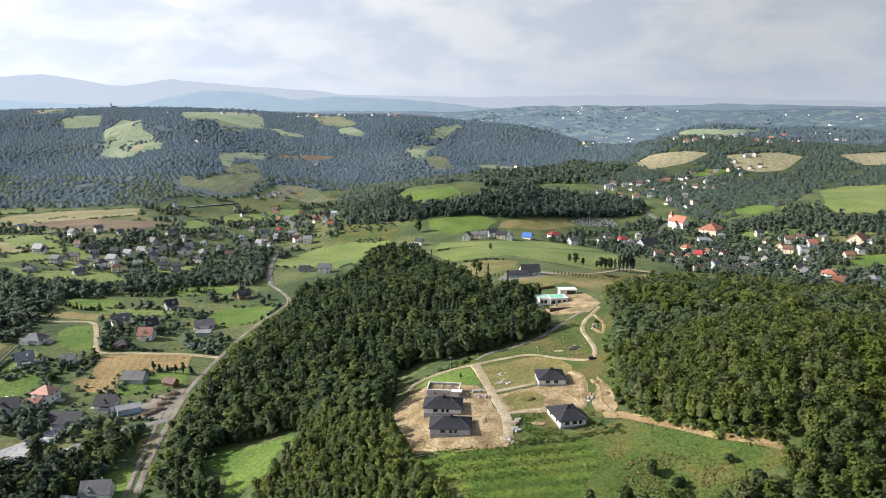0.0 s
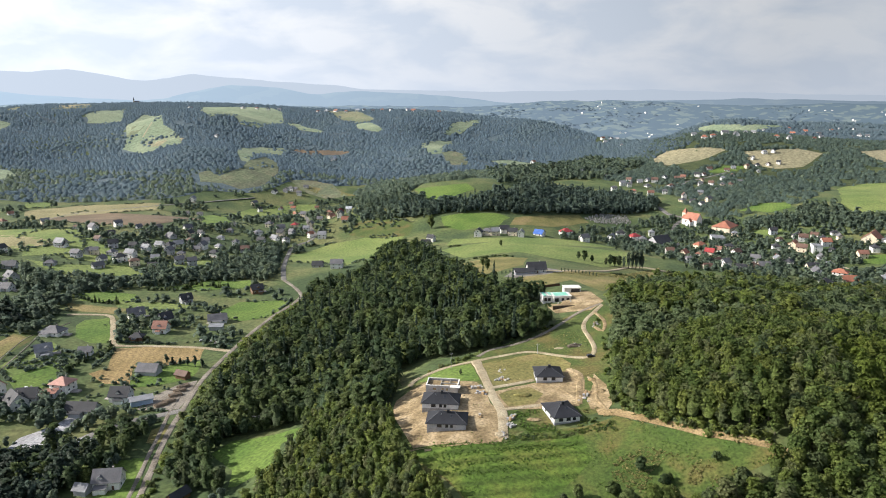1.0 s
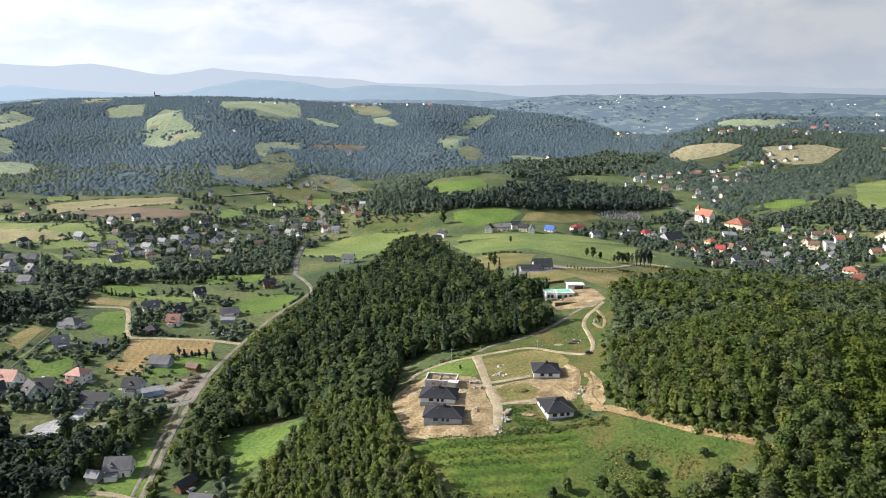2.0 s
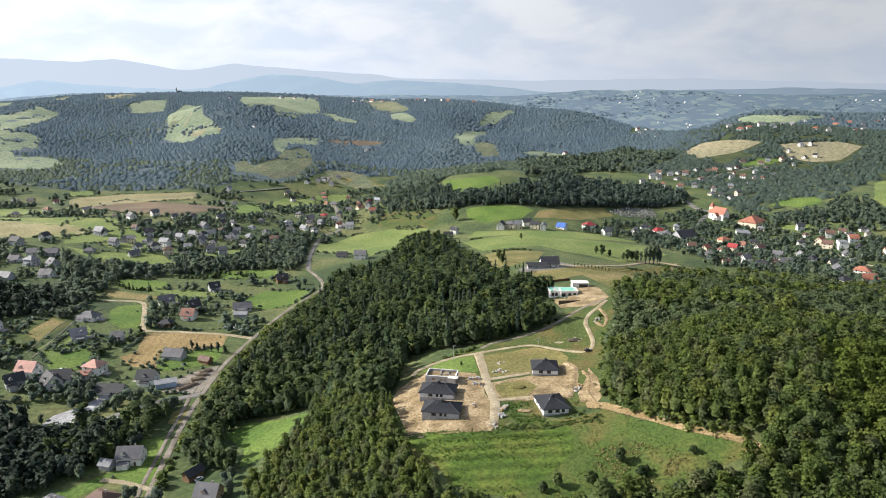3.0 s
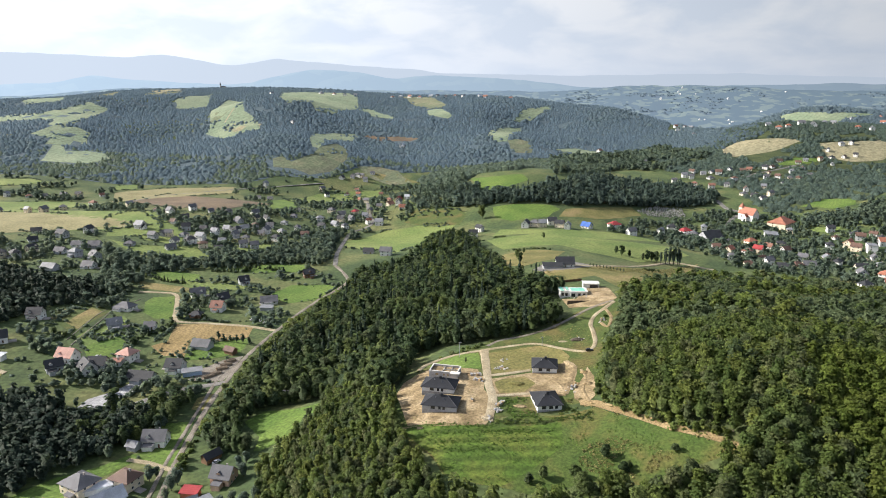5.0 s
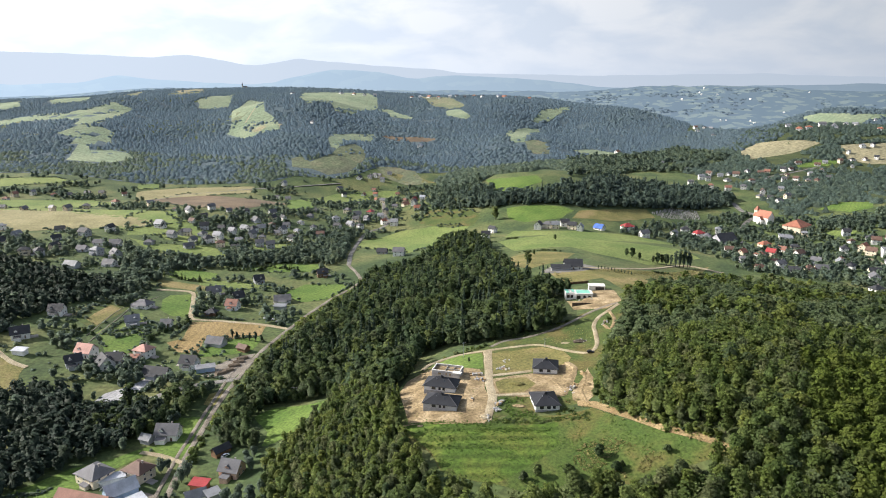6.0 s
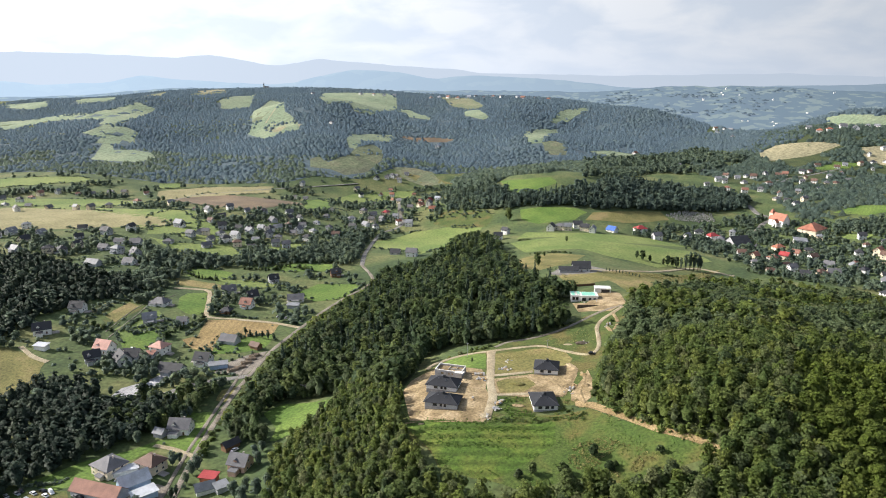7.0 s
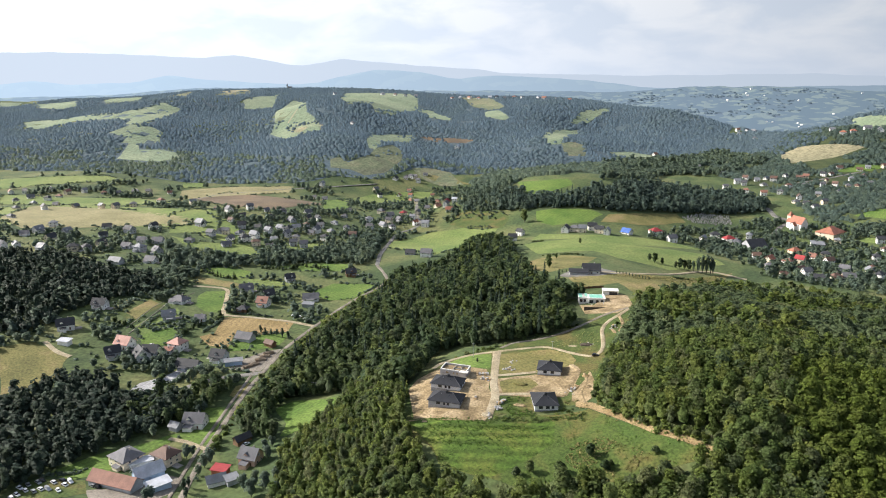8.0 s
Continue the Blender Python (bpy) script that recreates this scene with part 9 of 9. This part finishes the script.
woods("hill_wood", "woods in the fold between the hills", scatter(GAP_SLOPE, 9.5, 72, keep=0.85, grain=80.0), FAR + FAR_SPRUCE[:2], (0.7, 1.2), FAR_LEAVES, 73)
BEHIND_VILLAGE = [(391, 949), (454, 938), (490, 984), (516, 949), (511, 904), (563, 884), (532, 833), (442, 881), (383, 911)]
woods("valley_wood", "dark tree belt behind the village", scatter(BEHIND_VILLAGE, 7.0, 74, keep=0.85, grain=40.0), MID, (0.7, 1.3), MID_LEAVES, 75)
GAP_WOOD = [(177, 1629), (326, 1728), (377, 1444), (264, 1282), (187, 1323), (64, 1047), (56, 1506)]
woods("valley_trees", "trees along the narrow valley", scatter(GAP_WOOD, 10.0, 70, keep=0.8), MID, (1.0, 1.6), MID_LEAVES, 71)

WEED = [crown_template(110 + s, 0.5, 1.9, 4, 22, 1.0, foot=0.0, up=2.0) for s in range(4)]
# rows of rank weeds and lone bushes on the pasture below the plots
ROWS_OF_WEEDS = [
    [(-3, 258), (10, 256), (22, 257), (30, 258)], [(29, 261), (44, 261), (59, 265), (70, 268)], [(-3, 251), (10, 251), (25, 252), (42, 254), (57, 256)],
    [(1, 245), (16, 245), (32, 246), (49, 249)], [(4, 240), (18, 240), (35, 242)], [(25, 252), (35, 254), (44, 255)],
]
weed = []
wr = np.random.RandomState(77)
for line in ROWS_OF_WEEDS:
    for (x0, y0), (x1, y1) in zip(line, line[1:]):
        n_ = int(math.hypot(x1 - x0, y1 - y0) / 0.24)
        for i in range(n_):
            u = (i + wr.rand()) / n_
            weed.append((x0 + (x1 - x0) * u + wr.normal() * 0.5, y0 + (y1 - y0) * u + wr.normal() * 1.15))
woods("weed_rows", "rows of rank green weeds across the pasture", np.array(weed), WEED, (0.18, 0.46), WEEDS, 78, 0.1)


def tree(name, x, y, scale, seed, label, material, clumps=420, size=1.15, height=14.0, spread=4.8, group="", bush=False):
    """One tree or bush of its own: tapered trunk with limbs, and a crown of leaf clumps."""
    key = ("tree", seed, clumps, material.name)
    if key not in MESHES:
        tpl = crown_template(200 + seed, height, spread, 5 if bush else 11, clumps, size, foot=0.02 if bush else 0.2, up=0.9)
        crown = arrays_mesh("crown", tpl[:, :3], np.arange(len(tpl)).reshape(-1, 4), material, True)
        crown.normals_split_custom_set_from_vertices(tpl[:, 3:].tolist())
        v, q = trunk_template(height * (0.4 if bush else 1.0), 0.1 + height * 0.015, 5, seed)
        MESHES[key] = (crown, arrays_mesh("trunk", v, q, BARK, True))
    ob = thing(name, x, y, (seed * 77 + x * 13) % 360, label, "bush" if bush else "tree", group)
    ob.scale = (scale, scale, scale)
    part("trunk", MESHES[key][1], None, ob)
    part("crown", MESHES[key][0], None, ob)
    return ob


for bx, by, s_, sd in ((76.7, 237.4, 1.0, 0), (83.5, 228.5, 0.8, 1), (104.8, 236.1, 0.62, 2), (85.9, 230.6, 0.5, 1), (51.4, 224.9, 0.9, 0), (64.2, 225.9, 0.95, 2), (46.1, 222.0, 0.7, 1)):
    tree("bush", bx, by, s_, sd, "round dark green bush standing alone on the pasture", LEAVES_DARK, 260, 1.15, 5.6, 3.0, "pasture bushes", True)
for bx, by, s_ in ((-30.4, 867.3, 1.3), (120.2, 655.1, 0.55), (125.2, 649.9, 0.75), (132.7, 650.0, 0.5), (29.8, 557.8, 0.7), (157.6, 645.8, 0.8), (153.6, 647.7, 0.7), (149.1, 646.7, 0.75), (144.7, 645.6, 0.5), (49.6, 719.8, 0.5), (27.0, 584.4, 0.7), (31.2, 621.5, 0.4), (-125.0, 367.8, 0.7)):
    tree("tree", bx, by, s_, 3, "single dark green tree on the meadow", LEAVES_DARK, 200, 1.6, 14.0, 4.8, "lone trees")
for bx, by, s_ in ((161.5, 643.8, 0.7), (165.9, 644.4, 0.95), (170.1, 647.2, 1.05), (173.8, 647.2, 1.1), (178.0, 649.6, 1.0), (179.9, 648.4, 0.8)):
    tree("poplar", bx, by, s_, 6, "tall slender grey-green poplar on the meadow", MID_LEAVES, 240, 1.3, 19.0, 3.0, "poplar group")
tree("tree", 8.6, 327.1, 0.2, 3, "small sapling on the mown lawn", LEAVES_DARK, 200, 1.6, 14.0, 4.8, "lone trees")
for k_ in range(11):
    tree("thuja", 88 + 2.6 * k_, 540 - 1.1 * k_, 0.25, 4, "small clipped thuja in a garden row", NEEDLES, 120, 1.5, 12.0, 3.0, "thuja row", True)
for k_ in range(9):
    tree("thuja", 40 + 3.2 * k_, 527 + 1.2 * k_, 0.25, 4, "small clipped thuja in a garden row", NEEDLES, 120, 1.5, 12.0, 3.0, "thuja row", True)

tr = random.Random(5)
for x_, y_, mat in SINGLE_TREES:
    tree("tree", x_, y_, tr.uniform(0.6, 1.06), 10 + tr.randrange(8), "leafy green broadleaf tree at the wood's edge", mat, 480, 1.12, 14.0, 4.9, "woodland trees")
for x_, y_ in LOW_YOUNG[NEAR_YOUNG]:
    tree("young_tree", x_, y_, tr.uniform(0.7, 1.2), 50 + tr.randrange(6), "slender young broadleaf tree on the wooded spur", LEAVES, 150, 0.95, 10.0, 2.6, "young trees on the spur")

# tussocks that roughen the pasture and the scrubby plots
TUFT = [crown_template(120 + s, 0.18, 0.8, 2, 5, 0.62, foot=0.0, up=2.5) for s in range(4)]
PASTURE = [(-15, 257), (-6, 257), (28, 256), (36, 265), (62, 267), (75, 272), (90, 258), (104, 248), (116, 240), (129, 232), (120, 230), (105, 226), (96, 222), (70, 223), (46, 216), (20, 220), (11, 224), (2, 238), (-9, 244)]
woods("grass_tussocks", "rough green grass tussocks on the pasture", scatter(PASTURE, 1.3, 130, clear=False, keep=0.4, grain=9.0), TUFT, (0.4, 1.0), WEEDS, 131, 0.05)
SLOPE = [(22, 366), (52, 374), (73, 392), (79, 389), (79, 364), (74, 348), (59, 354), (47, 362), (22, 358)]
woods("grass_tussocks", "dry grass tussocks on the slope", scatter(SLOPE, 1.4, 132, clear=False, keep=0.5), TUFT, (0.5, 1.4), STRAW, 133, 0.05)
up_places = np.array(strew(UPLANDS, 2600, (1, 5), 31, 260.0, 45.0))
dome = FAR[2] * np.array([1.0, 1.0, 0.55, 1.0, 1.0, 1.0])
v = (dome[None, :, :3] * (0.9 + 1.1 * np.random.RandomState(32).rand(len(up_places), 1, 1)) + up_places[:, None, :] - np.array([0, 0, 3.0])).reshape(-1, 3)
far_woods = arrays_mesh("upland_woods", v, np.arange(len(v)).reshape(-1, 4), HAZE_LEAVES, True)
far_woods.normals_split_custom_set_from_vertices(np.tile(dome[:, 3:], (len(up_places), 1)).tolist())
tagged(new("upland_woods", far_woods), "clumps of haze-tinted woods on the far uplands", "trees", kind="stuff")
bm = bmesh.new()
for hx, hy, hz in strew(UPLANDS, 110, (1, 5), 35, 330.0, 60.0):
    turn = random.Random(int(hx * 3 + hy)).uniform(0, 3)
    c_, s_ = math.cos(turn), math.sin(turn)
    base = [(-4, -3), (4, -3), (4, 3), (-4, 3)]
    lo = [bm.verts.new((hx + c_ * px - s_ * py, hy + s_ * px + c_ * py, hz - 4)) for px, py in base]
    hi = [bm.verts.new((q.co.x, q.co.y, hz + 3)) for q in lo]
    tip = [bm.verts.new((hx + c_ * px, hy + s_ * px, hz + 5)) for px in (-4, 4)]
    for i in range(4):
        bm.faces.new((lo[i], lo[(i + 1) % 4], hi[(i + 1) % 4], hi[i]))
    bm.faces.new((hi[0], hi[1], tip[1], tip[0]))
    bm.faces.new((hi[2], hi[3], tip[0], tip[1]))
    bm.faces.new((hi[1], hi[2], tip[1]))
    bm.faces.new((hi[3], hi[0], tip[0]))
tagged(part("upland_hamlets", bm, WALLS["white"], None), "scattered white houses of far hamlets", "houses", kind="stuff")
UPPER = [(51, 513), (96, 537), (193, 657), (175, 612), (105, 457), (88, 491), (63, 470)]
woods("grass_tussocks", "golden grass tussocks on the upland", scatter(UPPER, 2.2, 134, clear=False, keep=0.5), TUFT, (0.8, 1.9), STRAW, 135, 0.05)
PLOT = [(21, 342), (48, 352), (59, 345), (65, 335), (62, 325), (45, 319), (24, 310)]
woods("grass_tussocks", "patchy weeds on the plots", scatter(PLOT, 1.3, 136, clear=False, keep=0.35), TUFT, (0.4, 1.1), STRAW, 137, 0.05)
FRINGE = [(26, 285), (60, 284), (70, 279), (72, 268), (57, 265), (34, 265)]
woods("grass_tussocks", "rank weeds round the corner bungalow", scatter(FRINGE, 1.2, 138, clear=False, keep=0.45), TUFT, (0.6, 1.6), WEEDS, 139, 0.05)

DRY_ZONE = [(65, 241), (73, 247), (82, 250), (98, 238), (112, 231), (101, 225), (90, 224), (75, 226), (67, 232)]
woods("grass_tussocks", "brown dry grass round the lone bushes", scatter(DRY_ZONE, 1.15, 144, clear=False, keep=0.62, grain=12.0), TUFT, (0.6, 1.5), STRAW, 145, 0.05)
BARE = [(68, 286), (76, 284), (96, 264), (105, 254), (117, 245), (132, 235), (130, 231), (116, 240), (104, 248), (90, 258), (75, 272), (60, 281)]
woods("grass_tussocks", "dry tussocks along the clay bank", scatter(BARE, 1.1, 140, clear=False, keep=0.3, grain=5.0), TUFT, (0.5, 1.5), STRAW, 141, 0.05)
EDGES = [(-22, 289), (-16, 318), (18, 318), (66, 328), (79, 324), (76, 284), (63, 281), (29, 278), (28, 260), (25, 256), (-11, 257)]
woods("grass_tussocks", "sparse weeds on the bare building plots", scatter(EDGES, 1.5, 142, clear=False, keep=0.20, grain=7.0), TUFT, (0.4, 1.0), STRAW, 143, 0.05)


def along(lines, step, seed, off=1.2):
    """Places strung along lines, a little off them."""
    r = np.random.RandomState(seed)
    res = []
    for line in lines:
        for (x0, y0), (x1, y1) in zip(line, line[1:]):
            n_ = max(1, int(math.hypot(x1 - x0, y1 - y0) / step))
            for i in range(n_):
                u = (i + r.rand()) / n_
                res.append((x0 + (x1 - x0) * u + r.normal() * off, y0 + (y1 - y0) * u + r.normal() * off))
    res = np.array(res)
    for line, width in ROADS:
        near = (res[:, 0] > line[:, 0].min() - 6) & (res[:, 0] < line[:, 0].max() + 6) & (res[:, 1] > line[:, 1].min() - 9) & (res[:, 1] < line[:, 1].max() + 9)
        i = np.nonzero(near)[0]
        if len(i):
            d = np.min((res[i, None, 0] - line[None, :, 0]) ** 2 + (res[i, None, 1] + 2.0 - line[None, :, 1]) ** 2, axis=1)
            res = np.delete(res, i[d < (width / 2 + 2.4) ** 2], axis=0)
    return res


# hedges round gardens and along lanes
HEDGES = [
    [(-232, 418), (-231, 432), (-233, 454)], [(-265, 443), (-255, 441), (-245, 437)], [(-206, 330), (-202, 339), (-198, 347), (-195, 356)], [(-168, 339), (-161, 347), (-152, 355)],
    [(-272, 374), (-257, 370), (-248, 368)], [(-296, 397), (-295, 420), (-299, 461)], [(-239, 468), (-220, 469), (-199, 472)], [(-179, 461), (-167, 461)],
    [(-163, 270), (-149, 268), (-134, 264)], [(-143, 360), (-133, 360), (-126, 361)], [(-228, 349), (-227, 365), (-225, 374)],
    [(-159, 272), (-146, 268), (-135, 265)], [(-148.8, 533.1), (-144.4, 550.3), (-140.7, 584.3)], [(-203, 218), (-195, 221), (-185, 225), (-183, 229)], [(-131, 247), (-121, 235)], [(-266, 389), (-280, 401), (-283, 442)],
]
TALL_HEDGES = [[(-242.1, 406.0), (-243.0, 420.6), (-237.1, 431.5), (-235.3, 456.9)],
    [(-242.3, 474.9), (-240.5, 480.5), (-223.6, 474.8), (-216.1, 473.8)],
    [(-280.6, 609.6), (-252.4, 611.2), (-239.9, 630.2), (-207.8, 622.9)],
    [(-324.1, 570.0), (-302.5, 560.8), (-281.6, 560.4)],
    [(-304.1, 408.3), (-286.9, 405.0), (-288.6, 398.2)]]
woods("tree_row", "tall dark trees along gardens and paddocks", along(TALL_HEDGES, 2.6, 166, 1.0), MID + MID_SPRUCE, (0.35, 0.7), LEAVES_DARK, 167)
woods("hedge", "dark green garden hedges beside lanes and lawns", along(HEDGES, 1.1, 150, 0.7), SHRUB, (0.55, 1.15), MID_LEAVES, 151, 0.2)
BRUSH = [[(34, 647), (42, 648), (50, 646), (56, 642)], [(16, 644), (23, 646), (27, 647)], [(-26, 733), (-17, 730)], [(-7, 744), (6, 745)], [(137, 588), (143, 586), (153, 600)]]
woods("brush_strip", "dark strips of brush left standing on the meadow", along(BRUSH, 1.3, 152, 1.6), SHRUB, (0.6, 1.1), LEAVES_DARK, 153, 0.2)
RANK = [[(58, 268), (61, 272), (65, 272), (70, 269), (74, 267)], [(60, 266), (67, 265), (74, 264)], [(30, 260), (42, 263), (53, 263), (59, 265)]]
woods("weed_rows", "rank dark weeds and brambles below the corner bungalow", along(RANK, 0.5, 154, 1.3), WEED, (0.3, 0.85), LEAVES, 155, 0.1)
ROADSIDE = [[(-131, 262), (-137, 300), (-141, 335), (-145, 370), (-148, 400), (-149, 435), (-146, 470), (-142, 510), (-135, 548), (-130, 580)], [(-138, 350), (-142, 385), (-143, 420), (-141, 455), (-138, 490), (-133, 525)]]
woods("roadside_bushes", "green bushes and saplings between the road and the wood", along(ROADSIDE, 1.5, 168, 2.2), SHRUB, (0.7, 2.0), LEAVES, 169, 0.2)
woods("roadside_trees", "small trees along the foot of the wood by the road", along(ROADSIDE[1:], 6.0, 170, 2.6), MID, (0.35, 0.75), LEAVES, 171, 0.2)
# bushes along the borders of the valley fields
BORDERS = [f + f[:1] for f in FIELDS if 360 < sum(p[1] for p in f) / len(f) < 1250 and sum(p[0] for p in f) / len(f) < -60]
FAR_EDGES = along([f + f[:1] for f in FIELDS if sum(p[1] for p in f) / len(f) > 1500], 9.0, 158, 7.0)
FAR_ROWS = [
    [(-785, 1753), (-730, 1738), (-681, 1736)],
    [(-578, 1599), (-556, 1649), (-506, 1631)],
    [(-624, 1620), (-605, 1674)],
    [(-660, 1904), (-623, 1979)],
    [(-580, 1908), (-511, 1994)],
    [(-576, 2320), (-518, 2305)],
    [(-478, 1743), (-441, 1761)],
    [(-419, 1399), (-398, 1443), (-378, 1436)],
    [(-440, 1453), (-423, 1541)],
    [(-810, 1871), (-822, 1914)],
    [(-1250, 1766), (-1225, 1824)],
    [(-1143, 1543), (-1091, 1551)],
    [(-1056, 1465), (-1018, 1513)],
    [(-1462, 1777), (-1318, 1755)],
    [(-1160, 1662), (-1174, 1775)],
]
woods("tree_row", "rows of trees and hedges between the hillside fields", along(FAR_ROWS, 6.0, 164, 5.0), FAR, (0.4, 0.9), FAR_LEAVES, 165)
edge = np.array([noise.fractal((x_ / 90.0, y_ / 90.0, 5.0), 1.0, 2.0, 2) for x_, y_ in FAR_EDGES])
woods("field_edge_trees", "trees straggling into the hillside clearings", FAR_EDGES[edge > 0.02], FAR, (0.5, 1.1), FAR_LEAVES, 159)
border = along(BORDERS, 3.4, 156, 2.0)
gate = np.array([noise.fractal((x_ / 45.0, y_ / 45.0, 3.0), 1.0, 2.0, 2) for x_, y_ in border])
woods("hedgerow", "uneven green hedgerows between valley fields", border[gate > 0.02], SHRUB, (0.55, 1.5), MID_LEAVES, 157, 0.2)


def board_fence(line):
    """A dark close-boarded fence: posts and board panels between them."""
    (x0, y0), (x1, y1) = line
    length, turn = math.hypot(x1 - x0, y1 - y0), math.degrees(math.atan2(y1 - y0, x1 - x0))
    n_ = max(2, int(length / 2.6))
    ob = thing("fence", x0, y0, turn, "dark boarded fence along the plot above the track", "fence")
    for i in range(n_ + 1):
        u = i / n_
        z_ = float(ground_z(x0 + (x1 - x0) * u, y0 + (y1 - y0) * u)) - ob.location.z
        part("post", boxes_mesh(("fence_post",), DARK_FRAME, (-0.07, 0.07, -0.07, 0.07, -0.5, 1.9)), None, ob).matrix_basis = pose(length * u, 0, z_)
        if i < n_:
            part("board", boxes_mesh(("fence_board", n_), DOOR, (0.07, length / n_ - 0.07, -0.03, 0.03, -0.1, 1.8)), None, ob).matrix_basis = pose(length * u, 0, z_)


board_fence([(53, 470), (78, 475)])

# garden trees along the road, each standing by itself
vt = random.Random(21)
for bx, by in ((-123.2, 239.1), (-124.7, 246.9), (-124.3, 251.8), (-91.4, 229.3), (-87.5, 233.8), (-79.2, 228.9), (-77.0, 235.7), (-70.7, 224.3), (-83.9, 223.0), (-178.1, 271.0), (-171.9, 269.6), (-184.6, 273.7), (-139.5, 252.9), (-138.0, 257.0), (-133.9, 210.1), (-132.1, 211.9), (-97.6, 264.4), (-96.2, 269.7), (-92.2, 257.2), (-224.7, 319.1), (-160.9, 299.2), (-160.2, 304.4), (-176.9, 292.4), (-176.5, 283.9)):
    tree("tree", bx, by, vt.uniform(0.42, 0.75), 30 + vt.randrange(4), "leafy garden tree beside the valley road", MID_LEAVES, 260, 1.4, 14.0, 5.2, "garden trees by the road")
for bx, by in ((-121.0, 222.5), (-121.3, 227.0), (-116.3, 217.3), (-200.1, 325.6), (-163.0, 429.0), (-168.4, 430.2), (-173.8, 431.2), (-179.1, 432.1), (-184.5, 432.9), (-188.4, 432.8)):
    tree("spruce", bx, by, vt.uniform(0.4, 0.6), 40, "dark narrow spruce in a garden", NEEDLES, 200, 1.3, 15.0, 2.8, "garden spruces")

# bushes and saplings at the foot of the wood, along the clay bank
FOOT = [[(79, 289), (80, 281), (85, 274), (97, 260), (105, 252), (115, 246), (125, 241)], [(82, 282), (89, 271), (101, 257), (113, 248), (123, 243)]]
woods("wood_edge_bushes", "light green bushes at the foot of the wood", along(FOOT, 0.9, 160, 1.6), SHRUB, (0.6, 1.6), LEAVES, 161, 0.2)
RIM = [[(87, 387), (89, 359), (85, 337), (80, 312), (77, 290)], [(-17, 323), (-13, 335), (-3, 347), (16, 362), (32, 372), (52, 383), (66, 396)]]
woods("wood_edge_bushes", "straggling bushes along the wood edges", along(RIM, 2.2, 162, 1.5), SHRUB, (0.5, 1.3), LEAVES, 163, 0.2)
